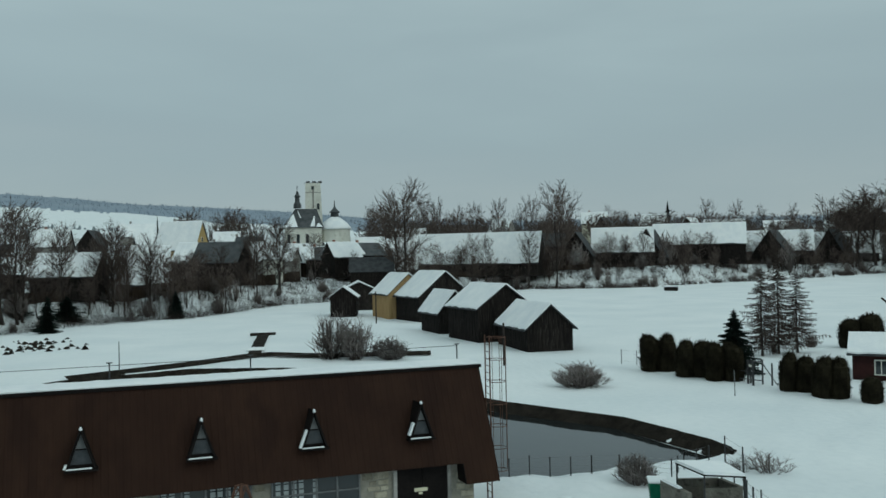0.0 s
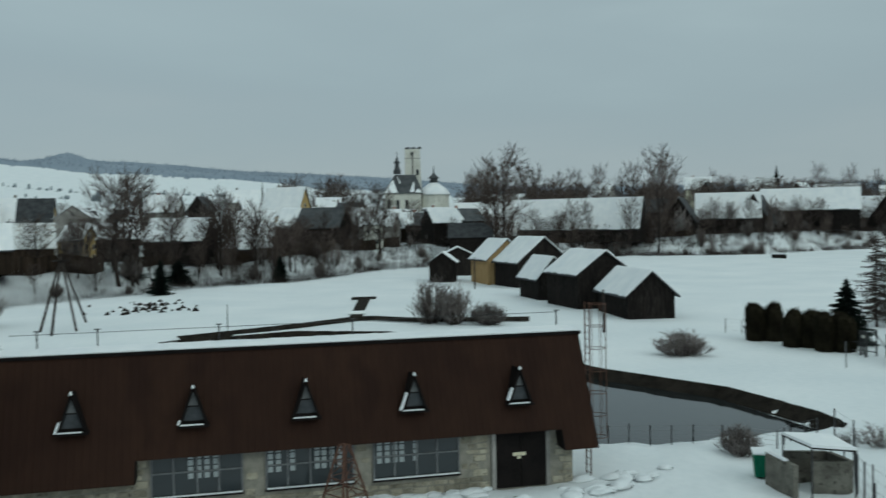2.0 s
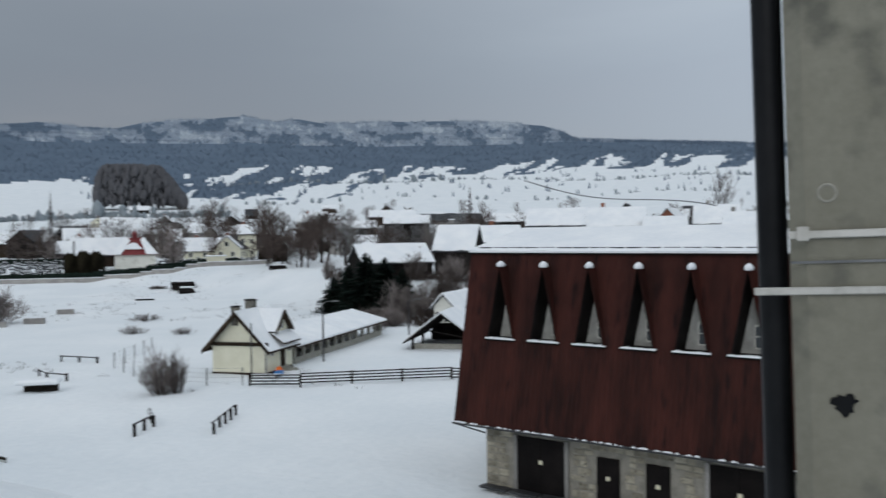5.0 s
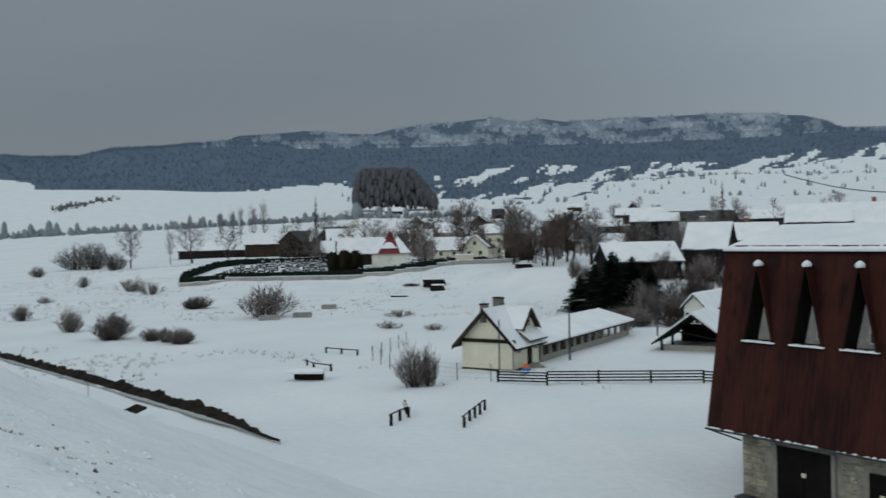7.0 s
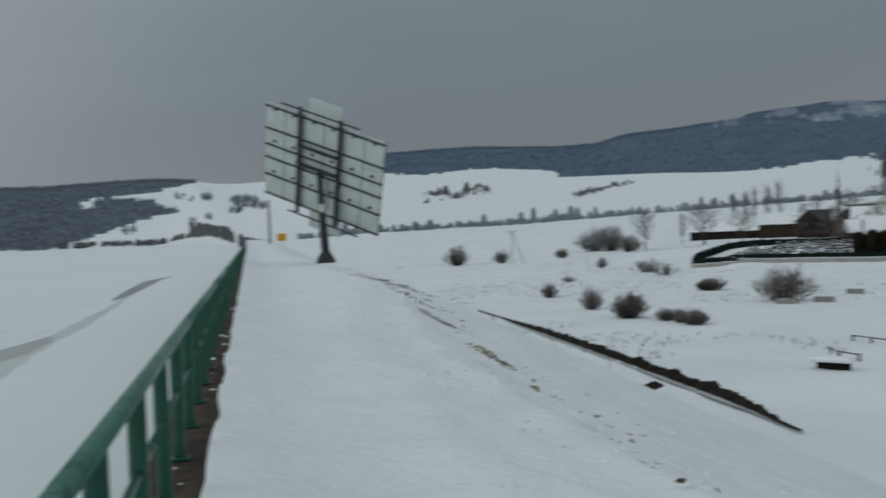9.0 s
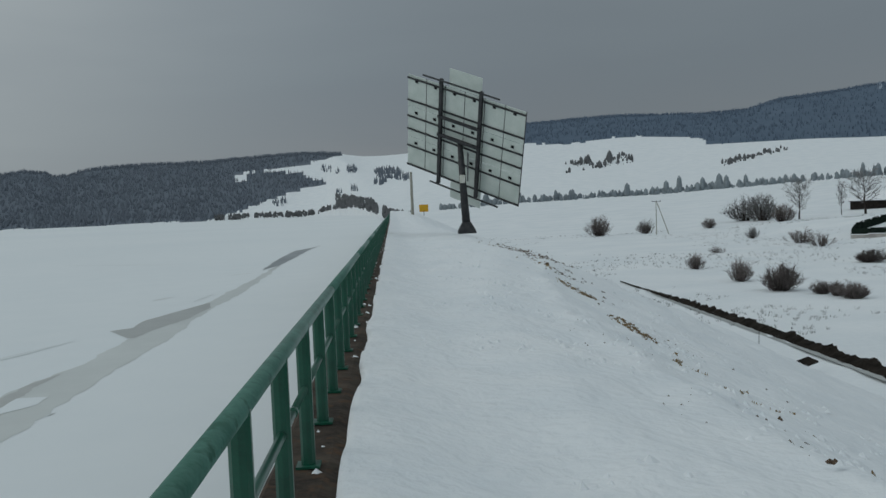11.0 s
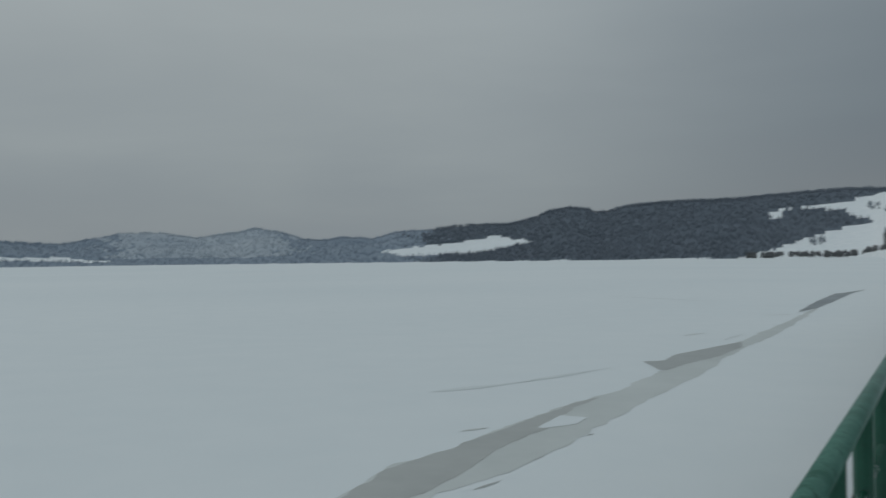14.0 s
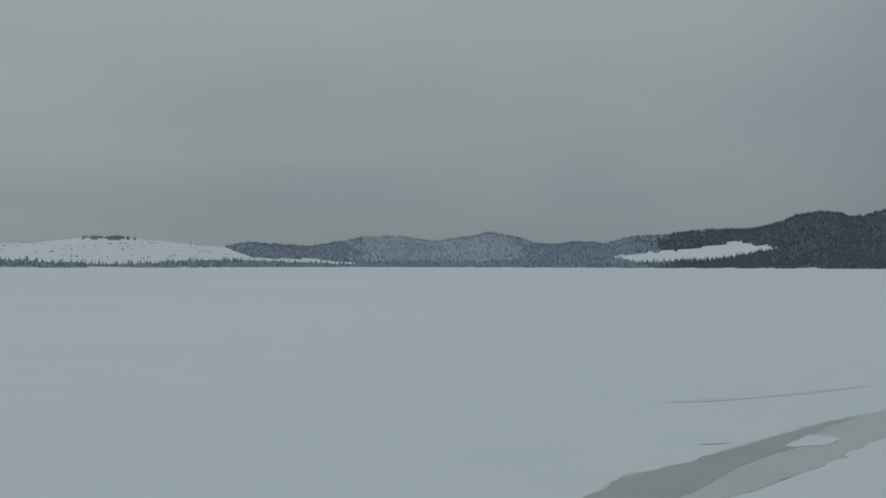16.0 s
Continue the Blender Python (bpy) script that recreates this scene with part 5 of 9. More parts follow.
# ---- solar tracker on the crest ----
def solar_tracker():
    b = thing("solar_panel", pose(4.6, 56.0, CREST - 0.05), "tilted solar tracker seen from its pale back on a steel post", "solar panel")
    s = Shape()
    s.loft([[(-0.55, -0.55, 0), (0.55, -0.55, 0), (0.55, 0.55, 0), (-0.55, 0.55, 0)], [(-0.5, -0.5, 0.25), (0.5, -0.5, 0.25), (0.5, 0.5, 0.25), (-0.5, 0.5, 0.25)], [(-0.25, -0.25, 0.7), (0.25, -0.25, 0.7), (0.25, 0.25, 0.7), (-0.25, 0.25, 0.7)]])
    part("base", s, steel_dark, b, "dark tapered foot")
    s = Shape()
    s.tube([(0, 0, 0.3), (-0.12, 0, 3.0), (-0.2, 0, 5.6)], [0.27, 0.22, 0.17], 10)
    part("post", s, steel_dark, b, "dark steel post", True)
    # carrier: x across the panel, y up along it, its back on the side of -z
    xa, ya = Vector((-6.58, 4.40, 3.1)).normalized(), Vector((0.226, -3.47, 5.41)).normalized()
    za = xa.cross(ya).normalized()
    ya = za.cross(xa)
    head = part("panel_frame", Shape(), steel_dark, b, "dark steel carrier frame")
    m = Matrix((xa, ya, za)).transposed().to_4x4()
    m.translation = (0.0, 0.0, 5.75)
    head.matrix_local = m
    PW, PH = 8.5, 6.43
    s = Shape()
    for x in (1.62, -1.25):
        s.box(x - 0.1, x + 0.1, -PH / 2 - 0.35, PH / 2 + 0.45, -0.27, -0.09)
    s.box(-1.3, 1.7, -0.1, 0.1, -0.4, -0.26)
    s.box(-1.3, 1.7, 1.15, 1.32, -0.4, -0.26)
    for yy in (-3.1, -1.7, -0.5, 0.4, 1.5, 3.0):
        s.box(-PW / 2, PW / 2, yy - 0.045, yy + 0.045, -0.09, -0.012)
    s.box(-2.6, 2.9, PH / 2 + 0.36, PH / 2 + 0.44, -0.36, -0.28)
    s.box(-3.0, 2.2, -PH / 2 - 0.4, -PH / 2 - 0.32, -0.36, -0.28)
    head.data = s.mesh("panel_frame", steel_dark)
    cw, ch = PW / 6, PH / 3
    for row in range(3):
        for col in range(6):
            x0, y0 = -PW / 2 + col * cw, -PH / 2 + row * ch
            q = part("solar_module", Shape().box(x0 + 0.02, x0 + cw - 0.02, y0 + 0.02, y0 + ch - 0.02, 0.0, 0.04), panel_back, head, "pale back of a solar module")
            part("junction_box", Shape().box(x0 + cw * 0.45, x0 + cw * 0.45 + 0.2, y0 + ch * 0.8, y0 + ch * 0.8 + 0.16, -0.05, -0.002), black_rubber, q)
            part("module_edge", Shape().box(x0 - 0.016, x0 + 0.016, y0, y0 + ch, -0.014, 0.05), steel_dark, q)
    for x0, y0, y1 in ((-1.15, PH / 2 + 0.02, PH / 2 + 1.2), (-1.5, -PH / 2 - 1.2, -PH / 2 - 0.02)):
        part("solar_module", Shape().box(x0, x0 + 2.3, y0, y1, 0.0, 0.04), panel_back, head)
    s = Shape()
    s.box(-0.32, 0.0, -0.32, 0.0, 3.1, 3.6, bev=0.03)
    part("control_box", s, wall_white, b, "small white control box")
    s = Shape()
    s.tube([(0.15, -0.3, 3.2), (0.3, 0.3, 5.2)], 0.05, 6)
    part("actuator", s, steel, b)


solar_tracker()


# ---- plants ----
def tree_mesh(kind, seed):
    """A plant of height 1 and width 1: its wood and its crown."""
    rnd = random.Random(seed)
    wood, crown = Shape(), Shape()

    def twig(p, d, ln, w):
        d = d.normalized()
        a = d.cross(Vector((rnd.uniform(-1, 1), rnd.uniform(-1, 1), rnd.uniform(-1, 1)))).normalized() * w
        q = p + d * ln * 0.5 + Vector((rnd.uniform(-1, 1), rnd.uniform(-1, 1), rnd.uniform(-0.3, 1))) * ln * 0.09
        e = p + d * ln + Vector((0, 0, 0.12 * ln))
        crown.face([p - a, p + a, q + a * 0.6, q - a * 0.6])
        crown.face([q - a * 0.6, q + a * 0.6, e])

    if kind in ("bare", "frost"):
        # a leader with rising limbs, branches and fine twigs
        n = 9
        lead, p = [], Vector((0, 0, -0.03))
        for i in range(n + 1):
            lead.append(p)
            p = p + Vector((rnd.uniform(-0.018, 0.018), rnd.uniform(-0.018, 0.018), 1.0 / n))
        wood.tube(lead, [0.021 * (1 - 0.93 * i / n) + 0.001 for i in range(n + 1)], 6, caps=False)
        low = rnd.uniform(0.16, 0.28)
        limbs = 27
        for k in range(limbs):
            u = low + (0.96 - low) * (k + rnd.random()) / limbs
            i = min(n - 1, int(u * n))
            q = lead[i] + (lead[i + 1] - lead[i]) * (u * n - i)
            a = k * 2.4 + rnd.uniform(-0.5, 0.5)
            ln = (0.16 + 0.36 * math.sin(min(1, (u - low) / 0.35) * 1.57) * (1.08 - u)) * rnd.uniform(0.75, 1.2)
            d = Vector((math.cos(a), math.sin(a), rnd.uniform(0.55, 1.1))).normalized()
            pts = [q]
            for j in range(3):
                pts.append(pts[-1] + d * ln / 3)
                d = (d + Vector((rnd.uniform(-0.2, 0.2), rnd.uniform(-0.2, 0.2), 0.2))).normalized()
            r0 = 0.007 * (1.15 - u)
            wood.tube(pts, [r0, r0 * 0.75, r0 * 0.5, r0 * 0.2], 3, caps=False)
            for j in range(11):
                t = rnd.uniform(0.15, 1.0) * 3
                i2 = min(2, int(t))
                o = pts[i2] + (pts[i2 + 1] - pts[i2]) * (t - i2)
                v = ((pts[3] - pts[0]).normalized() + Vector((rnd.uniform(-1, 1), rnd.uniform(-1, 1), rnd.uniform(-0.4, 0.7))) * 0.95).normalized()
                bl = ln * rnd.uniform(0.3, 0.6)
                w = v.cross(Vector((rnd.uniform(-1, 1), rnd.uniform(-1, 1), 0.2))).normalized() * 0.002
                crown.face([o - w, o + w, o + v * bl])
                for g in range(4):
                    o2 = o + v * bl * rnd.uniform(0.05, 0.9)
                    d2 = (v + Vector((rnd.uniform(-1, 1), rnd.uniform(-1, 1), rnd.uniform(-0.5, 0.7))) * 0.8).normalized()
                    w2 = d2.cross(Vector((rnd.uniform(-1, 1), rnd.uniform(-1, 1), rnd.uniform(-1, 1)))).normalized() * 0.0028
                    crown.face([o2 - w2, o2 + w2, o2 + d2 * ln * rnd.uniform(0.2, 0.42)])
    elif kind in ("bush", "frostbush", "bush_dense", "bush_low"):
        stems = {"bush": 90, "frostbush": 80, "bush_dense": 150, "bush_low": 45}[kind]
        lobes = [(rnd.uniform(-0.2, 0.2), rnd.uniform(-0.2, 0.2), rnd.uniform(0.75, 1.0)) for i in range(4)]
        for i in range(stems):
            a, out = rnd.uniform(0, 6.283), math.sqrt(rnd.random())
            lx, ly, lz = lobes[i % 4]
            tip = Vector((lx + math.cos(a) * 0.33 * out, ly + math.sin(a) * 0.33 * out, lz * rnd.uniform(0.7, 1.0) * math.sqrt(1.02 - 0.85 * out * out)))
            root = Vector((tip.x * 0.4, tip.y * 0.4, -0.03))
            m = (root + tip) / 2 + Vector((tip.x * 0.18, tip.y * 0.18, 0.03))
            w1 = Vector((-tip.y, tip.x, 0)).normalized() * 0.008
            wood.face([root - w1, root + w1, m + w1 * 0.7, m - w1 * 0.7])
            wood.face([m - w1 * 0.7, m + w1 * 0.7, tip])
            for k in range(14 if kind != "bush_dense" else 18):
                u = rnd.uniform(0.15, 1)
                q = root + (m - root) * (u * 2) if u < 0.5 else m + (tip - m) * (u * 2 - 1)
                v = ((tip - root).normalized() + Vector((rnd.uniform(-1, 1), rnd.uniform(-1, 1), rnd.uniform(-0.4, 0.7))) * 1.0).normalized()
                w2 = v.cross(Vector((rnd.uniform(-1, 1), rnd.uniform(-1, 1), rnd.uniform(-1, 1)))).normalized() * 0.007
                crown.face([q - w2, q + w2, q + v * rnd.uniform(0.1, 0.24)])
    elif kind in ("spruce", "larch"):
        bend = rnd.uniform(-0.02, 0.02)
        wood.tube([(0, 0, -0.03), (bend, 0, 0.4), (0, 0, 1.0)], [0.022, 0.014, 0.002], 6, caps=False)
        leafy = kind == "spruce"
        n = 190 if leafy else 120
        for i in range(n):
            u = (i + rnd.random()) / n
            z = (0.05 if leafy else 0.1) + 0.92 * u
            ln = (0.5 * (1 - u) ** 0.8 + 0.02) * rnd.uniform(0.6, 1.1)
            if not leafy:
                ln *= rnd.uniform(0.55, 1.1) * min(1, 0.6 + 2.0 * u)
            a = i * 2.399 + rnd.uniform(-0.5, 0.5)
            d = Vector((math.cos(a), math.sin(a), 0))
            drop = rnd.uniform(0.1, 0.3) if leafy else rnd.uniform(0.02, 0.22)
            p0, p1 = Vector((0, 0, z)), d * ln * 0.6 + Vector((0, 0, z - ln * drop * 0.9))
            p2 = d * ln + Vector((0, 0, z - ln * drop * (1.1 if leafy else 0.7)))
            wood.tube([p0, p1, p2], [0.005, 0.003, 0.001], 3, caps=False)
            s2 = Vector((-d.y, d.x, 0))
            m = 7 if leafy else 9
            for t in range(m):
                f = 0.12 + 0.88 * t / (m - 1)
                q = p0 + (p1 - p0) * f / 0.6 if f < 0.6 else p1 + (p2 - p1) * (f - 0.6) / 0.4
                for sg in (-1, 1):
                    w = ln * (0.42 if leafy else 0.3) * (1.1 - f * 0.6) * rnd.uniform(0.6, 1.2)
                    tip = q + s2 * sg * w + d * w * 0.6 + Vector((0, 0, -w * (rnd.uniform(0.1, 0.5) if leafy else rnd.uniform(-0.3, 0.6))))
                    b = d * (0.026 if leafy else 0.01)
                    crown.face([q - b, q + b, tip])
                    if leafy:
                        crown.face([q - b, q + b, q + d * w * 0.4 + Vector((0, 0, -w * 0.6))])
                    else:
                        crown.face([q - b * 0.7, q + b * 0.7, q + d * w * 0.3 + Vector((rnd.uniform(-0.3, 0.3) * w, 0, -w * rnd.uniform(0.3, 0.9)))])
    else:  # clipped thuja
        wood.tube([(0, 0, -0.03), (0, 0, 0.6)], [0.04, 0.02], 5, caps=False)
        lobes = [(rnd.uniform(-0.22, 0.22), rnd.uniform(-0.18, 0.18), rnd.uniform(0.76, 1.0), rnd.uniform(0.2, 0.28)) for i in range(6)] + [(0, 0, 0.88, 0.33)]
        for lx, ly, lz, lr in lobes:
            rings = []
            for z, f in ((0.0, 0.88), (0.3, 1.0), (0.65, 1.0), (0.88, 0.92), (0.98, 0.6)):
                rings.append([(lx + lr * f * math.cos(a) * rnd.uniform(0.88, 1.1), ly + lr * f * math.sin(a) * rnd.uniform(0.88, 1.1), z * lz) for a in np.linspace(0, 6.283, 12)[:-1]])
            crown.loft(rings)
            for i in range(420):
                a, z = rnd.uniform(0, 6.283), rnd.uniform(0.02, 1.0)
                f = float(np.interp(z, [0.0, 0.3, 0.6, 0.84, 1.0], [0.9, 1.03, 1.02, 0.95, 0.5])) * rnd.uniform(0.92, 1.05)
                p = Vector((lx + lr * f * math.cos(a), ly + lr * f * math.sin(a), z * lz))
                d = Vector((math.cos(a), math.sin(a), rnd.uniform(0.1, 1.8))).normalized()
                s2 = Vector((-math.sin(a), math.cos(a), rnd.uniform(-0.5, 0.5))) * 0.02
                crown.face([p - s2, p + s2, p + d * rnd.uniform(0.05, 0.15)])
    if kind in ("bare", "frost"):
        v = wood.v + crown.v
        top = max(q[2] for q in v)
        wide = sorted(math.hypot(q[0], q[1]) for q in v)[int(len(v) * 0.97)] * 2
        for sh in (wood, crown):
            sh.v = [(q[0] / wide, q[1] / wide, q[2] / top) for q in sh.v]
    return wood, crown


PLANTS = {
    "bare": ("leafless_tree", "tall leafless deciduous tree with fine dark twigs", "tree", bark, twigs, 4),
    "frost": ("frosted_tree", "leafless tree with frosted pale twigs", "tree", bark, twigs_frost, 2),
    "larch": ("larch_tree", "bare larch with drooping dark branches", "tree", bark, twigs, 3),
    "spruce": ("spruce_tree", "dark green spruce standing in the snow", "tree", bark, needles, 2),
    "bush": ("bush", "leafless twiggy bush standing in the snow", "bush", bark, bush_twigs, 3),
    "frostbush": ("frosted_bush", "frosted pale leafless bush", "bush", bark, twigs_frost, 2),
    "bush_dense": ("dense_bush", "dense dark leafless bush in the snow", "bush", bark, bush_twigs, 2),
    "bush_low": ("low_bush", "low sparse shrub sticking out of the snow", "bush", bark, bush_twigs, 2),
    "thuja": ("thuja_hedge", "clipped dark brown-green thuja hedge plant", "hedge", bark, thuja, 2),
    "thuja_low": ("thuja_bush", "low rounded thuja bush by the house", "bush", bark, thuja, 1),
}
PROTOS, PLANT_RND = {}, random.Random(12)


FAR_TREES, SHAPES = [], {}


def plant(kind, x, y, top, width, joined=False):
    name, label, cat, wood_m, crown_m, variants = PLANTS[kind]
    v = PLANT_RND.randrange(variants)
    z = land(x, y) - 0.1
    h = max(0.6, top - z)
    width *= {"thuja": 1.3, "thuja_low": 1.15, "spruce": 1.35, "larch": 1.3, "bush": 1.3, "bush_dense": 1.35, "frostbush": 1.3, "bush_low": 1.3}.get(kind, 1.0)
    h *= 1.15 if "bush" in kind or kind == "thuja" else 1.0
    m = pose(x, y, z, 0, 0, PLANT_RND.uniform(0, 360) if "thuja" not in kind else PLANT_RND.uniform(-20, 20)) @ Matrix.Diagonal((width, width, h, 1))
    if (kind, v) not in SHAPES:
        SHAPES[kind, v] = tree_mesh(kind, 100 + v * 7 + len(kind))
    if joined:
        FAR_TREES.append((kind, v, m))
        return None
    if (kind, v) not in PROTOS:
        wood, crown = SHAPES[kind, v]
        t = thing(name, m, label, cat, cat + " plants")
        part("trunk" if cat == "tree" else "stem", wood, wood_m, t)
        part("crown", crown, crown_m, t)
        PROTOS[kind, v] = t
        return t
    t = copy_thing(PROTOS[kind, v], m)
    t.matrix_basis = m
    return t


# ---- houses ----
WALLS = {"wood": (wood_dark, "dark wooden barn"), "brown": (wood_brown, "brown boarded barn"), "yellow": (wall_yellow, "small ochre-rendered house"), "ochre": (wall_yellow, "tall ochre village house"),
         "grey": (wall_grey, "grey rendered village house"), "white": (wall_white, "small white house"), "cream": (wall_cream, "cream rendered house"), "maroon": (maroon_boards, "low maroon boarded house"), "brick": (brick_red, "brick-gabled house"), "new": (wood_new, "barn with pale new boards")}
ROOFS = {"snow": "under a snow-covered roof", "half": "with half of its roof snow-free", "dark": "with a dark bare roof", "grey": "with a thinly snowed grey roof", "slate": "with a part-bare slate roof"}
HOUSE_RND = random.Random(31)
fr = Shape()
for a, c in ((-0.52, -0.43), (0.43, 0.52), (-0.03, 0.03)):
    fr.box(a, c, -0.06, 0.06, -0.58, 0.68)
for a, c in ((-0.58, -0.5), (0.6, 0.68)):
    fr.box(-0.43, 0.43, -0.058, 0.058, a, c)
WINDOW_FRAME = fr.mesh("window", wall_white)
WINDOW_PANE = Shape().box(-0.43, 0.43, -0.04, 0.04, -0.5, 0.6).mesh("pane", glass)


def house(x, y, heading, L, W, ze, zr, style, roof, chimneys=0, over=0.5, base=None):
    """A gabled house: walls, two roof slabs, snow on them, openings and chimneys. x runs along the ridge."""
    z = (land(x, y) if base is None else base) - 0.25
    wm, wl_ = WALLS[style]
    barn = style in ("wood", "brown", "new")
    b = thing("barn" if barn else "house", pose(x, y, z, 0, 0, heading), wl_ + " " + ROOFS[roof], "barn" if barn else "house", "village buildings")
    e, r = max(1.2, ze - z), max(2.2, zr - z)
    if r - e < 1.2:
        e = r - 1.2
    hl, hw = L / 2, W / 2
    s = Shape()
    s.prism([(-hl, -hw, 0), (-hl, hw, 0), (-hl, hw, e), (-hl, 0, r - 0.05), (-hl, -hw, e)], (L, 0, 0))
    w = part("wall", s, wm, b)
    if barn and math.hypot(x, y) < 180 and x * y < 0:
        n = int(L / 0.9)
        for i in range(n):
            xx = -hl + 0.15 + i * L / n
            sy = -1 if -x * math.sin(radians(heading)) + y * math.cos(radians(heading)) > 0 else 1
            part("batten", Shape().box(xx, xx + 0.07, sy * hw - 0.03, sy * hw + 0.035, 0.1, e - 0.05), wm, w)
        n = int(W / 0.8)
        for i in range(n):
            yy = -hw + 0.12 + i * W / n
            part("batten", Shape().box(-hl - 0.035, -hl + 0.03, yy, yy + 0.07, 0.1, e + (r - e) * (1 - abs(yy) / hw) - 0.15), wm, w)
    if barn and math.hypot(x, y) < 330:
        for sx in (-1, 1):
            s = Shape()
            s.box(sx * hl - 0.06, sx * hl + 0.06, -W * 0.17, W * 0.17, 0.1, min(e * 0.85, 3.0), bev=0.01)
            part("barn_door", s, wm, w)
    if not barn:
        rows = [e * 0.5] if e < 5 else [e * 0.25, e * 0.68]
        hx, hy = math.cos(radians(heading)), math.sin(radians(heading))
        fx = -1 if x * hx + y * hy > 0 else 1
        fy = -1 if -x * hy + y * hx > 0 else 1
        spots = [(fx * hl, yy, zz, 90) for zz in rows for yy in (-W * 0.22, W * 0.22)] + ([(fx * hl, 0, e + (r - e) * 0.3, 90)] if r - e > 2.6 else [])
        k = max(2, int(L / 3.2))
        spots += [(-hl + L * (i + 0.5) / k, fy * hw, zz, 0) for zz in rows for i in range(k)]
        for px_, py_, pz, tw in spots:
            f = part("window", WINDOW_FRAME, None, w)
            f.matrix_local = pose(px_, py_, pz, 0, 0, tw)
            part("pane", WINDOW_PANE, None, f)
    slope = (r - e) / hw
    ol = hl + over * 0.8
    for sy in (-1, 1):
        ye, zz = sy * (hw + over), e - over * slope
        s = Shape()
        s.prism([(-ol, 0, r), (-ol, ye, zz), (-ol, ye, zz - 0.14), (-ol, 0, r - 0.16)], (2 * ol, 0, 0))
        rf = part("roof_slope", s, {"grey": snow_dirty, "slate": roof_slate}.get(roof, roof_dark), b)
        cover = {"snow": 1, "grey": 0, "dark": 0, "half": 0.35, "slate": 0.3}[roof]
        if cover:
            n, rings = 12, []
            xa, xb = -ol + 0.02, -ol + 0.02 + (2 * ol - 0.04) * cover
            for i in range(n + 1):
                xx = xa + (xb - xa) * i / n
                t = 0.16 + HOUSE_RND.uniform(-0.04, 0.05)
                q = HOUSE_RND.uniform(0.0, 0.05) if cover == 1 else HOUSE_RND.uniform(0, 0.2)
                y1, z1 = ye * (1 - q), zz + (r - zz) * q
                rings.append([(xx, 0, r + 0.004), (xx, y1, z1 + 0.004), (xx, y1 - sy * 0.03, z1 + t * 0.8), (xx, sy * 0.25, r - 0.25 * slope * 0.7 + t), (xx, 0, r + t * 0.9)])
            sh = Shape()
            sh.loft(rings)
            part("roof_snow", sh, snow_roof, rf)
    for i in range(chimneys):
        cx = -hl * 0.4 + i * 2.5
        s = Shape()
        s.box(cx - 0.35, cx + 0.35, -0.3 + 0.4, 0.3 + 0.4, r - 0.9, r + 0.9, bev=0.03)
        c = part("chimney", s, brick_red if HOUSE_RND.random() < 0.5 else wall_grey, b)
        s = Shape()
        s.box(cx - 0.42, cx + 0.42, -0.37 + 0.4, 0.37 + 0.4, r + 0.9, r + 1.05, bev=0.03)
        part("chimney_snow", s, snow_roof, c)
    return b


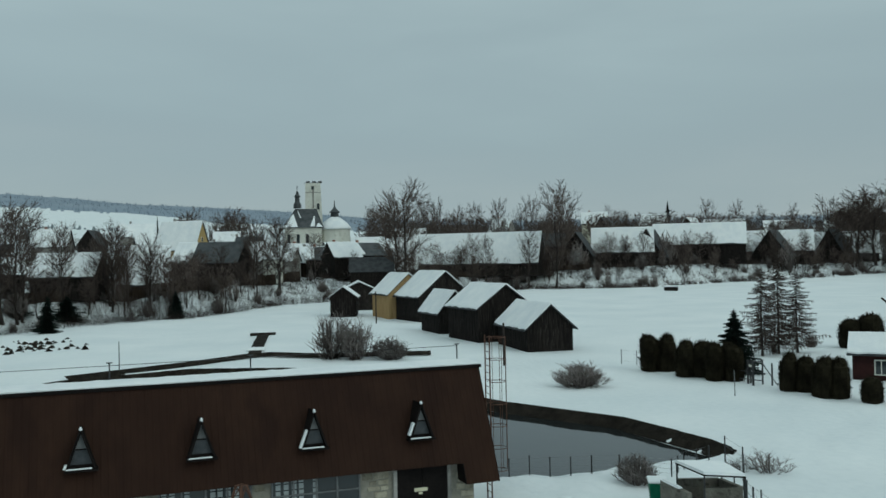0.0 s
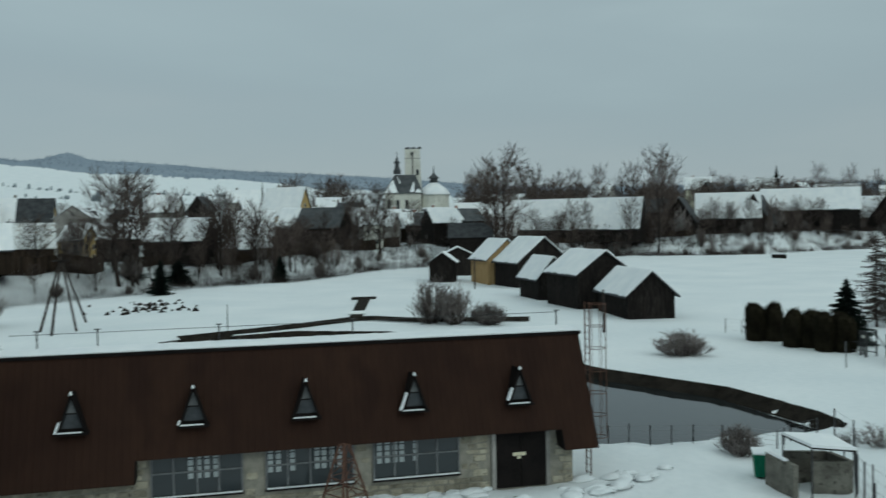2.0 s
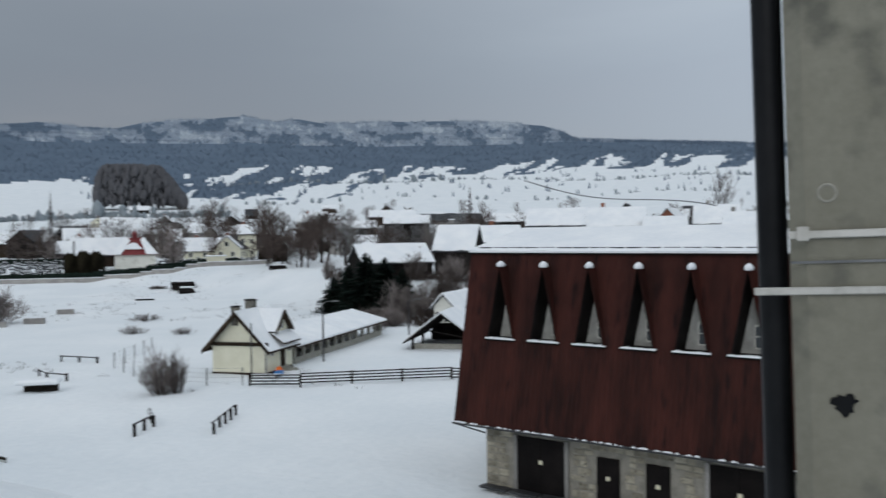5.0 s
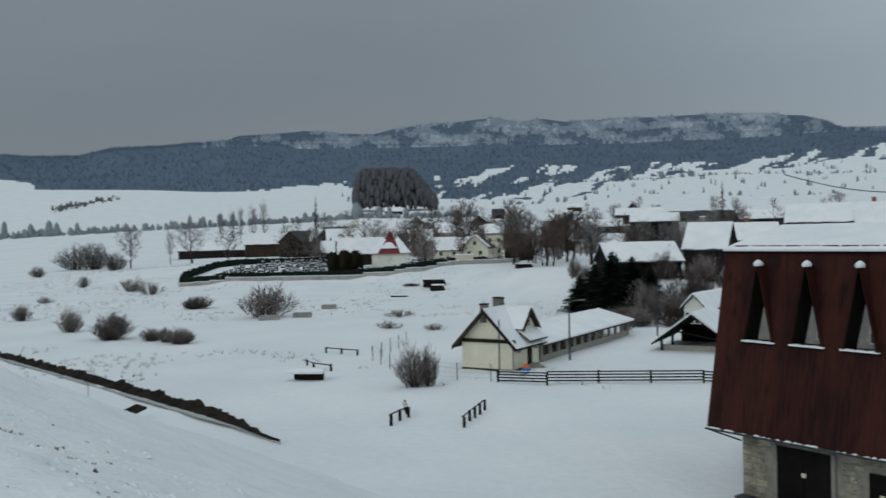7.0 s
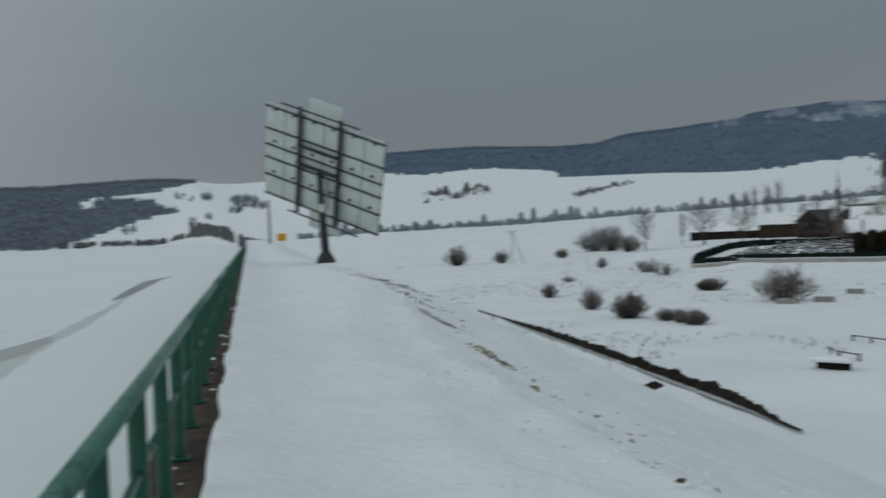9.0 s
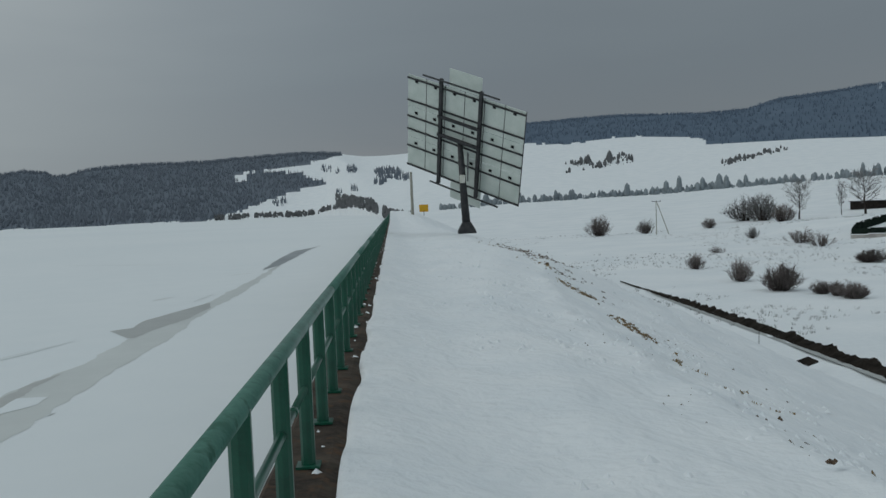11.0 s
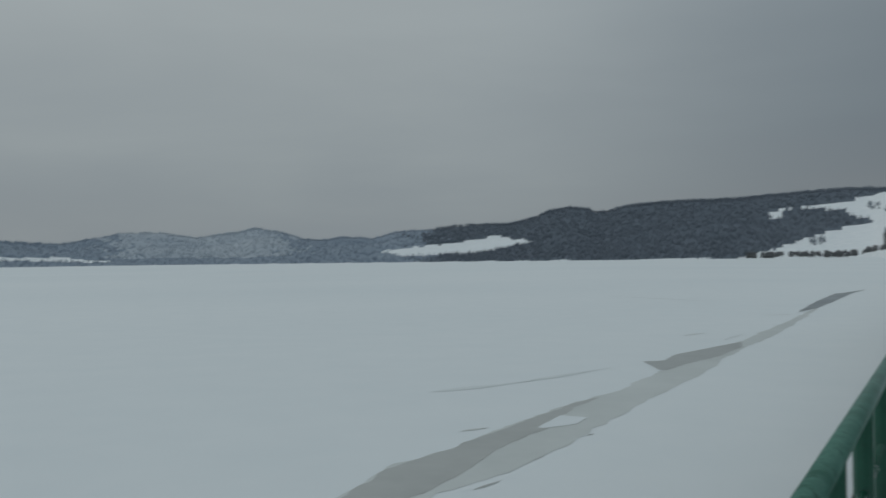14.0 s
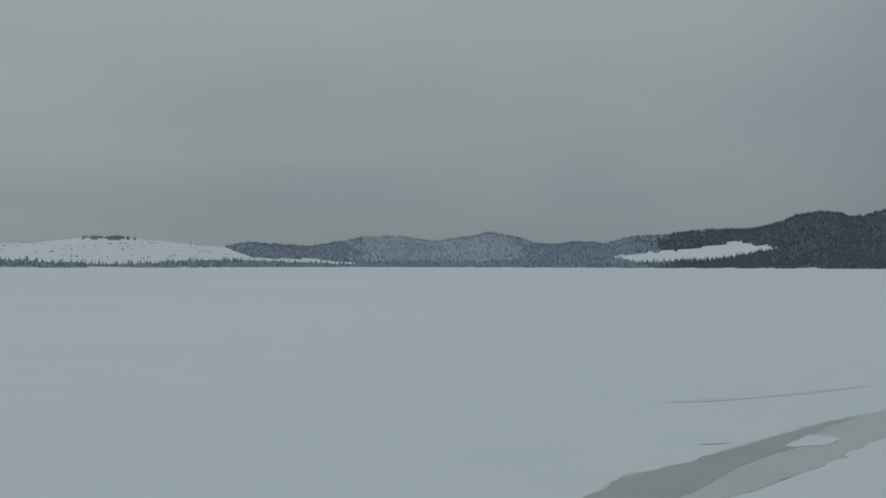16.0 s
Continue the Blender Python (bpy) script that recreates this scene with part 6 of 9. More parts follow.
def church():
    """Nave with a ridge turret, a broad white tower and a domed chapel."""
    R = 330.0
    az = radians(-23.3)
    b = thing("church", pose(R * math.cos(az), R * math.sin(az), land(R * math.cos(az), R * math.sin(az)) - 0.5, 0, 0, -23.3 - 90), "white village church with a slate roof and a tall tower", "church")
    z0 = land(R * math.cos(az), R * math.sin(az)) - 0.5
    g = lambda el, d=0: EYE_Z + (R + d) * math.tan(radians(el)) - z0
    mpd = R * math.tan(radians(1))
    # x to the right as seen from the dam, y away from it
    X = lambda a: -(a + 23.3) * mpd
    s = Shape()
    wa, wb2 = X(-21.9), X(-24.2)
    s.box(wa, wb2, 0, 14, 0, g(2.05))
    part("nave_wall", s, wall_white, b, "white nave wall")
    s = Shape()
    ap = g(3.25)
    ra, rb = X(-22.55), X(-23.9)
    base = [(wa - 0.6, -0.6, g(2.0)), (wb2 + 0.8, -0.6, g(2.0)), (wb2 + 0.8, 14.6, g(2.0)), (wa - 0.6, 14.6, g(2.0))]
    s.face([base[0], base[1], (rb, 7, ap), (ra, 7, ap)])
    s.face([base[1], base[2], (rb, 7, ap)])
    s.face([base[2], base[3], (ra, 7, ap), (rb, 7, ap)])
    s.face([base[3], base[0], (ra, 7, ap)])
    part("nave_roof", s, roof_slate, b, "dark slate roof with patches of snow")
    for x0, x1, t0, t1 in ((wa - 0.4, wa + 4.8, 0.02, 0.7), (wb2 - 4.2, wb2 - 2.4, 0.05, 0.6), (wb2 - 6.5, wb2 - 5.8, 0.5, 0.9), (wb2 - 2.2, wb2 + 0.4, 0.02, 0.22)):
        s = Shape()
        f = lambda x, t: (x + ((ra if x < 0 else rb) - x) * t * 0.8, -0.6 + 7.6 * t - 0.12, g(2.0) + (ap - g(2.0)) * t + 0.12)
        s.face([f(x0, t0), f(x1, t0), f((x0 + x1) / 2 + 0.3, t1), f((x0 + x1) / 2 - 0.3, t1)])
        part("roof_snow", s, snow_roof, b)
    s = Shape()
    tx = X(-22.7)
    prof = [(0.95, g(3.3)), (0.85, g(3.55)), (0.55, g(3.7)), (0.5, g(3.95)), (0.75, g(4.05)), (0.3, g(4.2)), (0.35, g(4.28)), (0.08, g(4.4)), (0.05, g(4.62))]
    s.loft([[(tx + q * 1.6 * math.cos(a), 7 + q * 1.6 * math.sin(a), zz) for a in np.linspace(0, 6.283, 9)[:-1]] for q, zz in prof])
    t = part("ridge_turret", s, roof_slate, b, "slender dark onion turret")
    s = Shape()
    s.box(tx - 0.35, tx + 0.35, 6.95, 7.05, g(4.62), g(4.65))
    s.box(tx - 0.06, tx + 0.06, 6.95, 7.05, g(4.5), g(4.75))
    part("cross", s, dark_metal, t)
    # tower
    s = Shape()
    cx, hw = X(-23.72), 0.515 * mpd
    s.loft([[(cx - hw * k, 18 - hw * k + hw, zz), (cx + hw * k * kx, 18 - hw * k + hw, zz), (cx + hw * k * kx, 18 + hw * k + hw, zz), (cx - hw * k, 18 + hw * k + hw, zz)] for k, kx, zz in ((1.12, 1.12, 0), (1.06, 1.1, g(2.2)), (1.0, 1.0, g(4.4)), (0.98, 0.98, g(5.05)))])
    t = part("tower", s, wall_white, b, "tall white rendered tower")
    s = Shape()
    s.box(cx - hw * 1.0, cx + hw * 1.0, 17.9, 18.02, g(4.42), g(4.46))
    part("tower_band", s, wall_grey, t)
    s = Shape()
    for k in range(9):
        a0 = cx - hw + k * hw / 4 - 0.35
        s.box(a0, a0 + 0.75, 18 + 0.3 * (k % 2), 19.2, g(5.05), g(5.08 + 0.14 * math.sin(2.1 * k) ** 2), bev=0.15)
    part("tower_crown", s, roof_slate, t, "ragged dark parapet of the tower")
    s = Shape()
    s.box(cx - 0.28, cx + 0.28, 17.85, 18.1, g(3.4), g(4.8))
    part("lightning_strip", s, wall_grey, t)
    for dx, e0, e1 in ((-0.05, 4.62, 4.85), (0.62, 3.3, 3.7)):
        s = Shape()
        s.box(cx + dx * hw - 0.5, cx + dx * hw + 0.5, 17.82, 18.2, g(e0), g(e1))
        part("belfry_window", s, glass, t)
    # domed chapel
    cx, r0 = X(-25.05), 1.02 * mpd
    s = Shape()
    ang = np.linspace(0, 6.283, 17)[:-1]
    s.loft([[(cx + r0 * q * math.cos(a), 6 + r0 * q * math.sin(a), zz) for a in ang] for q, zz in ((0.95, 0), (0.95, g(1.95)))])
    part("chapel_wall", s, wall_white, b, "round white chapel wall")
    s = Shape()
    s.loft([[(cx + r0 * q * math.cos(a), 6 + r0 * q * math.sin(a), zz) for a in ang] for q, zz in ((1.05, g(1.9)), (1.02, g(2.0)), (0.75, g(2.35)), (0.4, g(2.6)), (0.22, g(2.72)))])
    part("chapel_snow", s, snow_roof, b, "snow-covered chapel dome", True)
    s = Shape()
    s.loft([[(cx + r0 * q * math.cos(a), 6 + r0 * q * math.sin(a), zz) for a in ang] for q, zz in ((0.26, g(2.7)), (0.24, g(2.95)), (0.36, g(3.0)), (0.14, g(3.2)), (0.05, g(3.35)), (0.02, g(3.75)))])
    part("chapel_lantern", s, roof_slate, b, "dark chapel lantern")
    for dx in (-0.75, -0.2, 0.35):
        s = Shape()
        s.box(wa + (dx + 0.9) * 6, wa + (dx + 0.9) * 6 + 1.1, -0.06, 0.1, g(0.9), g(1.6))
        part("nave_window", s, glass, b)


church()

# near barns by the pond track
house(85.3, -65.3, -17, 10.5, 5.4, 2.9, 5.3, "wood", "snow", 0)
house(98.5, -68.0, -10, 10.0, 7.4, 4.5, 7.2, "wood", "snow", 0)
house(112.0, -69.6, -12, 8.0, 4.6, 3.3, 6.0, "wood", "snow", 0)
house(136.0, -82.0, -8, 11.0, 9.5, 4.4, 8.4, "wood", "snow", 0)
house(147.0, -81.5, -8, 9.0, 7.5, 4.6, 8.0, "new", "snow", 0)
house(156.0, -74.5, -30, 6.0, 4.8, 3.9, 5.6, "wood", "snow", 0)
house(173.0, -86.0, -25, 8.0, 6.0, 4.6, 6.0, "wood", "snow", 0)
# village along the bank
house(161, 5, -88, 10.0, 8.0, 8.3, 12.1, "brown", "snow", 0)
house(183, -3, -91, 8.5, 8.0, 8.3, 12.4, "brown", "grey", 0)
house(207, -13, -119, 5.0, 8.0, 9.0, 11.9, "yellow", "snow", 0)
house(212, -19, -95, 13.4, 8.0, 9.2, 12.4, "wood", "snow", 0)
house(263, -4, -101, 13.6, 9.0, 13.1, 19.6, "ochre", "half", 1)
house(258, -16, -13, 12.0, 9.2, 14.2, 17.4, "grey", "snow", 0)
house(273, 21, -86, 12.7, 9.0, 15.6, 19.1, "grey", "snow", 1)
house(208, 18, -85, 7.3, 8.0, 12.5, 15.6, "wood", "snow", 0)
house(261, 6, -89, 7.2, 8.0, 13.1, 18.2, "grey", "snow", 1)
house(193, -32, -121, 12.3, 9.0, 8.7, 13.0, "wood", "snow", 0)
house(208, -49, -103, 12.7, 10.0, 6.6, 14.6, "brown", "snow", 0)
house(273, -77, -136, 13.1, 9.0, 15.0, 23.0, "ochre", "snow", 1)
house(219, -69, -133, 16.8, 9.0, 11.0, 15.6, "wood", "slate", 0)
house(233, -87, -110, 5.0, 7.0, 11.1, 15.8, "grey", "snow", 0)
house(225, -87, -111, 5.0, 6.0, 11.4, 14.1, "white", "snow", 0)
house(319, -106, -108, 9.0, 8.0, 18.1, 21.4, "wood", "snow", 0)
house(295, -44, -113, 10.0, 9.0, 16.4, 21.4, "grey", "snow", 1)
house(291, -55, -26, 12.0, 6.1, 16.9, 21.0, "wood", "dark", 0)
house(316, -74, -103, 11.4, 9.0, 19.8, 24.0, "grey", "snow", 1)
house(303, -73, -94, 5.6, 8.0, 15.4, 19.6, "wood", "snow", 0)
house(263, -114, -98, 8.8, 8.0, 10.3, 14.8, "brown", "snow", 1)
house(238, -113, -90, 8.4, 9.0, 11.6, 15.7, "wood", "snow", 0)
house(221, -114, -117, 11.5, 8.0, 7.7, 11.2, "wood", "dark", 0)
house(272, -139, -117, 10.7, 9.0, 11.3, 17.9, "brown", "snow", 0)
house(324, -183, -120, 16.8, 9.0, 17.9, 22.7, "grey", "snow", 1)
house(241, -136, -119, 6.8, 9.0, 7.8, 17.1, "grey", "snow", 0)
house(253, -170, -142, 45.0, 11.0, 9.0, 18.6, "wood", "snow", 0)
house(332, -237, -161, 8.0, 10.0, 21.2, 27.7, "grey", "snow", 1)
house(265, -211, -129, 11.8, 9.0, 14.4, 18.9, "wood", "dark", 0)
house(245, -208, -50, 12.0, 11.0, 10.8, 18.7, "wood", "dark", 0)
house(241, -225, -133, 21.2, 10.0, 11.8, 20.1, "wood", "snow", 0)
house(237, -235, -60, 12.0, 11.5, 10.2, 19.4, "wood", "dark", 0)
house(239, -262, -138, 33.1, 11.0, 14.3, 21.7, "wood", "snow", 0)
house(232, -296, -67, 12.0, 14.0, 9.3, 18.9, "wood", "dark", 0)
house(239, -306, -142, 28.0, 11.0, 11.1, 18.9, "wood", "snow", 0)
house(230, -331, -75, 12.0, 12.8, 8.8, 19.3, "wood", "dark", 0)
house(234, -344, -146, 25.6, 11.0, 9.6, 18.2, "wood", "snow", 0)
house(334, -294, -131, 12.2, 10.0, 25.5, 31.1, "cream", "snow", 1)
house(317, -285, -57, 12.0, 6.5, 23.0, 27.8, "wood", "dark", 0)
house(316, -316, -155, 11.9, 10.0, 22.9, 29.6, "grey", "snow", 1)
house(316, -341, -67, 12.0, 9.5, 22.2, 27.9, "brown", "snow", 1)
house(317, -366, -139, 19.4, 10.0, 21.4, 27.3, "grey", "snow", 1)
house(307, -398, -132, 18.0, 10.0, 20.5, 26.5, "grey", "snow", 0)
house(329, -237, -156, 6.5, 9.0, 21.7, 26.9, "grey", "snow", 0)
house(297, -433, -156, 15.1, 10.0, 20.1, 26.9, "grey", "snow", 0)
# village behind the workshop hall and the cemetery
house(112, 76, -41, 10.3, 9.0, 6.6, 9.0, "wood", "snow", 0)
house(124, 71, -70, 5.9, 10.0, 8.1, 11.7, "wood", "snow", 1)
house(138, 71, -63, 6.5, 10.0, 9.1, 11.6, "grey", "snow", 1)
house(193, 180, -47, 5.0, 8.0, 11.1, 13.5, "cream", "snow", 1)
house(194, 194, 15, 5.0, 10.0, 8.8, 13.0, "grey", "snow", 0)
house(93, 53, 10, 12.0, 2.3, 2.7, 3.8, "white", "snow", 0)
house(175, 308, -30, 26.7, 8.0, 7.0, 9.8, "wood", "snow", 0)
house(186, 290, -33, 15.3, 9.0, 9.0, 12.6, "brown", "snow", 0)
house(189, 275, 35, 12.0, 8.1, 9.8, 13.3, "wood", "dark", 0)
house(199, 274, -96, 5.0, 9.0, 9.6, 13.8, "wood", "snow", 0)
house(200, 256, -38, 17.5, 10.0, 7.4, 13.6, "brown", "snow", 0)
house(249, 306, -39, 8.6, 9.0, 14.0, 18.5, "wood", "snow", 0)
house(242, 286, -40, 7.7, 10.0, 10.0, 17.9, "grey", "snow", 0)
house(205, 225, -42, 7.6, 9.0, 8.9, 12.7, "grey", "snow", 0)
house(265, 279, -74, 5.0, 9.0, 10.6, 14.2, "grey", "snow", 1)
house(155, 68, -67, 10.1, 9.0, 11.8, 14.7, "wood", "snow", 0)
house(159, 58, -70, 10.7, 9.0, 11.5, 14.7, "grey", "snow", 1)
house(185, 55, 7, 12.0, 3.4, 12.9, 14.8, "brick", "snow", 0)
house(157, 48, -73, 7.0, 8.0, 11.1, 12.8, "wood", "snow", 0)
house(165, 41, -76, 7.4, 9.0, 11.7, 14.8, "cream", "snow", 1)
house(156, 35, -77, 5.0, 9.0, 11.0, 13.3, "grey", "snow", 1)
house(255, 166, -57, 15.1, 9.0, 13.8, 16.3, "wood", "snow", 0)
house(237, 174, -54, 12.6, 9.0, 12.4, 14.6, "wood", "snow", 0)
house(247, 141, -60, 14.2, 9.0, 14.1, 16.3, "grey", "dark", 0)
house(254, 129, -53, 12.9, 9.0, 13.7, 16.2, "wood", "snow", 0)
house(319, 215, -56, 19.0, 9.0, 17.4, 20.1, "brown", "snow", 0)
house(283, 230, -81, 7.4, 9.0, 15.5, 18.7, "grey", "snow", 1)
house(231, 242, -24, 5.7, 9.0, 11.8, 15.2, "grey", "snow", 0)
# trees of the village
plant("bare", 167.7, -17.1, 23.1, 11.98)
plant("bare", 172.0, -20.6, 22.0, 9.19)
plant("bare", 183.3, -28.6, 18.6, 4.99)
plant("bare", 185.9, -38.1, 18.7, 7.71)
plant("bare", 184.8, -40.4, 16.7, 5.27)
plant("bare", 193.8, -47.2, 14.9, 5.36)
plant("bare", 211.9, -77.0, 21.5, 7.21)
plant("bare", 214.7, -84.5, 22.9, 8.64)
plant("frost", 213.5, 8.6, 22.0, 5.64)
plant("larch", 227.8, 4.7, 23.6, 3.11)
plant("frost", 162.9, 14.2, 14.9, 4.41)
plant("bare", 209.0, -118.3, 33.8, 16.30)
plant("bare", 218.9, -120.6, 31.2, 13.31)
plant("bare", 235.5, -156.7, 19.3, 7.26)
plant("bare", 233.2, -160.2, 18.7, 6.99)
plant("bare", 227.2, -183.3, 35.2, 12.5)
plant("bare", 241.3, -197.0, 37.3, 13.0)
plant("bare", 231.9, -176.1, 20.4, 7.20)
plant("bare", 324.2, -108.6, 31.3, 7.13)
plant("bare", 329.0, -114.0, 31.3, 7.03)
plant("bare", 364.9, -106.0, 33.9, 4.26)
plant("bare", 338.4, -175.5, 35.4, 7.88)
plant("bare", 315.9, -193.0, 36.5, 9.76)
plant("bare", 325.1, -209.5, 34.7, 8.46)
plant("bare", 335.1, -225.8, 36.5, 9.38)
plant("bare", 304.2, -215.5, 36.1, 9.32)
plant("bare", 322.2, -190.3, 38.3, 9.13)
plant("spruce", 319.8, -81.6, 27.8, 1.96)
plant("bare", 275.6, -211.1, 34.8, 9.08)
plant("bare", 294.3, -219.6, 32.9, 6.80)
plant("bare", 242.2, -199.9, 19.5, 5.32)
plant("bare", 233.7, -212.2, 19.3, 5.31)
plant("bare", 230.1, -216.0, 18.2, 4.19)
plant("bare", 226.0, -220.1, 19.6, 4.73)
plant("bare", 232.6, -249.1, 19.9, 5.02)
plant("bare", 229.7, -257.7, 19.0, 4.71)
plant("bare", 229.1, -267.6, 18.5, 3.94)
plant("bare", 224.7, -286.3, 19.7, 4.48)
plant("bare", 223.8, -303.5, 20.1, 5.54)
plant("bare", 224.9, -321.2, 33.8, 13.44)
plant("bare", 217.5, -328.7, 36.1, 18.11)
plant("bare", 214.8, -336.0, 37.5, 19.08)
plant("bare", 211.3, -342.0, 39.0, 20.14)
plant("bare", 331.2, -369.8, 40.8, 8.87)
plant("bare", 325.1, -384.8, 39.8, 8.44)
plant("spruce", 345.0, -354.9, 39.3, 6.03)
plant("bare", 357.3, -323.9, 38.6, 4.81)
plant("bare", 322.3, -401.6, 37.8, 7.40)
plant("bare", 313.3, -415.8, 37.5, 7.40)
plant("bare", 191.8, 190.1, 22.2, 8.55)
plant("bare", 170.6, 154.2, 19.8, 7.84)
plant("bare", 174.0, 153.5, 18.8, 5.84)
plant("bare", 171.2, 138.2, 16.7, 5.45)
plant("larch", 166.1, 92.3, 20.0, 3.04)
plant("larch", 193.0, 267.7, 26.1, 3.63)
plant("frost", 141.9, 264.3, 18.4, 11.24)
plant("frost", 125.2, 272.6, 16.6, 8.45)
plant("frost", 140.6, 276.3, 14.6, 3.52)
plant("frost", 217.5, 359.3, 26.5, 3.67)
plant("frost", 224.6, 360.8, 27.6, 4.80)
plant("frost", 231.3, 362.5, 29.3, 4.76)
plant("frost", 216.7, 365.6, 25.2, 3.65)
plant("frost", 214.7, 372.5, 24.4, 3.22)
plant("bare", 156.6, 139.9, 17.9, 6.10)
plant("bare", 170.4, 139.1, 16.2, 4.72)
plant("bare", 211.3, 213.0, 22.8, 6.42)
plant("bare", 212.1, 226.1, 22.2, 5.42)
plant("frost", 187.0, 208.4, 18.6, 4.87)
plant("bare", 184.7, 44.4, 23.6, 4.97)
plant("frost", 199.8, 133.0, 14.4, 4.16)
plant("frost", 198.0, 126.5, 13.5, 3.67)
plant("frost", 204.2, 126.1, 15.1, 4.08)
plant("bare", 98.7, 58.9, 6.0, 2.12)
plant("bare", 97.1, 55.9, 5.1, 1.77)
plant("spruce", 94.2, 71.0, 6.1, 1.68)
plant("spruce", 95.3, 67.8, 8.2, 2.50)
plant("spruce", 98.3, 67.1, 7.0, 2.29)
plant("spruce", 152.9, -21.9, 6.1, 3.55)
plant("spruce", 175.7, -48.1, 5.4, 3.38)
# bushes, hedges and trees on the valley floor
plant("bush", 90.6, -41.6, 5.0, 4.8)
plant("bush", 88.1, -43.2, 4.6, 4.4)
plant("bush_dense", 85.8, -46.4, 2.4, 3.6)
plant("bush_dense", 57.2, -48.6, 1.9, 3.66)
plant("bush_dense", 31.8, -30.3, 1.4, 1.70)
plant("bush_low", 30.3, -35.3, 0.7, 1.31)
plant("bush_low", 29.4, -36.6, 1.1, 2.06)
plant("bush", 62.0, 270.9, 6.4, 6.95)
plant("bush", 77.5, 273.6, 4.6, 4.45)
plant("bush", 96.8, 271.7, 4.2, 4.51)
plant("bush", 45.3, 133.9, 2.4, 2.83)
plant("bush", 43.7, 112.7, 2.6, 3.40)
plant("bush_dense", 42.7, 98.9, 2.8, 4.04)
plant("bush_dense", 45.2, 93.6, 1.3, 1.82)
plant("bush_dense", 45.9, 91.3, 1.4, 1.66)
plant("bush_dense", 45.8, 88.2, 1.6, 2.49)
plant("bush_dense", 72.0, 133.5, 1.8, 3.98)
plant("bush", 67.4, 106.4, 4.9, 6.70)
plant("frostbush", 115.7, 292.0, 9.7, 11.79)
plant("frostbush", 118.8, 284.8, 10.5, 11.58)
plant("bush", 117.8, 268.4, 7.6, 7.33)
plant("bush_low", 87.4, 189.7, 3.2, 6.53)
plant("bush_low", 82.9, 171.6, 2.8, 4.77)
plant("bush_low", 60.6, 166.5, 1.4, 2.77)
plant("frostbush", 86.2, 213.3, 2.8, 3.17)
plant("bush_dense", 120.9, 135.7, 1.1, 2.96)
plant("bush", 42.9, 47.9, 3.2, 2.33)
plant("bush", 43.8, 47.6, 3.0, 1.62)
plant("bush", 81.4, 56.8, 1.5, 1.37)
plant("bush_low", 80.2, 92.7, 0.9, 3.83)
plant("bush_low", 69.8, 74.6, 0.9, 2.56)
plant("bush_low", 68.4, 80.6, 1.0, 2.64)
for kind, a, r, top, w in (("thuja", -44.6, 85, 2.9, 1.85), ("thuja", -45.55, 85, 3.0, 1.85), ("thuja", -46.65, 81.5, 2.8, 1.8), ("thuja", -47.55, 81.5, 2.75, 1.85),
                           ("thuja", -48.45, 79.5, 2.8, 1.8), ("thuja", -49.4, 79.5, 2.75, 1.8), ("thuja", -52.55, 74.5, 2.6, 1.45), ("thuja", -53.4, 74.5, 2.35, 1.8),
                           ("thuja", -54.45, 72, 2.6, 1.8), ("thuja", -55.2, 72, 2.55, 1.75), ("thuja_low", -56.95, 70.3, 1.9, 1.7), ("thuja_low", -56.0, 110, 3.2, 3.2),
                           ("thuja_low", -56.95, 110, 3.8, 3.4), ("spruce", -49.5, 84, 5.8, 4.0), ("larch", -51.1, 98.5, 9.1, 5.6), ("larch", -52.0, 101.3, 10.3, 5.8), ("larch", -53.05, 103.2, 8.3, 5.6)):
    plant(kind, r * math.cos(radians(a)), r * math.sin(radians(a)), top, w)
plant("bush", 63.8, -80.9, 1.3, 1.16)
plant("bush", 64.9, -88.7, 1.5, 1.51)


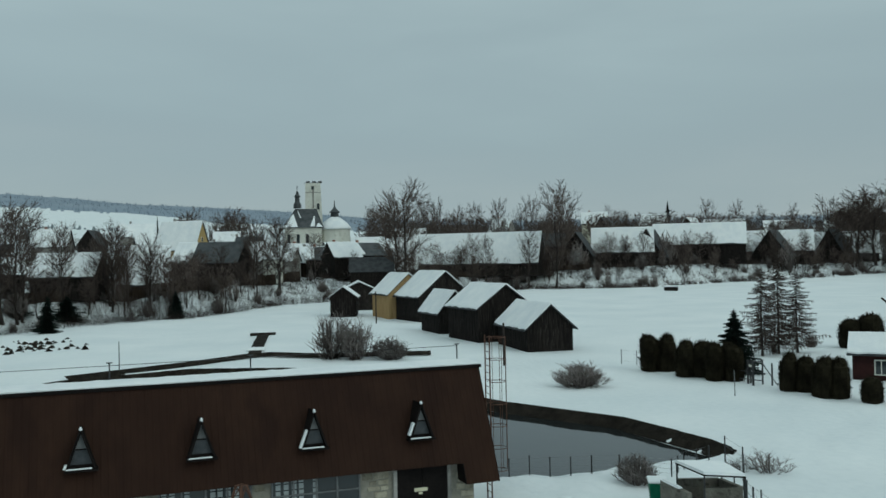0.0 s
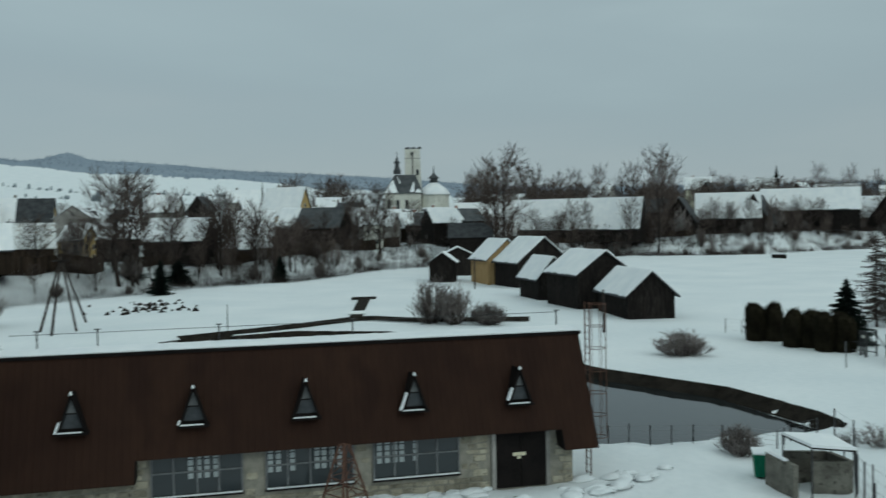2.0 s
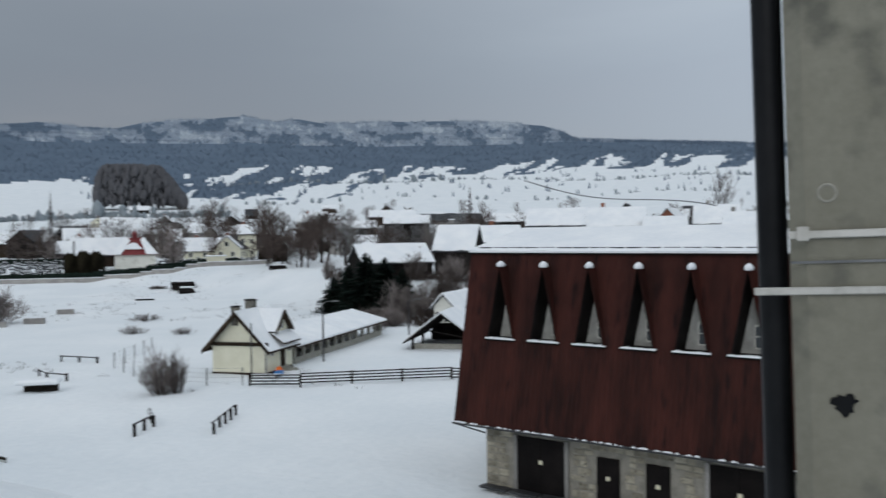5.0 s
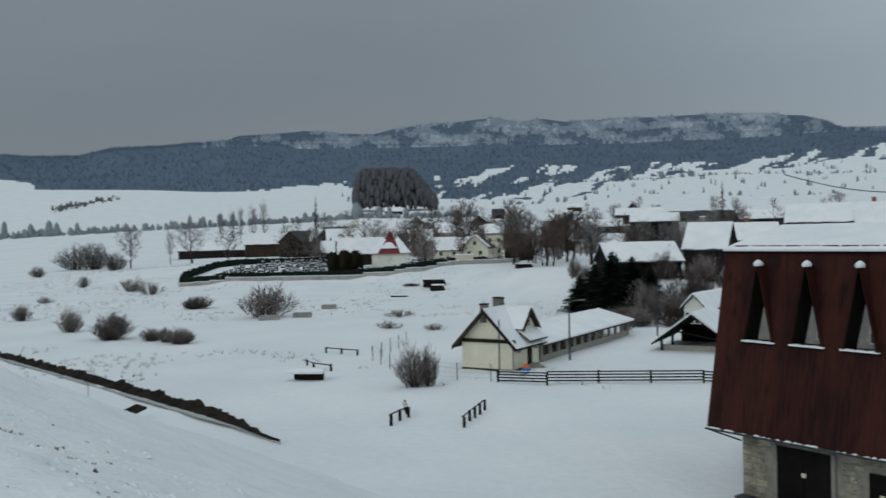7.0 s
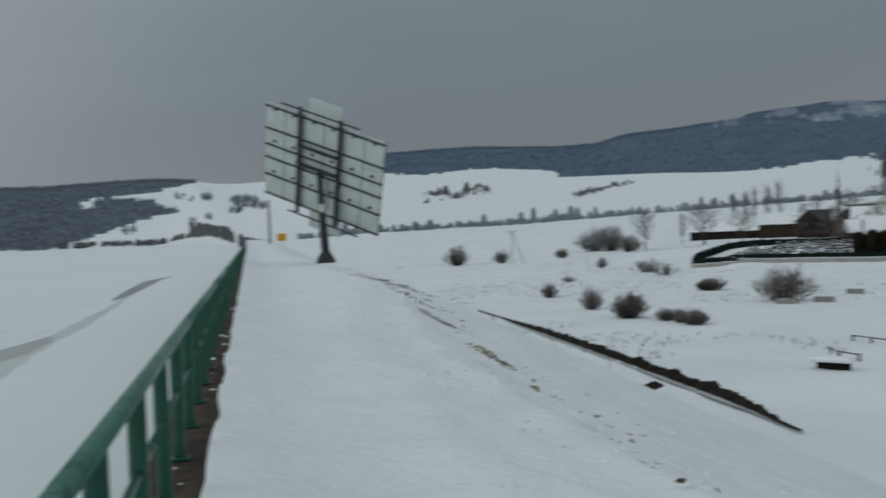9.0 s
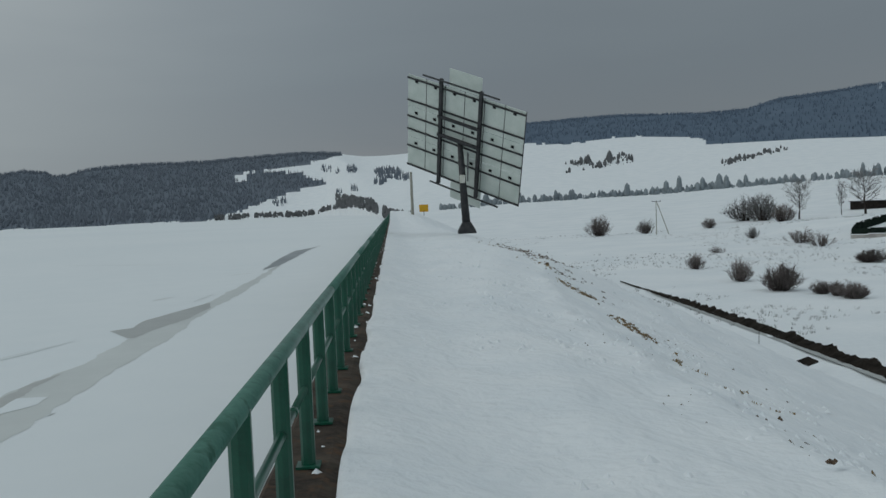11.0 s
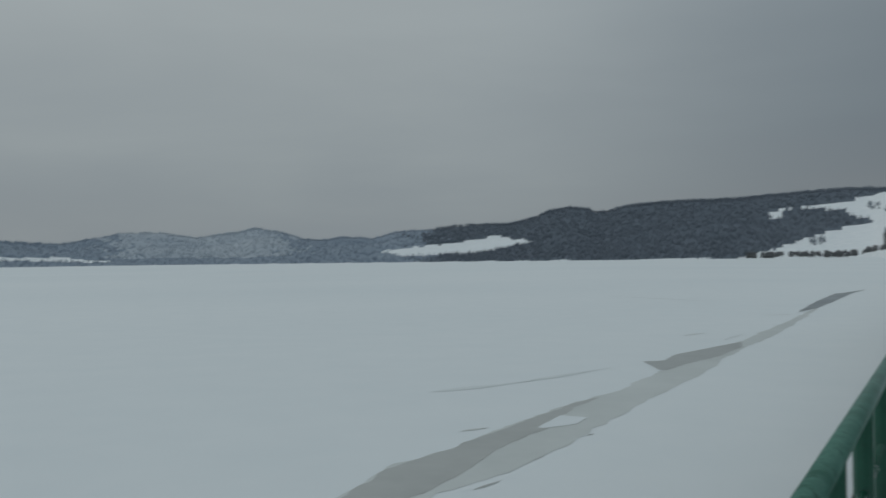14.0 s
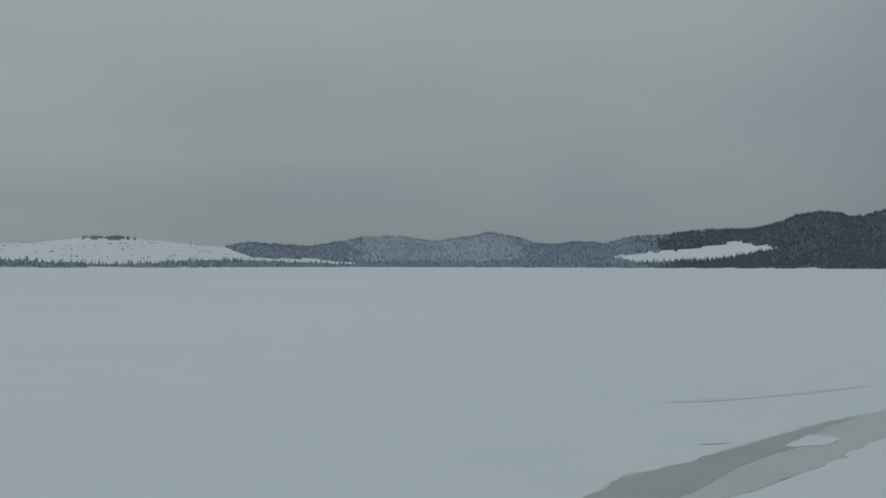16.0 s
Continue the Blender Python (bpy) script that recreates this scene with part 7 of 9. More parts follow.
# ---- white house with its long shed, open hay shed, fences ----
def white_house():
    b = thing("cottage", pose(54.0, 49.9, -0.1, 0, 0, 15), "cream cottage with brown gable trim and a snowy roof", "house")
    L, W, e, r = 4.7, 4.5, 2.45, 4.8
    hl, hw = L / 2, W / 2
    s = Shape()
    s.prism([(-hl, -hw, 0.25), (-hl, hw, 0.25), (-hl, hw, e), (-hl, 0, r), (-hl, -hw, e)], (L, 0, 0))
    w = part("wall", s, wall_cream, b, "smooth cream wall")
    s = Shape()
    s.box(-hl - 0.04, hl + 0.04, -hw - 0.04, hw + 0.04, -0.2, 0.28)
    part("plinth", s, wood_brown, b, "dark brown plinth")
    sl = (r - e) / hw
    for sy in (-1, 1):
        ye, ze = sy * (hw + 0.6), e - 0.6 * sl
        s = Shape()
        s.prism([(-hl - 0.6, 0, r + 0.12), (-hl - 0.6, ye, ze + 0.12), (-hl - 0.6, ye, ze), (-hl - 0.6, 0, r)], (L + 1.0, 0, 0))
        rf = part("roof_slope", s, wood_brown, b)
        s = Shape()
        s.prism([(-hl - 0.5, 0, r + 0.125), (-hl - 0.5, ye * 0.99, ze + 0.145), (-hl - 0.5, ye * 0.98, ze + 0.24), (-hl - 0.5, 0, r + 0.27)], (L + 0.85, 0, 0))
        part("roof_snow", s, snow_roof, rf)
        s = Shape()
        s.prism([(-hl - 0.66, 0, r + 0.2), (-hl - 0.66, ye, ze + 0.2), (-hl - 0.66, ye, ze - 0.1), (-hl - 0.66, 0, r - 0.12)], (0.1, 0, 0))
        part("bargeboard", s, wood_brown, rf, "dark brown bargeboard")
    s = Shape()
    s.box(-hl - 0.12, -hl - 0.01, -hw - 0.3, hw + 0.3, e - 0.12, e + 0.16)
    part("gable_beam", s, wood_brown, b, "brown beam across the gable")
    # cross gable over the door side, with a snowy pent below its window
    cx, yg, hg, zg, zp = 0.8, -hw + 0.2, 1.2, e + 0.5, r - 0.05
    d = part("cross_gable", Shape().prism([(cx - hg, yg, zg), (cx + hg, yg, zg), (cx + hg, yg, zg + 0.45), (cx, yg, zp - 0.1), (cx - hg, yg, zg + 0.45)], (0, 1.9, 0)), wall_cream, b, "cream cross gable above the door")
    for sx in (-1, 1):
        low = (cx + sx * (hg + 0.3), zg + 0.22)
        part("gable_roof", Shape().prism([(cx, yg - 0.4, zp), (low[0], yg - 0.4, low[1]), (low[0], yg - 0.4, low[1] + 0.1), (cx, yg - 0.4, zp + 0.1)], (0, 2.3, 0)), wood_brown, d)
        part("gable_snow", Shape().prism([(cx, yg - 0.3, zp + 0.104), (low[0], yg - 0.3, low[1] + 0.104), (low[0] - sx * 0.03, yg - 0.3, low[1] + 0.21), (cx, yg - 0.3, zp + 0.22)], (0, 2.2, 0)), snow_roof, d, "snow on the cross gable")
        part("bargeboard", Shape().prism([(cx, yg - 0.45, zp + 0.12), (low[0] + sx * 0.05, yg - 0.45, low[1] + 0.1), (low[0] + sx * 0.05, yg - 0.45, low[1] - 0.1), (cx, yg - 0.45, zp - 0.12)], (0, 0.06, 0)), wood_brown, d, "dark brown bargeboard")
    part("pent_roof", Shape().prism([(cx - 1.6, yg - 0.02, zg + 0.12), (cx - 1.6, yg - 1.0, zg - 0.55), (cx - 1.6, yg - 1.0, zg - 0.65), (cx - 1.6, yg - 0.02, zg + 0.02)], (3.2, 0, 0)), wood_brown, d)
    part("pent_snow", Shape().prism([(cx - 1.55, yg - 0.02, zg + 0.124), (cx - 1.55, yg - 0.98, zg - 0.54), (cx - 1.55, yg - 0.96, zg - 0.42), (cx - 1.55, yg - 0.02, zg + 0.25)], (3.1, 0, 0)), snow_roof, d, "snow on the pent roof")
    f = part("window", WINDOW_FRAME, None, d)
    f.matrix_local = pose(cx, yg - 0.02, zg + 0.72) @ Matrix.Diagonal((0.6, 1, 0.5, 1))
    part("pane", WINDOW_PANE, None, f)
    for x in (-1.3, 1.75):
        f = part("window", WINDOW_FRAME, None, w)
        f.matrix_local = pose(x, -hw, 1.75) @ Matrix.Diagonal((0.55, 1, 0.5, 1))
        part("pane", WINDOW_PANE, None, f)
    s = Shape()
    s.box(0.25, 1.05, -hw - 0.04, -hw + 0.02, 0.25, 2.1, bev=0.02)
    part("door", s, wood_brown, b, "dark wooden door")
    for cx, cy, h in ((-2.2, 0.25, 0.5), (0.1, 0.3, 0.85), (0.9, 0.5, 0.75)):
        s = Shape()
        s.box(cx - 0.28, cx + 0.28, cy - 0.25, cy + 0.25, r - 0.9, r + h)
        c = part("chimney", s, bay_concrete, b)
        s = Shape()
        s.box(cx - 0.34, cx + 0.34, cy - 0.31, cy + 0.31, r + h, r + h + 0.1, bev=0.02)
        part("chimney_cap", s, dark_metal, c)
    s = Shape()
    s.tube([(-hl - 0.05, -hw - 0.05, 0.1), (-hl - 0.05, -hw - 0.05, e)], 0.05, 6)
    part("downpipe", s, steel, b)
    s = Shape()
    for i in range(4):
        s.box(0.1, 1.3, -hw - 0.35 - i * 0.3, -hw - 0.05 - i * 0.3, 0, 0.42 - i * 0.1)
    part("steps", s, concrete, b, "concrete door steps")
    o = thing("bundle", pose(53.6, 46.9, 0.05), "bright orange bundle by the door steps", "bundle")
    s = Shape()
    s.loft([[(q * 0.3 * math.cos(a), q * 0.25 * math.sin(a), z) for a in np.linspace(0, 6.283, 9)[:-1]] for q, z in ((0.8, 0), (1, 0.2), (0.7, 0.42), (0.2, 0.5))])
    part("cloth", s, orange_paint, o)
    o = thing("crate", pose(52.9, 46.3, 0.0, 0, 0, 20), "small blue plastic crate on the snow", "crate")
    part("body", Shape().box(-0.35, 0.35, -0.25, 0.25, 0, 0.35, bev=0.04), blue_paint, o)

    g = thing("long_shed", pose(58.3, 49.3, -0.1, 0, 0, 15), "long low open-fronted shed with a snow-covered roof", "shed")
    SL = 21.5
    s = Shape()
    s.box(0, SL, 0.0, 0.18, 0, 0.55)
    s.box(0, SL, 3.1, 3.3, 0, 2.2)
    part("wall", s, concrete, g, "low grey parapet and rear wall")
    pm = Shape().box(-0.16, 0.16, -0.02, 0.22, 0.5, 1.45).mesh("pillar", concrete)
    for i in range(13):
        part("pillar", pm, None, g).location = (0.2 + i * (SL - 0.4) / 12, 0, 0)
    s = Shape()
    s.prism([(-0.4, -0.5, 1.4), (-0.4, 3.6, 2.45), (-0.4, 3.6, 2.58), (-0.4, -0.5, 1.53)], (SL + 0.8, 0, 0))
    part("roof", s, wood_brown, g)
    s = Shape()
    rnd = random.Random(3)
    rings = []
    for i in range(41):
        x, t = -0.35 + (SL + 0.7) * i / 40, rnd.uniform(-0.03, 0.04)
        rings.append([(x, -0.47, 1.54), (x, -0.45, 1.68 + t), (x, 1.5, 2.2 + t), (x, 3.55, 2.74 + t), (x, 3.58, 2.59)])
    s.loft(rings)
    part("roof_snow", s, snow_roof, g, "thick snow on the shed roof")


white_house()


def hay_shed():
    g = thing("hay_shed", pose(71.2, 42.7, -0.1, 0, 0, 18), "open gabled timber shed with a snowy roof close to the ground", "shed")
    L, W, e, r = 8.0, 5.6, 0.9, 3.3
    for sy in (-1, 1):
        s = Shape()
        s.prism([(-0.6, 0, r), (-0.6, sy * (W / 2 + 0.8), e - 0.3), (-0.6, sy * (W / 2 + 0.8), e - 0.18), (-0.6, 0, r + 0.12)], (L + 1, 0, 0))
        rf = part("roof_slope", s, wood_dark, g)
        s = Shape()
        s.prism([(-0.45, 0, r + 0.125), (-0.45, sy * (W / 2 + 0.75), e - 0.14), (-0.45, sy * (W / 2 + 0.75), e + 0.02), (-0.45, 0, r + 0.3)], (L + 0.8, 0, 0))
        part("roof_snow", s, snow_roof, rf)
        for x in (0.1, L / 2, L - 0.1):
            part("post", Shape().box(x - 0.1, x + 0.1, sy * W / 2 - 0.1, sy * W / 2 + 0.1, 0, e + 0.1), wood_dark, g)
    s = Shape()
    s.tube([(0, -W / 2 - 0.4, e + 0.1), (0, W / 2 - 0.8, e + 1.0)], 0.06, 5)
    part("brace", s, wood_dark, g, "snow-dusted diagonal brace")
    part("rear_wall", Shape().box(L - 0.2, L, -W / 2, W / 2, 0, e + 0.8), wood_dark, g)
    part("low_wall", Shape().box(0.3, 0.5, -W / 2, W / 2, 0, 0.55), concrete, g)


hay_shed()


def rail_fence(name, pts, h, rails, label, post_gap=3.4, mat=wood_dark, snowy=True):
    f = thing(name, pose(0, 0, 0), label, "fence")
    for (ax, ay), (bx, by) in zip(pts, pts[1:]):
        d = math.hypot(bx - ax, by - ay)
        n = max(1, round(d / post_gap))
        ang = math.degrees(math.atan2(by - ay, bx - ax))
        z0 = land((ax + bx) / 2, (ay + by) / 2)
        for i in range(n + 1):
            x, y = ax + (bx - ax) * i / n, ay + (by - ay) * i / n
            part("post", Shape().box(-0.07, 0.07, -0.07, 0.07, -0.3, h + 0.08, bev=0.01), mat, f).matrix_local = pose(x, y, land(x, y), 0, 0, ang)
        for k in range(rails):
            z = h * (k + 1) / rails
            q = part("rail", Shape().tube([(0, 0.09, z), (d, 0.09, z)], 0.055, 6), mat, f)
            q.matrix_local = pose(ax, ay, z0, 0, 0, ang)
            if snowy and k == rails - 1:
                part("rail_snow", Shape().box(0, d, 0.05, 0.12, z + 0.05, z + 0.085), snow_roof, q)
    return f


rail_fence("rail_fence", [(48.2, 44.9), (49.9, 41.7), (57.0, 33.4), (58.6, 30.4), (60.5, 26)], 0.85, 4, "dark four-rail timber fence half buried in snow")
rail_fence("yard_fence", [(98, 70), (94.5, 58.8), (93, 50)], 1.2, 3, "dark timber fence behind the yard")
rail_fence("bridge_rail", [(33.5, 39.6), (35.7, 40.6), (37.0, 42.4)], 0.55, 1, "short dark timber handrail by the track", 1.3)
rail_fence("bridge_rail", [(35.9, 36.1), (40.2, 38.6)], 0.55, 1, "short dark timber handrail by the track", 1.2)
rail_fence("bridge_rail", [(43.4, 58.6), (43.3, 60.8), (44.2, 63.0)], 0.5, 1, "bent dark timber handrail in the snow", 1.7)
rail_fence("bridge_rail", [(50.6, 64.3), (50.0, 68.2)], 0.5, 1, "short dark timber handrail in the snow", 1.6)


def wire_fence(pts, h, label, gap=3.0):
    f = thing("wire_fence", pose(0, 0, 0), label, "fence")
    for (ax, ay), (bx, by) in zip(pts, pts[1:]):
        d = math.hypot(bx - ax, by - ay)
        n = max(1, round(d / gap))
        for i in range(n + 1):
            x, y = ax + (bx - ax) * i / n, ay + (by - ay) * i / n
            z = land(x, y)
            part("post", Shape().tube([(x, y, z - 0.2), (x, y, z + h)], 0.035, 6), steel_dark, f)
        for k in range(4):
            z = h * (0.2 + 0.25 * k)
            za, zb = land(ax, ay) + z, land(bx, by) + z
            part("wire", Shape().tube([(ax, ay, za), (bx, by, zb)], 0.006, 3), steel, f)


wire_fence([(58.6, 66.7), (49.4, 60.7), (47.2, 55.8), (46.2, 51.0), (47.0, 47.9), (48.0, 45.4)], 1.3, "thin wire fence round the cottage garden", 2.5)
wire_fence([(37.8, -25.9), (34.4, -29.7), (33.6, -30.8), (31.8, -32.5), (32.6, -34.2), (32.6, -36.0)], 0.9, "rusty post fence at the pond edge", 1.1)
wire_fence([(31.2, -35.6), (29.1, -34.4), (25.5, -30.2), (22.0, -27.0)], 1.6, "steel post and mesh fence", 1.9)
wire_fence([(66.2, -61.3), (64.6, -61.8)], 1.4, "short piece of mesh fence", 1.6)
wire_fence([(52.4, -60.3), (51.1, -60.3)], 1.2, "short piece of mesh fence", 1.3)
wire_fence([(34.6, 0.6), (34.2, -1.4), (33.7, -3.6)], 1.0, "thin steel posts in the yard snow", 2.1)
g = thing("garden_gate", pose(49.1, -59.6, -0.05, 0, 0, -26), "dark steel garden gate with a small plate", "gate")
for x in (0, 0.95):
    part("post", Shape().box(x - 0.07, x + 0.07, -0.07, 0.07, 0, 2.0, bev=0.01), steel_dark, g)
part("gate_frame", Shape().tube([(0.1, 0, 0.2), (0.85, 0, 0.2), (0.85, 0, 1.7), (0.1, 0, 1.7), (0.1, 0, 0.2)], 0.025, 5), steel_dark, g)
part("plate", Shape().box(0.25, 0.75, -0.02, 0.02, 1.45, 1.65), wall_white, g)
part("strut", Shape().tube([(0.95, 0, 1.6), (2.0, -0.1, 0)], 0.03, 5), steel_dark, g)

# ---- cemetery with its chapel ----
def polar(az, r):
    return r * math.cos(radians(az)), r * math.sin(radians(az))


def cemetery():
    line = [polar(a, r) for a, r in ((41.5, 207), (44, 204), (48, 201), (52, 202), (57, 206), (62.6, 213))]
    s = Shape()
    snow_s = Shape()
    for (ax, ay), (bx, by) in zip(line, line[1:]):
        n = 6
        for i in range(n):
            x0, y0, x1, y1 = ax + (bx - ax) * i / n, ay + (by - ay) * i / n, ax + (bx - ax) * (i + 1) / n, ay + (by - ay) * (i + 1) / n
            z = min(land(x0, y0), land(x1, y1))
            dx, dy = (y1 - y0), -(x1 - x0)
            ln = math.hypot(dx, dy)
            dx, dy = dx / ln * 0.2, dy / ln * 0.2
            s.prism([(x0, y0, z - 0.3), (x1, y1, z - 0.3), (x1, y1, z + 0.9), (x0, y0, z + 0.9)], (dx, dy, 0))
            snow_s.prism([(x0 - dx * 0.3, y0 - dy * 0.3, z + 0.9), (x1 - dx * 0.3, y1 - dy * 0.3, z + 0.9), (x1 - dx * 0.3, y1 - dy * 0.3, z + 1.02), (x0 - dx * 0.3, y0 - dy * 0.3, z + 1.02)], (dx * 1.6, dy * 1.6, 0))
    c = thing("cemetery_wall", pose(0, 0, 0), "low pale cemetery wall capped with snow", "wall")
    part("wall", s, wall_grey, c)
    part("coping_snow", snow_s, snow_roof, c)
    # clipped hedge inside the wall, bending back at its far end
    rnd = random.Random(8)
    hedge = [polar(a, r) for a, r in ((43.5, 207), (48, 204), (52, 205), (57, 209), (61.5, 215), (62.4, 219), (62.2, 226), (60.5, 236), (57.5, 246), (54.5, 247), (51.5, 244))]
    s = Shape()
    for (ax, ay), (bx, by) in zip(hedge, hedge[1:]):
        d = math.hypot(bx - ax, by - ay)
        for i in range(int(d * 16)):
            t = rnd.random()
            x, y = ax + (bx - ax) * t + rnd.uniform(-0.7, 0.7), ay + (by - ay) * t + rnd.uniform(-0.7, 0.7)
            z = land(x, y) + rnd.uniform(0.1, 1.6)
            v = Vector((rnd.uniform(-1, 1), rnd.uniform(-1, 1), rnd.uniform(0, 1))).normalized() * 0.45
            w = v.cross(Vector((rnd.uniform(-1, 1), rnd.uniform(-1, 1), rnd.uniform(-1, 1)))).normalized() * 0.22
            p = Vector((x, y, z))
            s.face([p - w, p + w, p + v])
            s.face([p - v * 0.5, p + w, p + v])
    hh = thing("cemetery_hedge", pose(0, 0, 0), "long dark clipped hedge round the cemetery", "hedge")
    part("foliage", s, needles, hh)
    s = Shape()
    for (ax, ay), (bx, by) in zip(hedge, hedge[1:]):
        n = 4
        for i in range(n):
            x0, y0, x1, y1 = ax + (bx - ax) * i / n, ay + (by - ay) * i / n, ax + (bx - ax) * (i + 1) / n, ay + (by - ay) * (i + 1) / n
            z = (land(x0, y0) + land(x1, y1)) / 2
            dx, dy = (y1 - y0), -(x1 - x0)
            ln = math.hypot(dx, dy)
            dx, dy = dx / ln * 0.55, dy / ln * 0.55
            s.prism([(x0 - dx, y0 - dy, z - 0.3), (x1 - dx, y1 - dy, z - 0.3), (x1 - dx, y1 - dy, z + 1.5), (x0 - dx, y0 - dy, z + 1.5)], (2 * dx, 2 * dy, 0))
    part("core", s, needles, hh)
    # gravestones
    s, sn = Shape(), Shape()
    for i in range(330):
        left = i < 250
        a, r = (rnd.uniform(51.5, 60.5), rnd.uniform(211, 248)) if left else (rnd.uniform(42.5, 48.2), rnd.uniform(214, 240))
        if left and r > 211 + (61.5 - a) * 9:
            continue
        x, y = polar(a, r)
        z = land(x, y)
        w, h, d = rnd.uniform(0.35, 0.7), rnd.uniform(0.5, 1.2), rnd.uniform(0.1, 0.2)
        s.box(x - d, x + d, y - w / 2, y + w / 2, z - 0.1, z + h)
        sn.box(x - d - 0.03, x + d + 0.03, y - w / 2, y + w / 2, z + h, z + h + 0.08)
        if rnd.random() < 0.5:
            s.box(x - d - 1.5, x - d, y - w / 2, y + w / 2, z - 0.1, z + 0.28)
            sn.box(x - d - 1.45, x - d, y - w / 2, y + w / 2, z + 0.28, z + 0.4)
    tagged(part("gravestones", s, roof_slate), "rows of dark gravestones in the snow", "gravestone", kind="stuff")
    tagged(part("gravestone_snow", sn, snow_roof), "snow caps on the gravestones", "snow", kind="stuff")
    x, y = polar(49.6, 219)
    z = land(x, y) - 0.2
    c = thing("cemetery_chapel", pose(x, y, z, 0, 0, 49.6 - 90), "white cemetery chapel with a red snow-patched roof", "chapel")
    s = Shape()
    s.box(-4.4, 4.4, -3.5, 3.5, 0, 3.2)
    part("wall", s, wall_white, c)
    s = Shape()
    base = [(-5.0, -4.1, 3.1), (5.0, -4.1, 3.1), (5.0, 4.1, 3.1), (-5.0, 4.1, 3.1)]
    t0, t1 = (-1.8, 0, 7.0), (1.8, 0, 7.0)
    s.face([base[0], base[1], t1, t0])
    s.face([base[1], base[2], t1])
    s.face([base[2], base[3], t0, t1])
    s.face([base[3], base[0], t0])
    s.face(base[::-1])
    part("roof", s, roof_red, c, "red sheet roof")
    for q in ([(-4.9, -4.15, 3.2), (-3.0, -4.15, 3.2), (-1.0, -0.9, 6.3), (-1.8, -0.2, 7.05)], [(2.4, -4.15, 3.2), (4.9, -4.15, 3.2), (1.9, -0.2, 7.05), (1.2, -0.9, 6.4)], [(-2.6, -3.0, 4.35), (1.6, -3.0, 4.35), (0.2, -1.6, 5.7), (-0.8, -1.6, 5.7)]):
        s = Shape()
        s.prism(q, (0, -0.06, 0.16))
        part("roof_snow", s, snow_roof, c)
    s = Shape()
    s.loft([[(q * math.cos(a), q * math.sin(a), zz) for a in np.linspace(0, 6.283, 9)[:-1]] for q, zz in ((0.6, 6.6), (0.55, 7.6), (0.75, 7.7), (0.4, 8.2), (0.12, 8.5), (0.05, 9.2))])
    part("turret", s, roof_red, c, "small red ridge turret")
    x, y = polar(44.9, 206)
    k = thing("gatehouse", pose(x, y, land(x, y) - 0.2, 0, 0, 44.9 - 90), "small cream gatehouse at the cemetery wall", "hut")
    part("wall", Shape().box(-2.0, 2.0, -1.2, 1.2, 0, 2.3), wall_cream, k)
    part("roof_snow", Shape().box(-2.3, 2.3, -1.5, 1.5, 2.3, 2.55, bev=0.08), snow_roof, k)


cemetery()
for a, r, t, w in ((52.5, 213, 7.0, 3.4), (53.2, 213, 6.6, 3.0), (51.8, 214, 6.9, 3.2), (41.2, 222, 7.5, 5), (41.8, 226, 7.0, 4.5)):
    plant("thuja", *polar(a, r), t, w)

# ---- poles, masts, wires ----
def timber_pole(x, y, h, label="weathered timber pole standing in the snow", mat=bark, r=0.12, z=None):
    p = thing("timber_pole", pose(x, y, land(x, y) if z is None else z), label, "pole")
    part("shaft", Shape().tube([(0, 0, -0.3), (0, 0, h * 0.5), (0.03, 0, h)], [r, r * 0.9, r * 0.75], 8), mat, p)
    return p


timber_pole(73.1, -52.2, 4.2)
timber_pole(135.0, -70.3, 5.3)
timber_pole(94.6, -20.2, 2.8, "thin grey post standing in the snow", steel, 0.06)
timber_pole(46.2, -54.0, 1.9, "thin signpost in the snow", steel, 0.04)
timber_pole(23.4, 57.4, 1.7, "thin grey marker stick on the slope", steel, 0.03, 0.2)
timber_pole(51.2, 47.5, 4.1, "slim dark post by the cottage", steel_dark, 0.06)


def lamp_post(x, y, h, arm):
    p = thing("street_lamp", pose(x, y, land(x, y), 0, 0, arm), "slim street lamp in the snowy yard", "street lamp")
    part("pole", Shape().tube([(0, 0, -0.2), (0, 0, h)], [0.09, 0.06], 8), steel_dark, p)
    part("arm", Shape().tube([(0, 0, h - 0.1), (0.3, 0, h + 0.15), (0.9, 0, h + 0.2)], 0.03, 6), steel, p)
    part("lamp_head", Shape().box(0.8, 1.4, -0.1, 0.1, h + 0.14, h + 0.26, bev=0.04), steel, p)


lamp_post(60.5, 48.0, 4.9, -60)
lamp_post(80.1, 52.1, 3.6, -60)


def a_frame(x, y, h, heading, spread, arms=True, name="power_pole", label="A-shaped concrete power pole"):
    p = thing(name, pose(x, y, land(x, y), 0, 0, heading), label, "power pole")
    part("leg", Shape().tube([(-0.2, 0, -0.3), (-0.1, 0, h)], [0.16, 0.12], 6), concrete, p)
    part("leg", Shape().tube([(spread, 0, -0.3), (0.1, 0, h * 0.97)], [0.16, 0.12], 6), concrete, p)
    if arms:
        part("crossarm", Shape().box(-1.3, 1.3, -0.06, 0.06, h - 0.25, h - 0.1), steel_dark, p)
        for x2 in (-1.2, 0, 1.2):
            part("insulator", Shape().tube([(x2, 0, h - 0.1), (x2, 0, h + 0.2)], [0.07, 0.05], 6), steel, p)


a_frame(77.5, 262, 9.9, -16, 3.4)
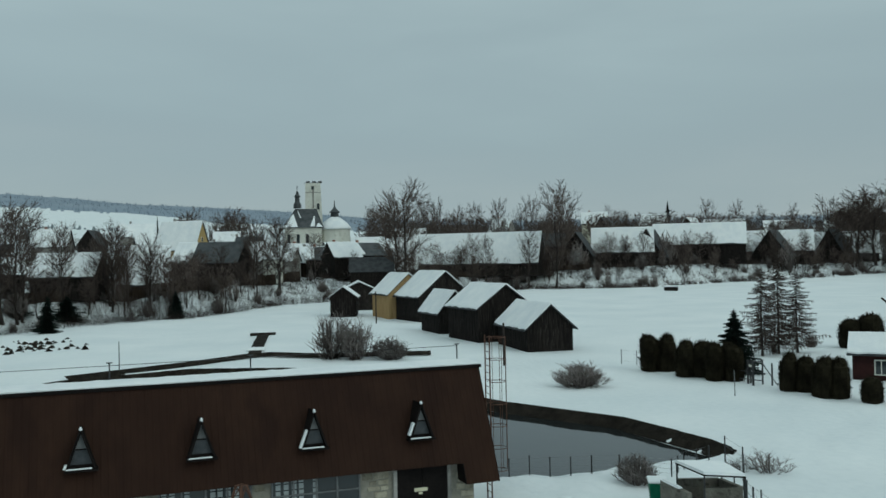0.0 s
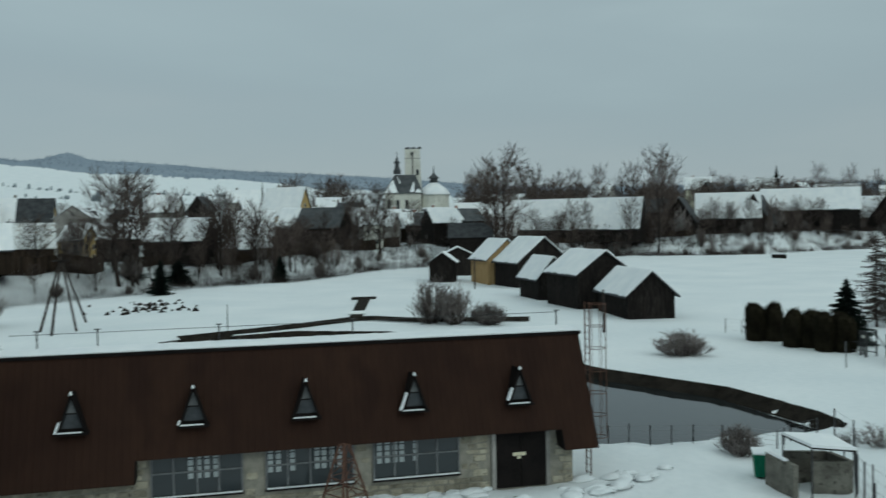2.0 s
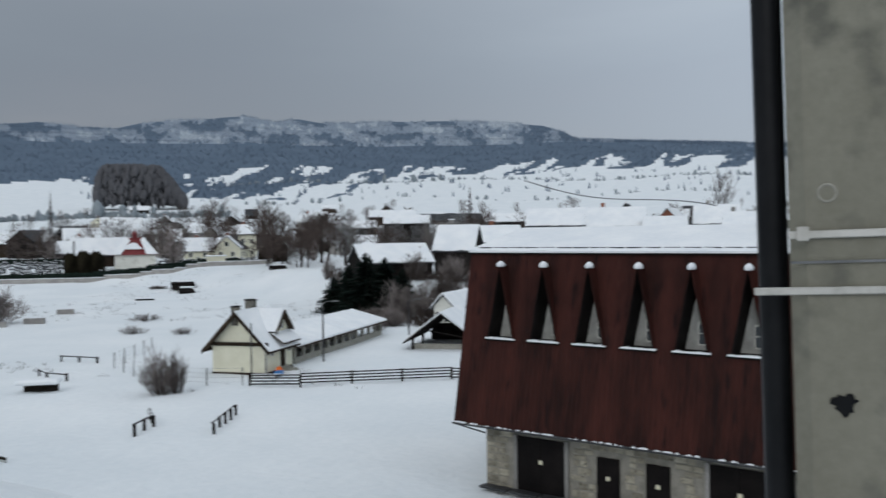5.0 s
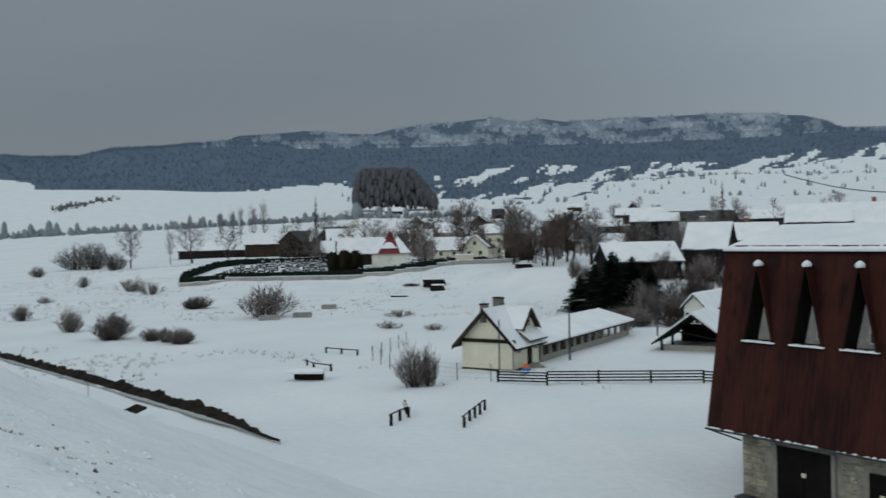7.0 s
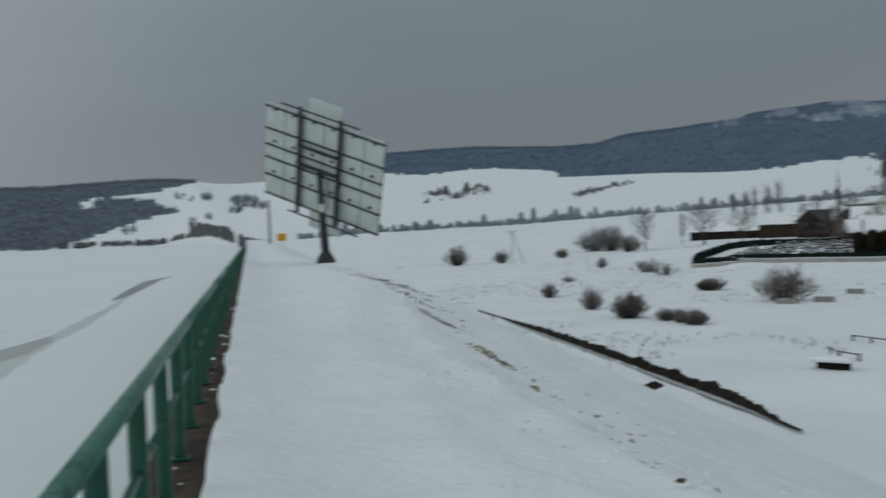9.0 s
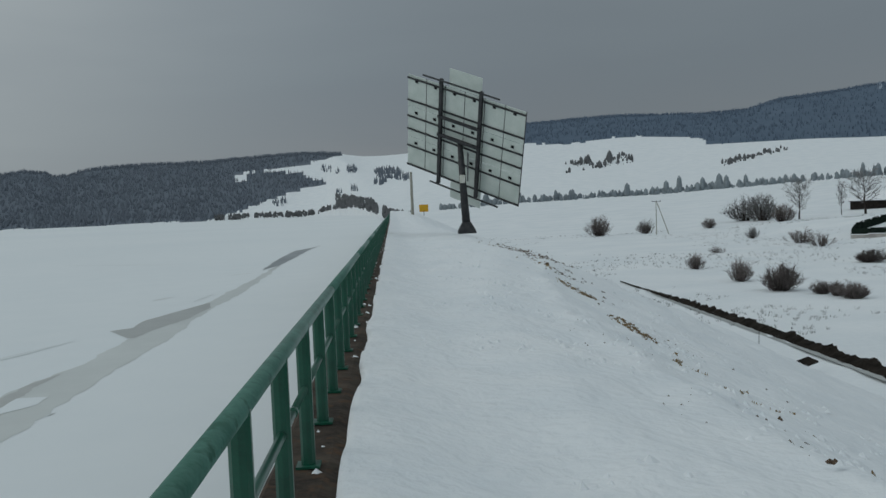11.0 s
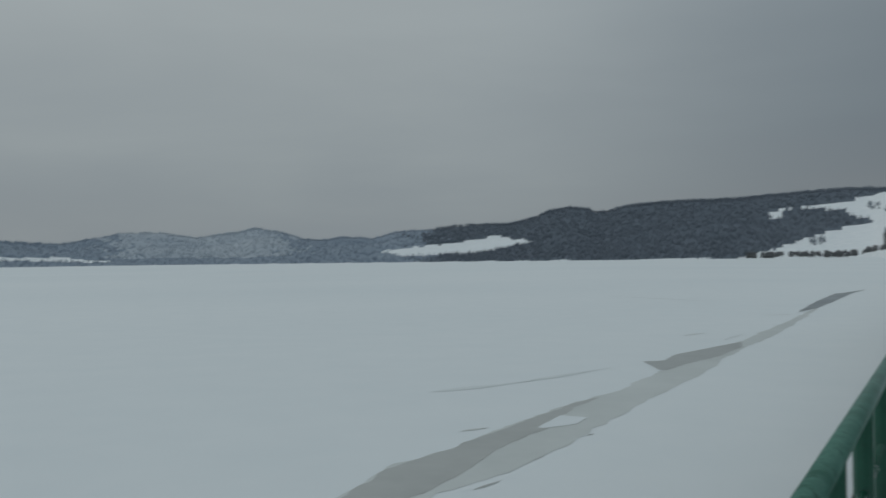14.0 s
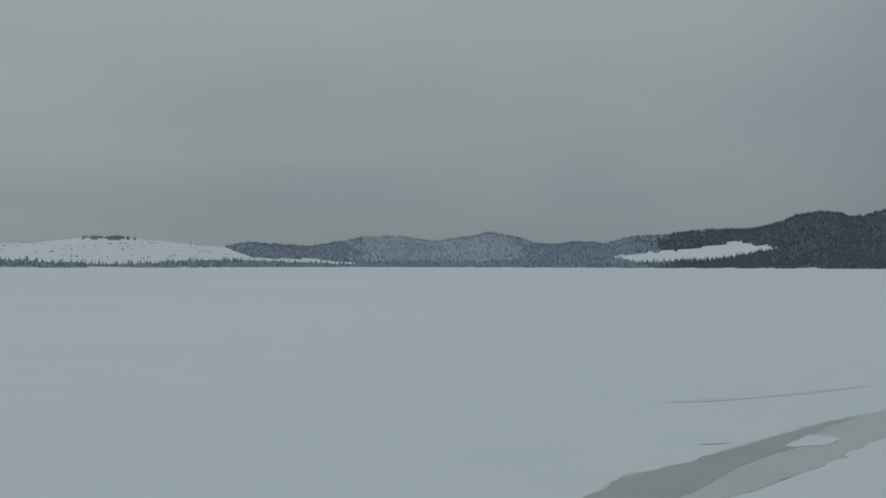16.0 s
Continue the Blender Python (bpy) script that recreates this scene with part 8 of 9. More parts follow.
# tripod power pole on the bank and a leaning prop
p = thing("power_mast", pose(104, -4.5, land(104, -4.5)), "old timber tripod power mast at the bank", "power pole")
top = Vector((2.0, -0.4, 7.9))
for x, y in ((0.6, 2.0), (-4.0, 1.0), (-0.5, -1.7), (9.5, -3.4)):
    part("leg", Shape().tube([(x, y, -0.4), tuple(top)], [0.15, 0.1], 6), bark, p)
part("crossarm", Shape().box(1.3, 2.7, -1.2, 0.4, 7.4, 7.55), wood_dark, p)
p = thing("power_mast", pose(52.5, -84.0, 0), "pale lattice power mast with a crossarm", "power pole")
for x, y in ((-0.35, 0), (0.35, 0)):
    part("leg", Shape().tube([(x, y, -0.2), (x * 0.35, y, 6.2)], [0.12, 0.09], 5), wood_brown, p)
part("crossarm", Shape().tube([(-0.9, 0, 5.9), (0, 0, 5.2), (0.9, 0, 5.9)], 0.1, 5), wood_brown, p)
part("brace", Shape().tube([(-0.3, 0, 2.2), (0.3, 0, 2.9)], 0.08, 5), wood_brown, p)


def lattice_mast(x, y, h):
    p = thing("lattice_mast", pose(x, y, 0, 0, 0, 20), "rusty steel lattice mast in the yard", "mast")
    c = [(-1, -1), (1, -1), (1, 1), (-1, 1)]
    w = lambda z: 0.85 - 0.72 * z / h
    for a, b2 in c:
        part("leg", Shape().tube([(a * w(0), b2 * w(0), -0.3), (a * w(h), b2 * w(h), h)], 0.045, 5), rust_steel, p)
    n = 5
    for k in range(n):
        z0, z1 = h * k / n, h * (k + 1) / n
        for i in range(4):
            (a, b2), (a2, b3) = c[i], c[(i + 1) % 4]
            part("brace", Shape().tube([(a * w(z0), b2 * w(z0), z0), (a2 * w(z1), b3 * w(z1), z1)], 0.022, 4), rust_steel, p)
            part("tie", Shape().tube([(a * w(z1), b2 * w(z1), z1), (a2 * w(z1), b3 * w(z1), z1)], 0.02, 4), rust_steel, p)


lattice_mast(31.2, -10.8, 2.9)
# lamp pole and yellow board at the end of the dam
p = thing("lamp_pole", pose(3.4, 150.0, CREST + 0.7), "grey concrete lamp pole at the far end of the dam", "pole")
part("shaft", Shape().tube([(0, 0, -0.5), (0, 0, 7.0)], [0.26, 0.2], 8), concrete, p)
p = thing("notice_board", pose(5.3, 151.0, CREST + 0.75, 0, 0, 0), "yellow notice board on a post", "sign")
part("post", Shape().tube([(0, 0, -0.3), (0, 0, 0.5)], 0.06, 6), steel_dark, p)
part("board", Shape().box(-0.75, 0.75, -0.04, 0.04, 0.3, 1.5), yellow_paint, p)
w = thing("overhead_wire", pose(0, 0, 0), "single overhead wire crossing the valley", "wire")
part("strand", Shape().tube([(62 * math.cos(radians(25.6 - 7.25 * t)), 62 * math.sin(radians(25.6 - 7.25 * t)), 10.8 + 62 * math.tan(radians(3.1 - 1.33 * t - 0.35 * math.sin(3.14 * t)))) for t in np.linspace(0, 1.6, 18)], 0.03, 4), steel_dark, w)

# ---- yard corner: refuse bay, bins ----
def block_wall(x0, y0, x1, y1, h, th=0.2):
    """An upright wall slab between two points of the plan."""
    d = math.hypot(x1 - x0, y1 - y0)
    nx, ny = -(y1 - y0) / d * th / 2, (x1 - x0) / d * th / 2
    base = [(x0 - nx, y0 - ny), (x1 - nx, y1 - ny), (x1 + nx, y1 + ny), (x0 + nx, y0 + ny)]
    return Shape().loft([[(x, y, -0.2) for x, y in base], [(x, y, h) for x, y in base]])


def refuse_bay():
    b = thing("refuse_bay", pose(0, 0, 0), "weathered concrete refuse bay under a thin snow-covered roof", "shelter")
    part("bay_wall", block_wall(27.7, -27.75, 25.6, -27.1, 1.3), bay_concrete, b, "stained concrete side wall")
    part("bay_wall", block_wall(25.85, -28.2, 25.05, -29.35, 1.3), bay_concrete, b, "stained concrete front wall")
    part("bay_wall", block_wall(27.5, -28.4, 26.6, -29.9, 1.3), bay_concrete, b)
    part("bay_wall", block_wall(26.5, -29.9, 25.1, -29.5, 1.3), bay_concrete, b)
    part("wall_snow", Shape().loft([[(27.65, -27.62, 1.303), (26.3, -27.2, 1.303), (26.24, -27.42, 1.303), (27.6, -27.84, 1.303)], [(27.6, -27.66, 1.38), (26.35, -27.26, 1.37), (26.28, -27.38, 1.37), (27.57, -27.8, 1.38)]]), snow_roof, b)
    roof = [(27.3, -28.1), (25.3, -27.6), (24.4, -29.0), (26.4, -29.9)]
    zs = (2.0, 1.95, 1.85, 1.9)
    part("bay_roof", Shape().loft([[(x, y, z) for (x, y), z in zip(roof, zs)], [(x, y, z + 0.06) for (x, y), z in zip(roof, zs)]]), dark_metal, b)
    part("roof_snow", Shape().loft([[(x, y, z + 0.063) for (x, y), z in zip(roof, zs)], [(x * 0.97 + 0.78, y * 0.97 - 0.86, z + 0.17) for (x, y), z in zip(roof, zs)]]), snow_roof, b, "sheet of snow on the slab")
    for (x, y), z in zip(roof, zs):
        part("post", Shape().tube([(x * 0.96 + 1.03, y * 0.96 - 1.15, -0.1), (x * 0.96 + 1.03, y * 0.96 - 1.15, z)], 0.035, 6), steel_dark, b)
    g = thing("waste_container", pose(28.6, -28.35, -0.05, 0, 0, -40), "green waste container with a snowy lid", "container")
    part("body", Shape().loft([[(-0.4, -0.3, 0.1), (0.4, -0.3, 0.1), (0.4, 0.3, 0.1), (-0.4, 0.3, 0.1)], [(-0.5, -0.38, 1.05), (0.5, -0.38, 1.05), (0.5, 0.38, 1.05), (-0.5, 0.38, 1.05)]]), material("green_bin", (0.008, 0.1, 0.055), (0.015, 0.14, 0.08), 3, 0.5, 0), g)
    part("lid_snow", Shape().box(-0.54, 0.54, -0.42, 0.42, 1.05, 1.15, bev=0.04), snow_roof, g)
    for x in (-0.3, 0.3):
        part("wheel", Shape().tube([(x, -0.3, 0.08), (x, -0.22, 0.08)], 0.08, 10), black_rubber, g)
    f = thing("wire_fence", pose(0, 0, 0), "low wire mesh fence with thin posts beside the refuse bay", "fence")
    posts = [(26.2, -30.4), (24.8, -29.5), (23.5, -28.75), (22.2, -28.0), (20.9, -27.3)]
    for x, y in posts:
        part("post", Shape().tube([(x, y, -0.2), (x, y, 1.62)], 0.03, 6), steel_dark, f)
    for z in (0.3, 0.7, 1.1, 1.5):
        part("strand", Shape().tube([(x, y, z) for x, y in posts], 0.006, 4), steel_dark, f)
    # gate and its posts between the hedges
    g = thing("garden_gate", pose(0, 0, 0), "dark steel garden gate between the hedges", "gate")
    for x, y, h in ((52.1, -60.1, 1.1), (50.0, -60.4, 1.9), (48.9, -60.5, 2.0), (47.9, -60.4, 1.8)):
        part("post", Shape().tube([(x, y, -0.2), (x, y, h)], 0.07, 6), steel_dark, g)
    for z in (0.3, 0.95):
        part("rail", Shape().tube([(52.1, -60.1, z), (48.9, -60.5, z)], 0.045, 6), steel_dark, g)
    part("rail", Shape().tube([(50.0, -60.4, 1.75), (48.9, -60.5, 1.85)], 0.05, 6), steel_dark, g)
    part("brace", Shape().tube([(48.9, -60.5, 1.7), (47.2, -60.2, 0.1)], 0.04, 6), steel_dark, g)


refuse_bay()
b = thing("warning_board", pose(34.0, 2.9, 0, 0, 0, -86), "blue board with pale bars on two posts", "sign")
for x in (-0.35, 0.35):
    part("post", Shape().tube([(x, 0.03, -0.2), (x, 0.03, 0.95)], 0.03, 5), steel_dark, b)
part("board", Shape().box(-0.42, 0.42, -0.02, 0.02, 0.25, 0.95), blue_paint, b)
for z in (0.4, 0.55, 0.7):
    part("text_bar", Shape().box(-0.3, 0.3, -0.03, -0.022, z, z + 0.05), sign_white, b)
b = thing("small_board", pose(34.1, 3.8, 0, 0, 0, -86), "small yellow board on a post", "sign")
part("post", Shape().tube([(0, 0.03, -0.2), (0, 0.03, 0.8)], 0.03, 5), steel_dark, b)
part("board", Shape().box(-0.28, 0.28, -0.02, 0.02, 0.5, 0.85), yellow_paint, b)

# ---- red cottage by the hedges ----
house(43.9, -72.9, 31.5, 8.6, 6.6, 2.4, 3.6, "maroon", "snow", 0, 0.5, 0.0)

# ---- sluice by the pond, culvert head, slabs ----
s = thing("sluice", pose(100.1, -36.3, max(land(100, -36.8), land(127, -46.5)) + 0.02, 0, 0, -22.8), "dark T-shaped drain channel in the snow", "drain")
part("channel", Shape().loft([[(-3, -0.7, 0), (-3, 0.7, 0), (-3, 0.7, 0.14), (-3, -0.7, 0.14)], [(27, -0.8, 0), (27, 0.8, 0), (27, 0.8, 0.16), (27, -0.8, 0.16)]]), soil, s, "dark wet channel floor")
part("crossbar", Shape().box(26.5, 29, -1.7, 1.9, 0, 0.22), soil, s)
part("snow_bridge", Shape().box(3, 6, -1.1, 1.1, 0.1, 0.3, bev=0.08), snow_roof, s)
c = thing("culvert_head", pose(40.2, 57.0, 0.0, 0, 0, 130), "dark culvert mouth in the snow", "culvert")
part("mouth", Shape().box(-1.1, 1.1, -0.1, 0.4, -0.3, 0.75), soil, c)
part("headwall_snow", Shape().box(-1.4, 1.4, 0.1, 1.4, 0.6, 0.95, bev=0.12), snow_roof, c)
c = thing("slab", pose(23.6, 52.2, 0.5, 12, -10, 20), "dark tilted concrete slab in the snow", "slab")
part("body", Shape().box(-1.2, 1.2, -0.4, 0.4, 0, 0.15, bev=0.03), soil, c)
for x, y, w in ((66, 102.5, 2.6), (70.8, 101.8, 2.4), (81, 109.5, 2.2)):
    c = thing("stone_block", pose(x, y, land(x, y) - 0.05, 0, 0, 135), "pale grey concrete block in the meadow", "block")
    part("body", Shape().box(-w / 2, w / 2, -0.4, 0.4, 0, 0.7, bev=0.05), wall_grey, c)
for x, y, w, h in ((121, 129, 4.5, 1.6), (117, 124, 2.8, 1.2), (135, 118, 3.5, 0.8), (104, 120, 3.0, 0.4)):
    c = thing("wood_pile", pose(x, y, land(x, y) - 0.1, 0, 0, 130), "dark timber pile under snow", "wood pile")
    n = max(3, int(w / 0.5))
    for i in range(n):
        part("log", Shape().tube([(-w / 2 + (i % 3) * 0.2, -0.8 + 1.6 * i / n, h * (0.2 + 0.3 * (i % 3))), (w / 2 - (i % 2) * 0.3, -0.8 + 1.6 * i / n, h * (0.2 + 0.3 * (i % 3)))], 0.28 * min(1, h), 7), wood_dark, c)
    part("pile_snow", Shape().box(-w / 2, w / 2 - 0.3, -0.8, 0.8, h * 0.95, h * 1.05 + 0.1, bev=0.06), snow_roof, c)
c = thing("trough", pose(185, -191, land(185, -191) - 0.05, 0, 0, 40), "snow-topped dark wooden feeding trough in the field", "trough")
part("body", Shape().box(-1.9, 1.9, -0.8, 0.8, 0, 1.1, bev=0.05), wood_dark, c)
part("top_snow", Shape().box(-2.0, 2.0, -0.9, 0.9, 1.1, 1.55, bev=0.15), snow_roof, c)


# ---- dark banks: pond rim, toe drain ----
def bank_strip(pts, w0, w1, z0, z1, mat, name, label, seed, n=10):
    s = Shape()
    rows = []
    tot = 0
    for (ax, ay), (bx, by) in zip(pts, pts[1:]):
        d = math.hypot(bx - ax, by - ay)
        k = max(3, int(d / 0.5))
        nx, ny = -(by - ay) / d, (bx - ax) / d
        for i in range(k):
            t = i / k
            x, y = ax + (bx - ax) * t, ay + (by - ay) * t
            tot += 0.5
            j = 0.25 * noise.noise((tot * 0.8, seed, 0)) + 0.12 * noise.noise((tot * 3, seed, 1))
            rows.append([(x + nx * w0, y + ny * w0, z0), (x + nx * (w0 * 0.5 + w1 * 0.5), y + ny * (w0 * 0.5 + w1 * 0.5), (z0 + z1) / 2 + j * 0.6), (x + nx * (w1 + j * 1.6), y + ny * (w1 + j * 1.6), z1 + j * 0.3)])
    s.loft(rows, 0, caps=False, closed=False)
    tagged(part(name, s, mat), label, "bank", kind="structure")


bank_strip([(33.2, -38.4), (36.0, -39.6), (44, -40.6), (54, -38.2), (62, -37.6), (70, -37.2), (84, -33.8), (89.6, -26), (88.6, -14), (78.4, 4.4), (66, 12.4)], 0.5, -0.35, -0.5, 0.2, soil, "ground_bank", "dark muddy rim of the pond", 3)
bank_strip([(86, -51.5), (92, -40.6), (96.5, -37.6), (97.7, -35.9), (94.2, -28.2), (92.1, -22.2), (89.5, -14)], 0.5, -0.5, 0.05, 0.45, soil, "ground_bank", "dark muddy lip of the pond outlet", 9)
DITCH = [(26.6, 41.5), (27.2, 46), (27.6, 55), (28.3, 75), (29.0, 100), (29.4, 116)]
def ditch_strip(w0, w1, z0, z1, mat, label, seed, tuft):
    """A long muddy strip along the toe of the dam that tapers to both ends."""
    s, rows, pts = Shape(), [], []
    for y in np.arange(40.5, 117, 0.35):
        x = float(np.interp(y, [p[1] for p in DITCH], [p[0] for p in DITCH]))
        k = min(1.0, (y - 40.4) / 9, (117.2 - y) / 30)
        j = 0.22 * noise.noise((y * 0.9, seed, 0)) + 0.16 * noise.noise((y * 3.3, seed, 1)) + 0.25 * max(0.0, noise.noise((y * 0.35, seed, 2)))
        rows.append([(x + w0 * k, y, z0), (x + (w0 + w1) / 2 * k, y, (z0 + z1) / 2 + tuft * j * k), (x + (w1 + tuft * j) * k, y, z1 * k + tuft * j * k), (x + (w1 + tuft * j + 0.1) * k + 0.02, y, -0.3)])
    s.loft(rows, 0, caps=False, closed=False)
    tagged(part("ground_bank", s, mat), label, "bank", kind="structure")


ditch_strip(0.1, 1.0, 0.06, 0.4, soil, "black muddy edge of the drain ditch", 5, 1.0)
ditch_strip(-0.45, 0.1, 0.1, 0.07, ice_wet, "grey icy ditch lining", 8, 0.2)



# ---- grass tufts, clods and rubble sticking out of the snow ----
def tufts(name, label, count, place, mat, hmin, hmax, seed, blades=7):
    rnd = random.Random(seed)
    s = Shape()
    for i in range(count):
        q = place(rnd)
        if q is None:
            continue
        x, y, z = q
        for k in range(blades):
            a = rnd.uniform(0, 6.283)
            h, w = rnd.uniform(hmin, hmax), rnd.uniform(0.008, 0.02) * (1 + hmax)
            bx, by = x + rnd.uniform(-0.2, 0.2) * hmax * 2, y + rnd.uniform(-0.2, 0.2) * hmax * 2
            tx, ty = bx + math.cos(a) * h * 0.5, by + math.sin(a) * h * 0.5
            s.face([(bx - w, by, z - 0.03), (bx + w, by, z - 0.03), (tx, ty, z + h * 0.8)])
    tagged(part(name, s, mat), label, "grass", kind="stuff")


def on_slope(rnd):
    u = rnd.random()
    if u < 0.7:
        y, spread = rnd.triangular(12, 30, 17), 0.1
    elif u < 0.85:
        y, spread = rnd.uniform(28, 50), 0.7
    else:
        y, spread = rnd.uniform(4, 15), 0.3
    x = float(np.interp(y, [4, 8, 11, 15, 24, 40, 50], [3.5, 3.85, 4.3, 4.55, 4.6, 4.9, 5.2])) + rnd.gauss(0, spread) + 0.12 * noise.noise((0, y * 0.6, 5))
    if noise.noise((x * 0.5, y * 0.5, 2)) < (-0.12 if u < 0.7 else 0.05 if u < 0.85 else 0.35):
        return None
    return x, y, dam_profile(x, y)


tufts("slope_grass", "dry yellow grass along the trodden slope edge", 700, on_slope, reeds, 0.025, 0.06, 1)


def meadow(rnd):
    a, r = rnd.uniform(36, 86), rnd.uniform(60, 300)
    x, y = polar(a, r)
    if noise.noise((x * 0.03, y * 0.03, 9)) + 0.6 * noise.noise((x * 0.12, y * 0.12, 1)) < 0.12:
        return None
    return x, y, land(x, y)


tufts("meadow_grass", "frosted dry weeds in the snowy meadow", 8500, meadow, twigs_frost, 0.12, 0.5, 2, 5)


def bank_weeds(rnd):
    a = rnd.uniform(-58, 6) if rnd.random() < 0.9 else rnd.uniform(27, 37.5)
    r = table(a, SCARP_R) + rnd.uniform(-8, 24)
    x, y = polar(a, r)
    return x, y, land(x, y)


tufts("bank_weeds", "tangled dark weeds on the village bank", 7000, bank_weeds, twigs, 0.5, 2.8, 3, 10)


def clods(name, label, count, place, mat, smin, smax, seed):
    rnd = random.Random(seed)
    s = Shape()
    for i in range(count):
        q = place(rnd)
        if q is None:
            continue
        x, y, z = q
        r = rnd.uniform(smin, smax)
        k = len(s.v)
        for a in range(5):
            s.v.append((x + r * math.cos(a * 1.257) * rnd.uniform(0.6, 1.2), y + r * math.sin(a * 1.257) * rnd.uniform(0.6, 1.2), z - r * 0.3))
        s.v.append((x + rnd.uniform(-0.3, 0.3) * r, y + rnd.uniform(-0.3, 0.3) * r, z + r * rnd.uniform(0.3, 0.8)))
        for a in range(5):
            s.f.append((k + a, k + (a + 1) % 5, k + 5))
            s.mi.append(0)
    tagged(part(name, s, mat), label, "soil", kind="stuff")


def slope_soil(rnd):
    far = rnd.random() < 0.75
    y = rnd.triangular(21, 44, 36) if far else rnd.uniform(5, 27)
    x = (rnd.triangular(4.4, 5.6 + 0.07 * (y - 21), 4.7) if far else 4.65) + rnd.gauss(0, 0.16) - 0.9 * step(12, 6, y)
    if noise.noise((x * 0.9, y * 0.45, 7)) < (-0.02 if far else 0.4):
        return None
    return x, y, dam_profile(x, y) - 0.01


clods("slope_soil", "brown clods of soil showing through the slope snow", 1200, slope_soil, earth, 0.03, 0.08, 4)


def crest_crumbs(rnd):
    y = rnd.uniform(3, 46)
    x = rnd.uniform(0.3, crest_edge(y) + 5.5)
    if noise.noise((x * 0.7, y * 0.5, 17)) < 0.05:
        return None
    return x, y, dam_profile(x, y)


clods("snow_crumbs", "crumbs and lumps of trodden snow on the crest", 5200, crest_crumbs, snow, 0.02, 0.075, 31)


def slope_specks(rnd):
    y = rnd.uniform(6, 60)
    x = crest_edge(y) + rnd.uniform(-0.6, 3.4)
    if noise.noise((x * 0.5, y * 0.22, 13)) < 0.12:
        return None
    return x, y, dam_profile(x, y) - 0.012


clods("slope_specks", "brown grass specks in the slope snow", 1800, slope_specks, earth, 0.015, 0.045, 33)


def wall_snow(rnd):
    y = rnd.uniform(0.5, 60)
    return RAIL_X + rnd.uniform(-0.12, 0.16), y, KERB - 0.01


clods("kerb_snow", "crumbs of snow on the kerb", 80, wall_snow, snow, 0.015, 0.05, 6)


def yard_heaps(rnd):
    x, y = rnd.choice(((33.0, -14.4), (33.0, -12.4), (32.2, -16), (31.2, -23.6), (31, -8), (32.5, 4), (30.5, -20)))
    return x + rnd.gauss(0, 0.5), y + rnd.gauss(0, 1.0), 0.05


def mounds(name, label, count, place, mat, smin, smax, seed):
    rnd = random.Random(seed)
    s = Shape()
    for i in range(count):
        x, y, z = place(rnd)
        r = rnd.uniform(smin, smax)
        rings = []
        for f, hh in ((1.25, -0.1), (1.0, 0.12), (0.7, 0.32), (0.3, 0.42), (0.05, 0.44)):
            rings.append([(x + r * f * math.cos(a) * rnd.uniform(0.65, 1.3), y + 1.4 * r * f * math.sin(a) * rnd.uniform(0.65, 1.3), z + r * hh * rnd.uniform(0.85, 1.15)) for a in np.linspace(0, 6.283, 10)[:-1]])
        s.loft(rings)
    tagged(part(name, s, mat, smooth=True), label, "snow", kind="stuff")


mounds("yard_snow_heaps", "rounded ploughed heaps of snow in front of the hall", 70, yard_heaps, snow, 0.15, 0.42, 7)


def bank_stones(rnd):
    x, y = rnd.choice(((126.6, -13.5), (126.6, -18), (134, -17), (138, -19)))
    x, y = x + rnd.gauss(0, 3), y + rnd.gauss(0, 2.5)
    return x, y, land(x, y)


clods("bank_rubble", "dark rubble heap at the foot of the bank", 70, bank_stones, soil, 0.3, 0.9, 8)

# shrubs along the village bank
rnd = random.Random(44)
for i in range(46):
    a = rnd.uniform(-57, 0) if i < 38 else rnd.uniform(28, 38)
    r = table(a, SCARP_R) + rnd.uniform(-4, 22)
    x, y = polar(a, r)
    plant(rnd.choice(("bush", "bush", "bush_low", "bare")), x, y, land(x, y) + rnd.uniform(2.0, 6.0), rnd.uniform(2.0, 4.5))
for i in range(30):
    a, r = rnd.uniform(-62, -24), rnd.uniform(380, 520)
    x, y = polar(a, r)
    plant("bare", x, y, land(x, y) + rnd.uniform(10, 19), rnd.uniform(7, 11))
for i in range(16):
    a, r = rnd.uniform(8, 42), rnd.uniform(200, 360)
    x, y = polar(a, r)
    plant(rnd.choice(("frost", "bare")), x, y, land(x, y) + rnd.uniform(8, 13), rnd.uniform(5, 9))

# denser village behind the first row
for i in range(46):
    a = rnd.uniform(-58, 3) if i < 32 else rnd.uniform(6, 44)
    base = float(np.interp(a, [-58, -45, -31, -20, -10, 3, 10, 44], [450, 380, 330, 290, 250, 225, 200, 250]))
    r = base + rnd.uniform(0, 190)
    if -26.5 < a < -21.5:
        continue
    x, y = polar(a, r)
    z = land(x, y)
    e = z + rnd.uniform(2.8, 4.6)
    house(x, y, a - 90 + rnd.choice((0, 0, 10, -15, 80, 25)), rnd.uniform(9, 15), rnd.uniform(7, 9.5), e, e + rnd.uniform(2.6, 4.6), rnd.choice(("grey", "wood", "wood", "brown", "cream", "ochre", "grey")), rnd.choice(("snow", "snow", "snow", "half", "dark")), rnd.choice((0, 1, 1)))
for i in range(44):
    a = rnd.uniform(-58, 4) if i < 30 else rnd.uniform(6, 44)
    base = float(np.interp(a, [-58, -45, -31, -20, -10, 3, 10, 44], [400, 330, 290, 250, 215, 190, 180, 215]))
    x, y = polar(a, base + rnd.uniform(0, 170))
    plant(rnd.choice(("bare", "bare", "bare", "frost")), x, y, land(x, y) + rnd.uniform(9, 15), rnd.uniform(5.5, 9))
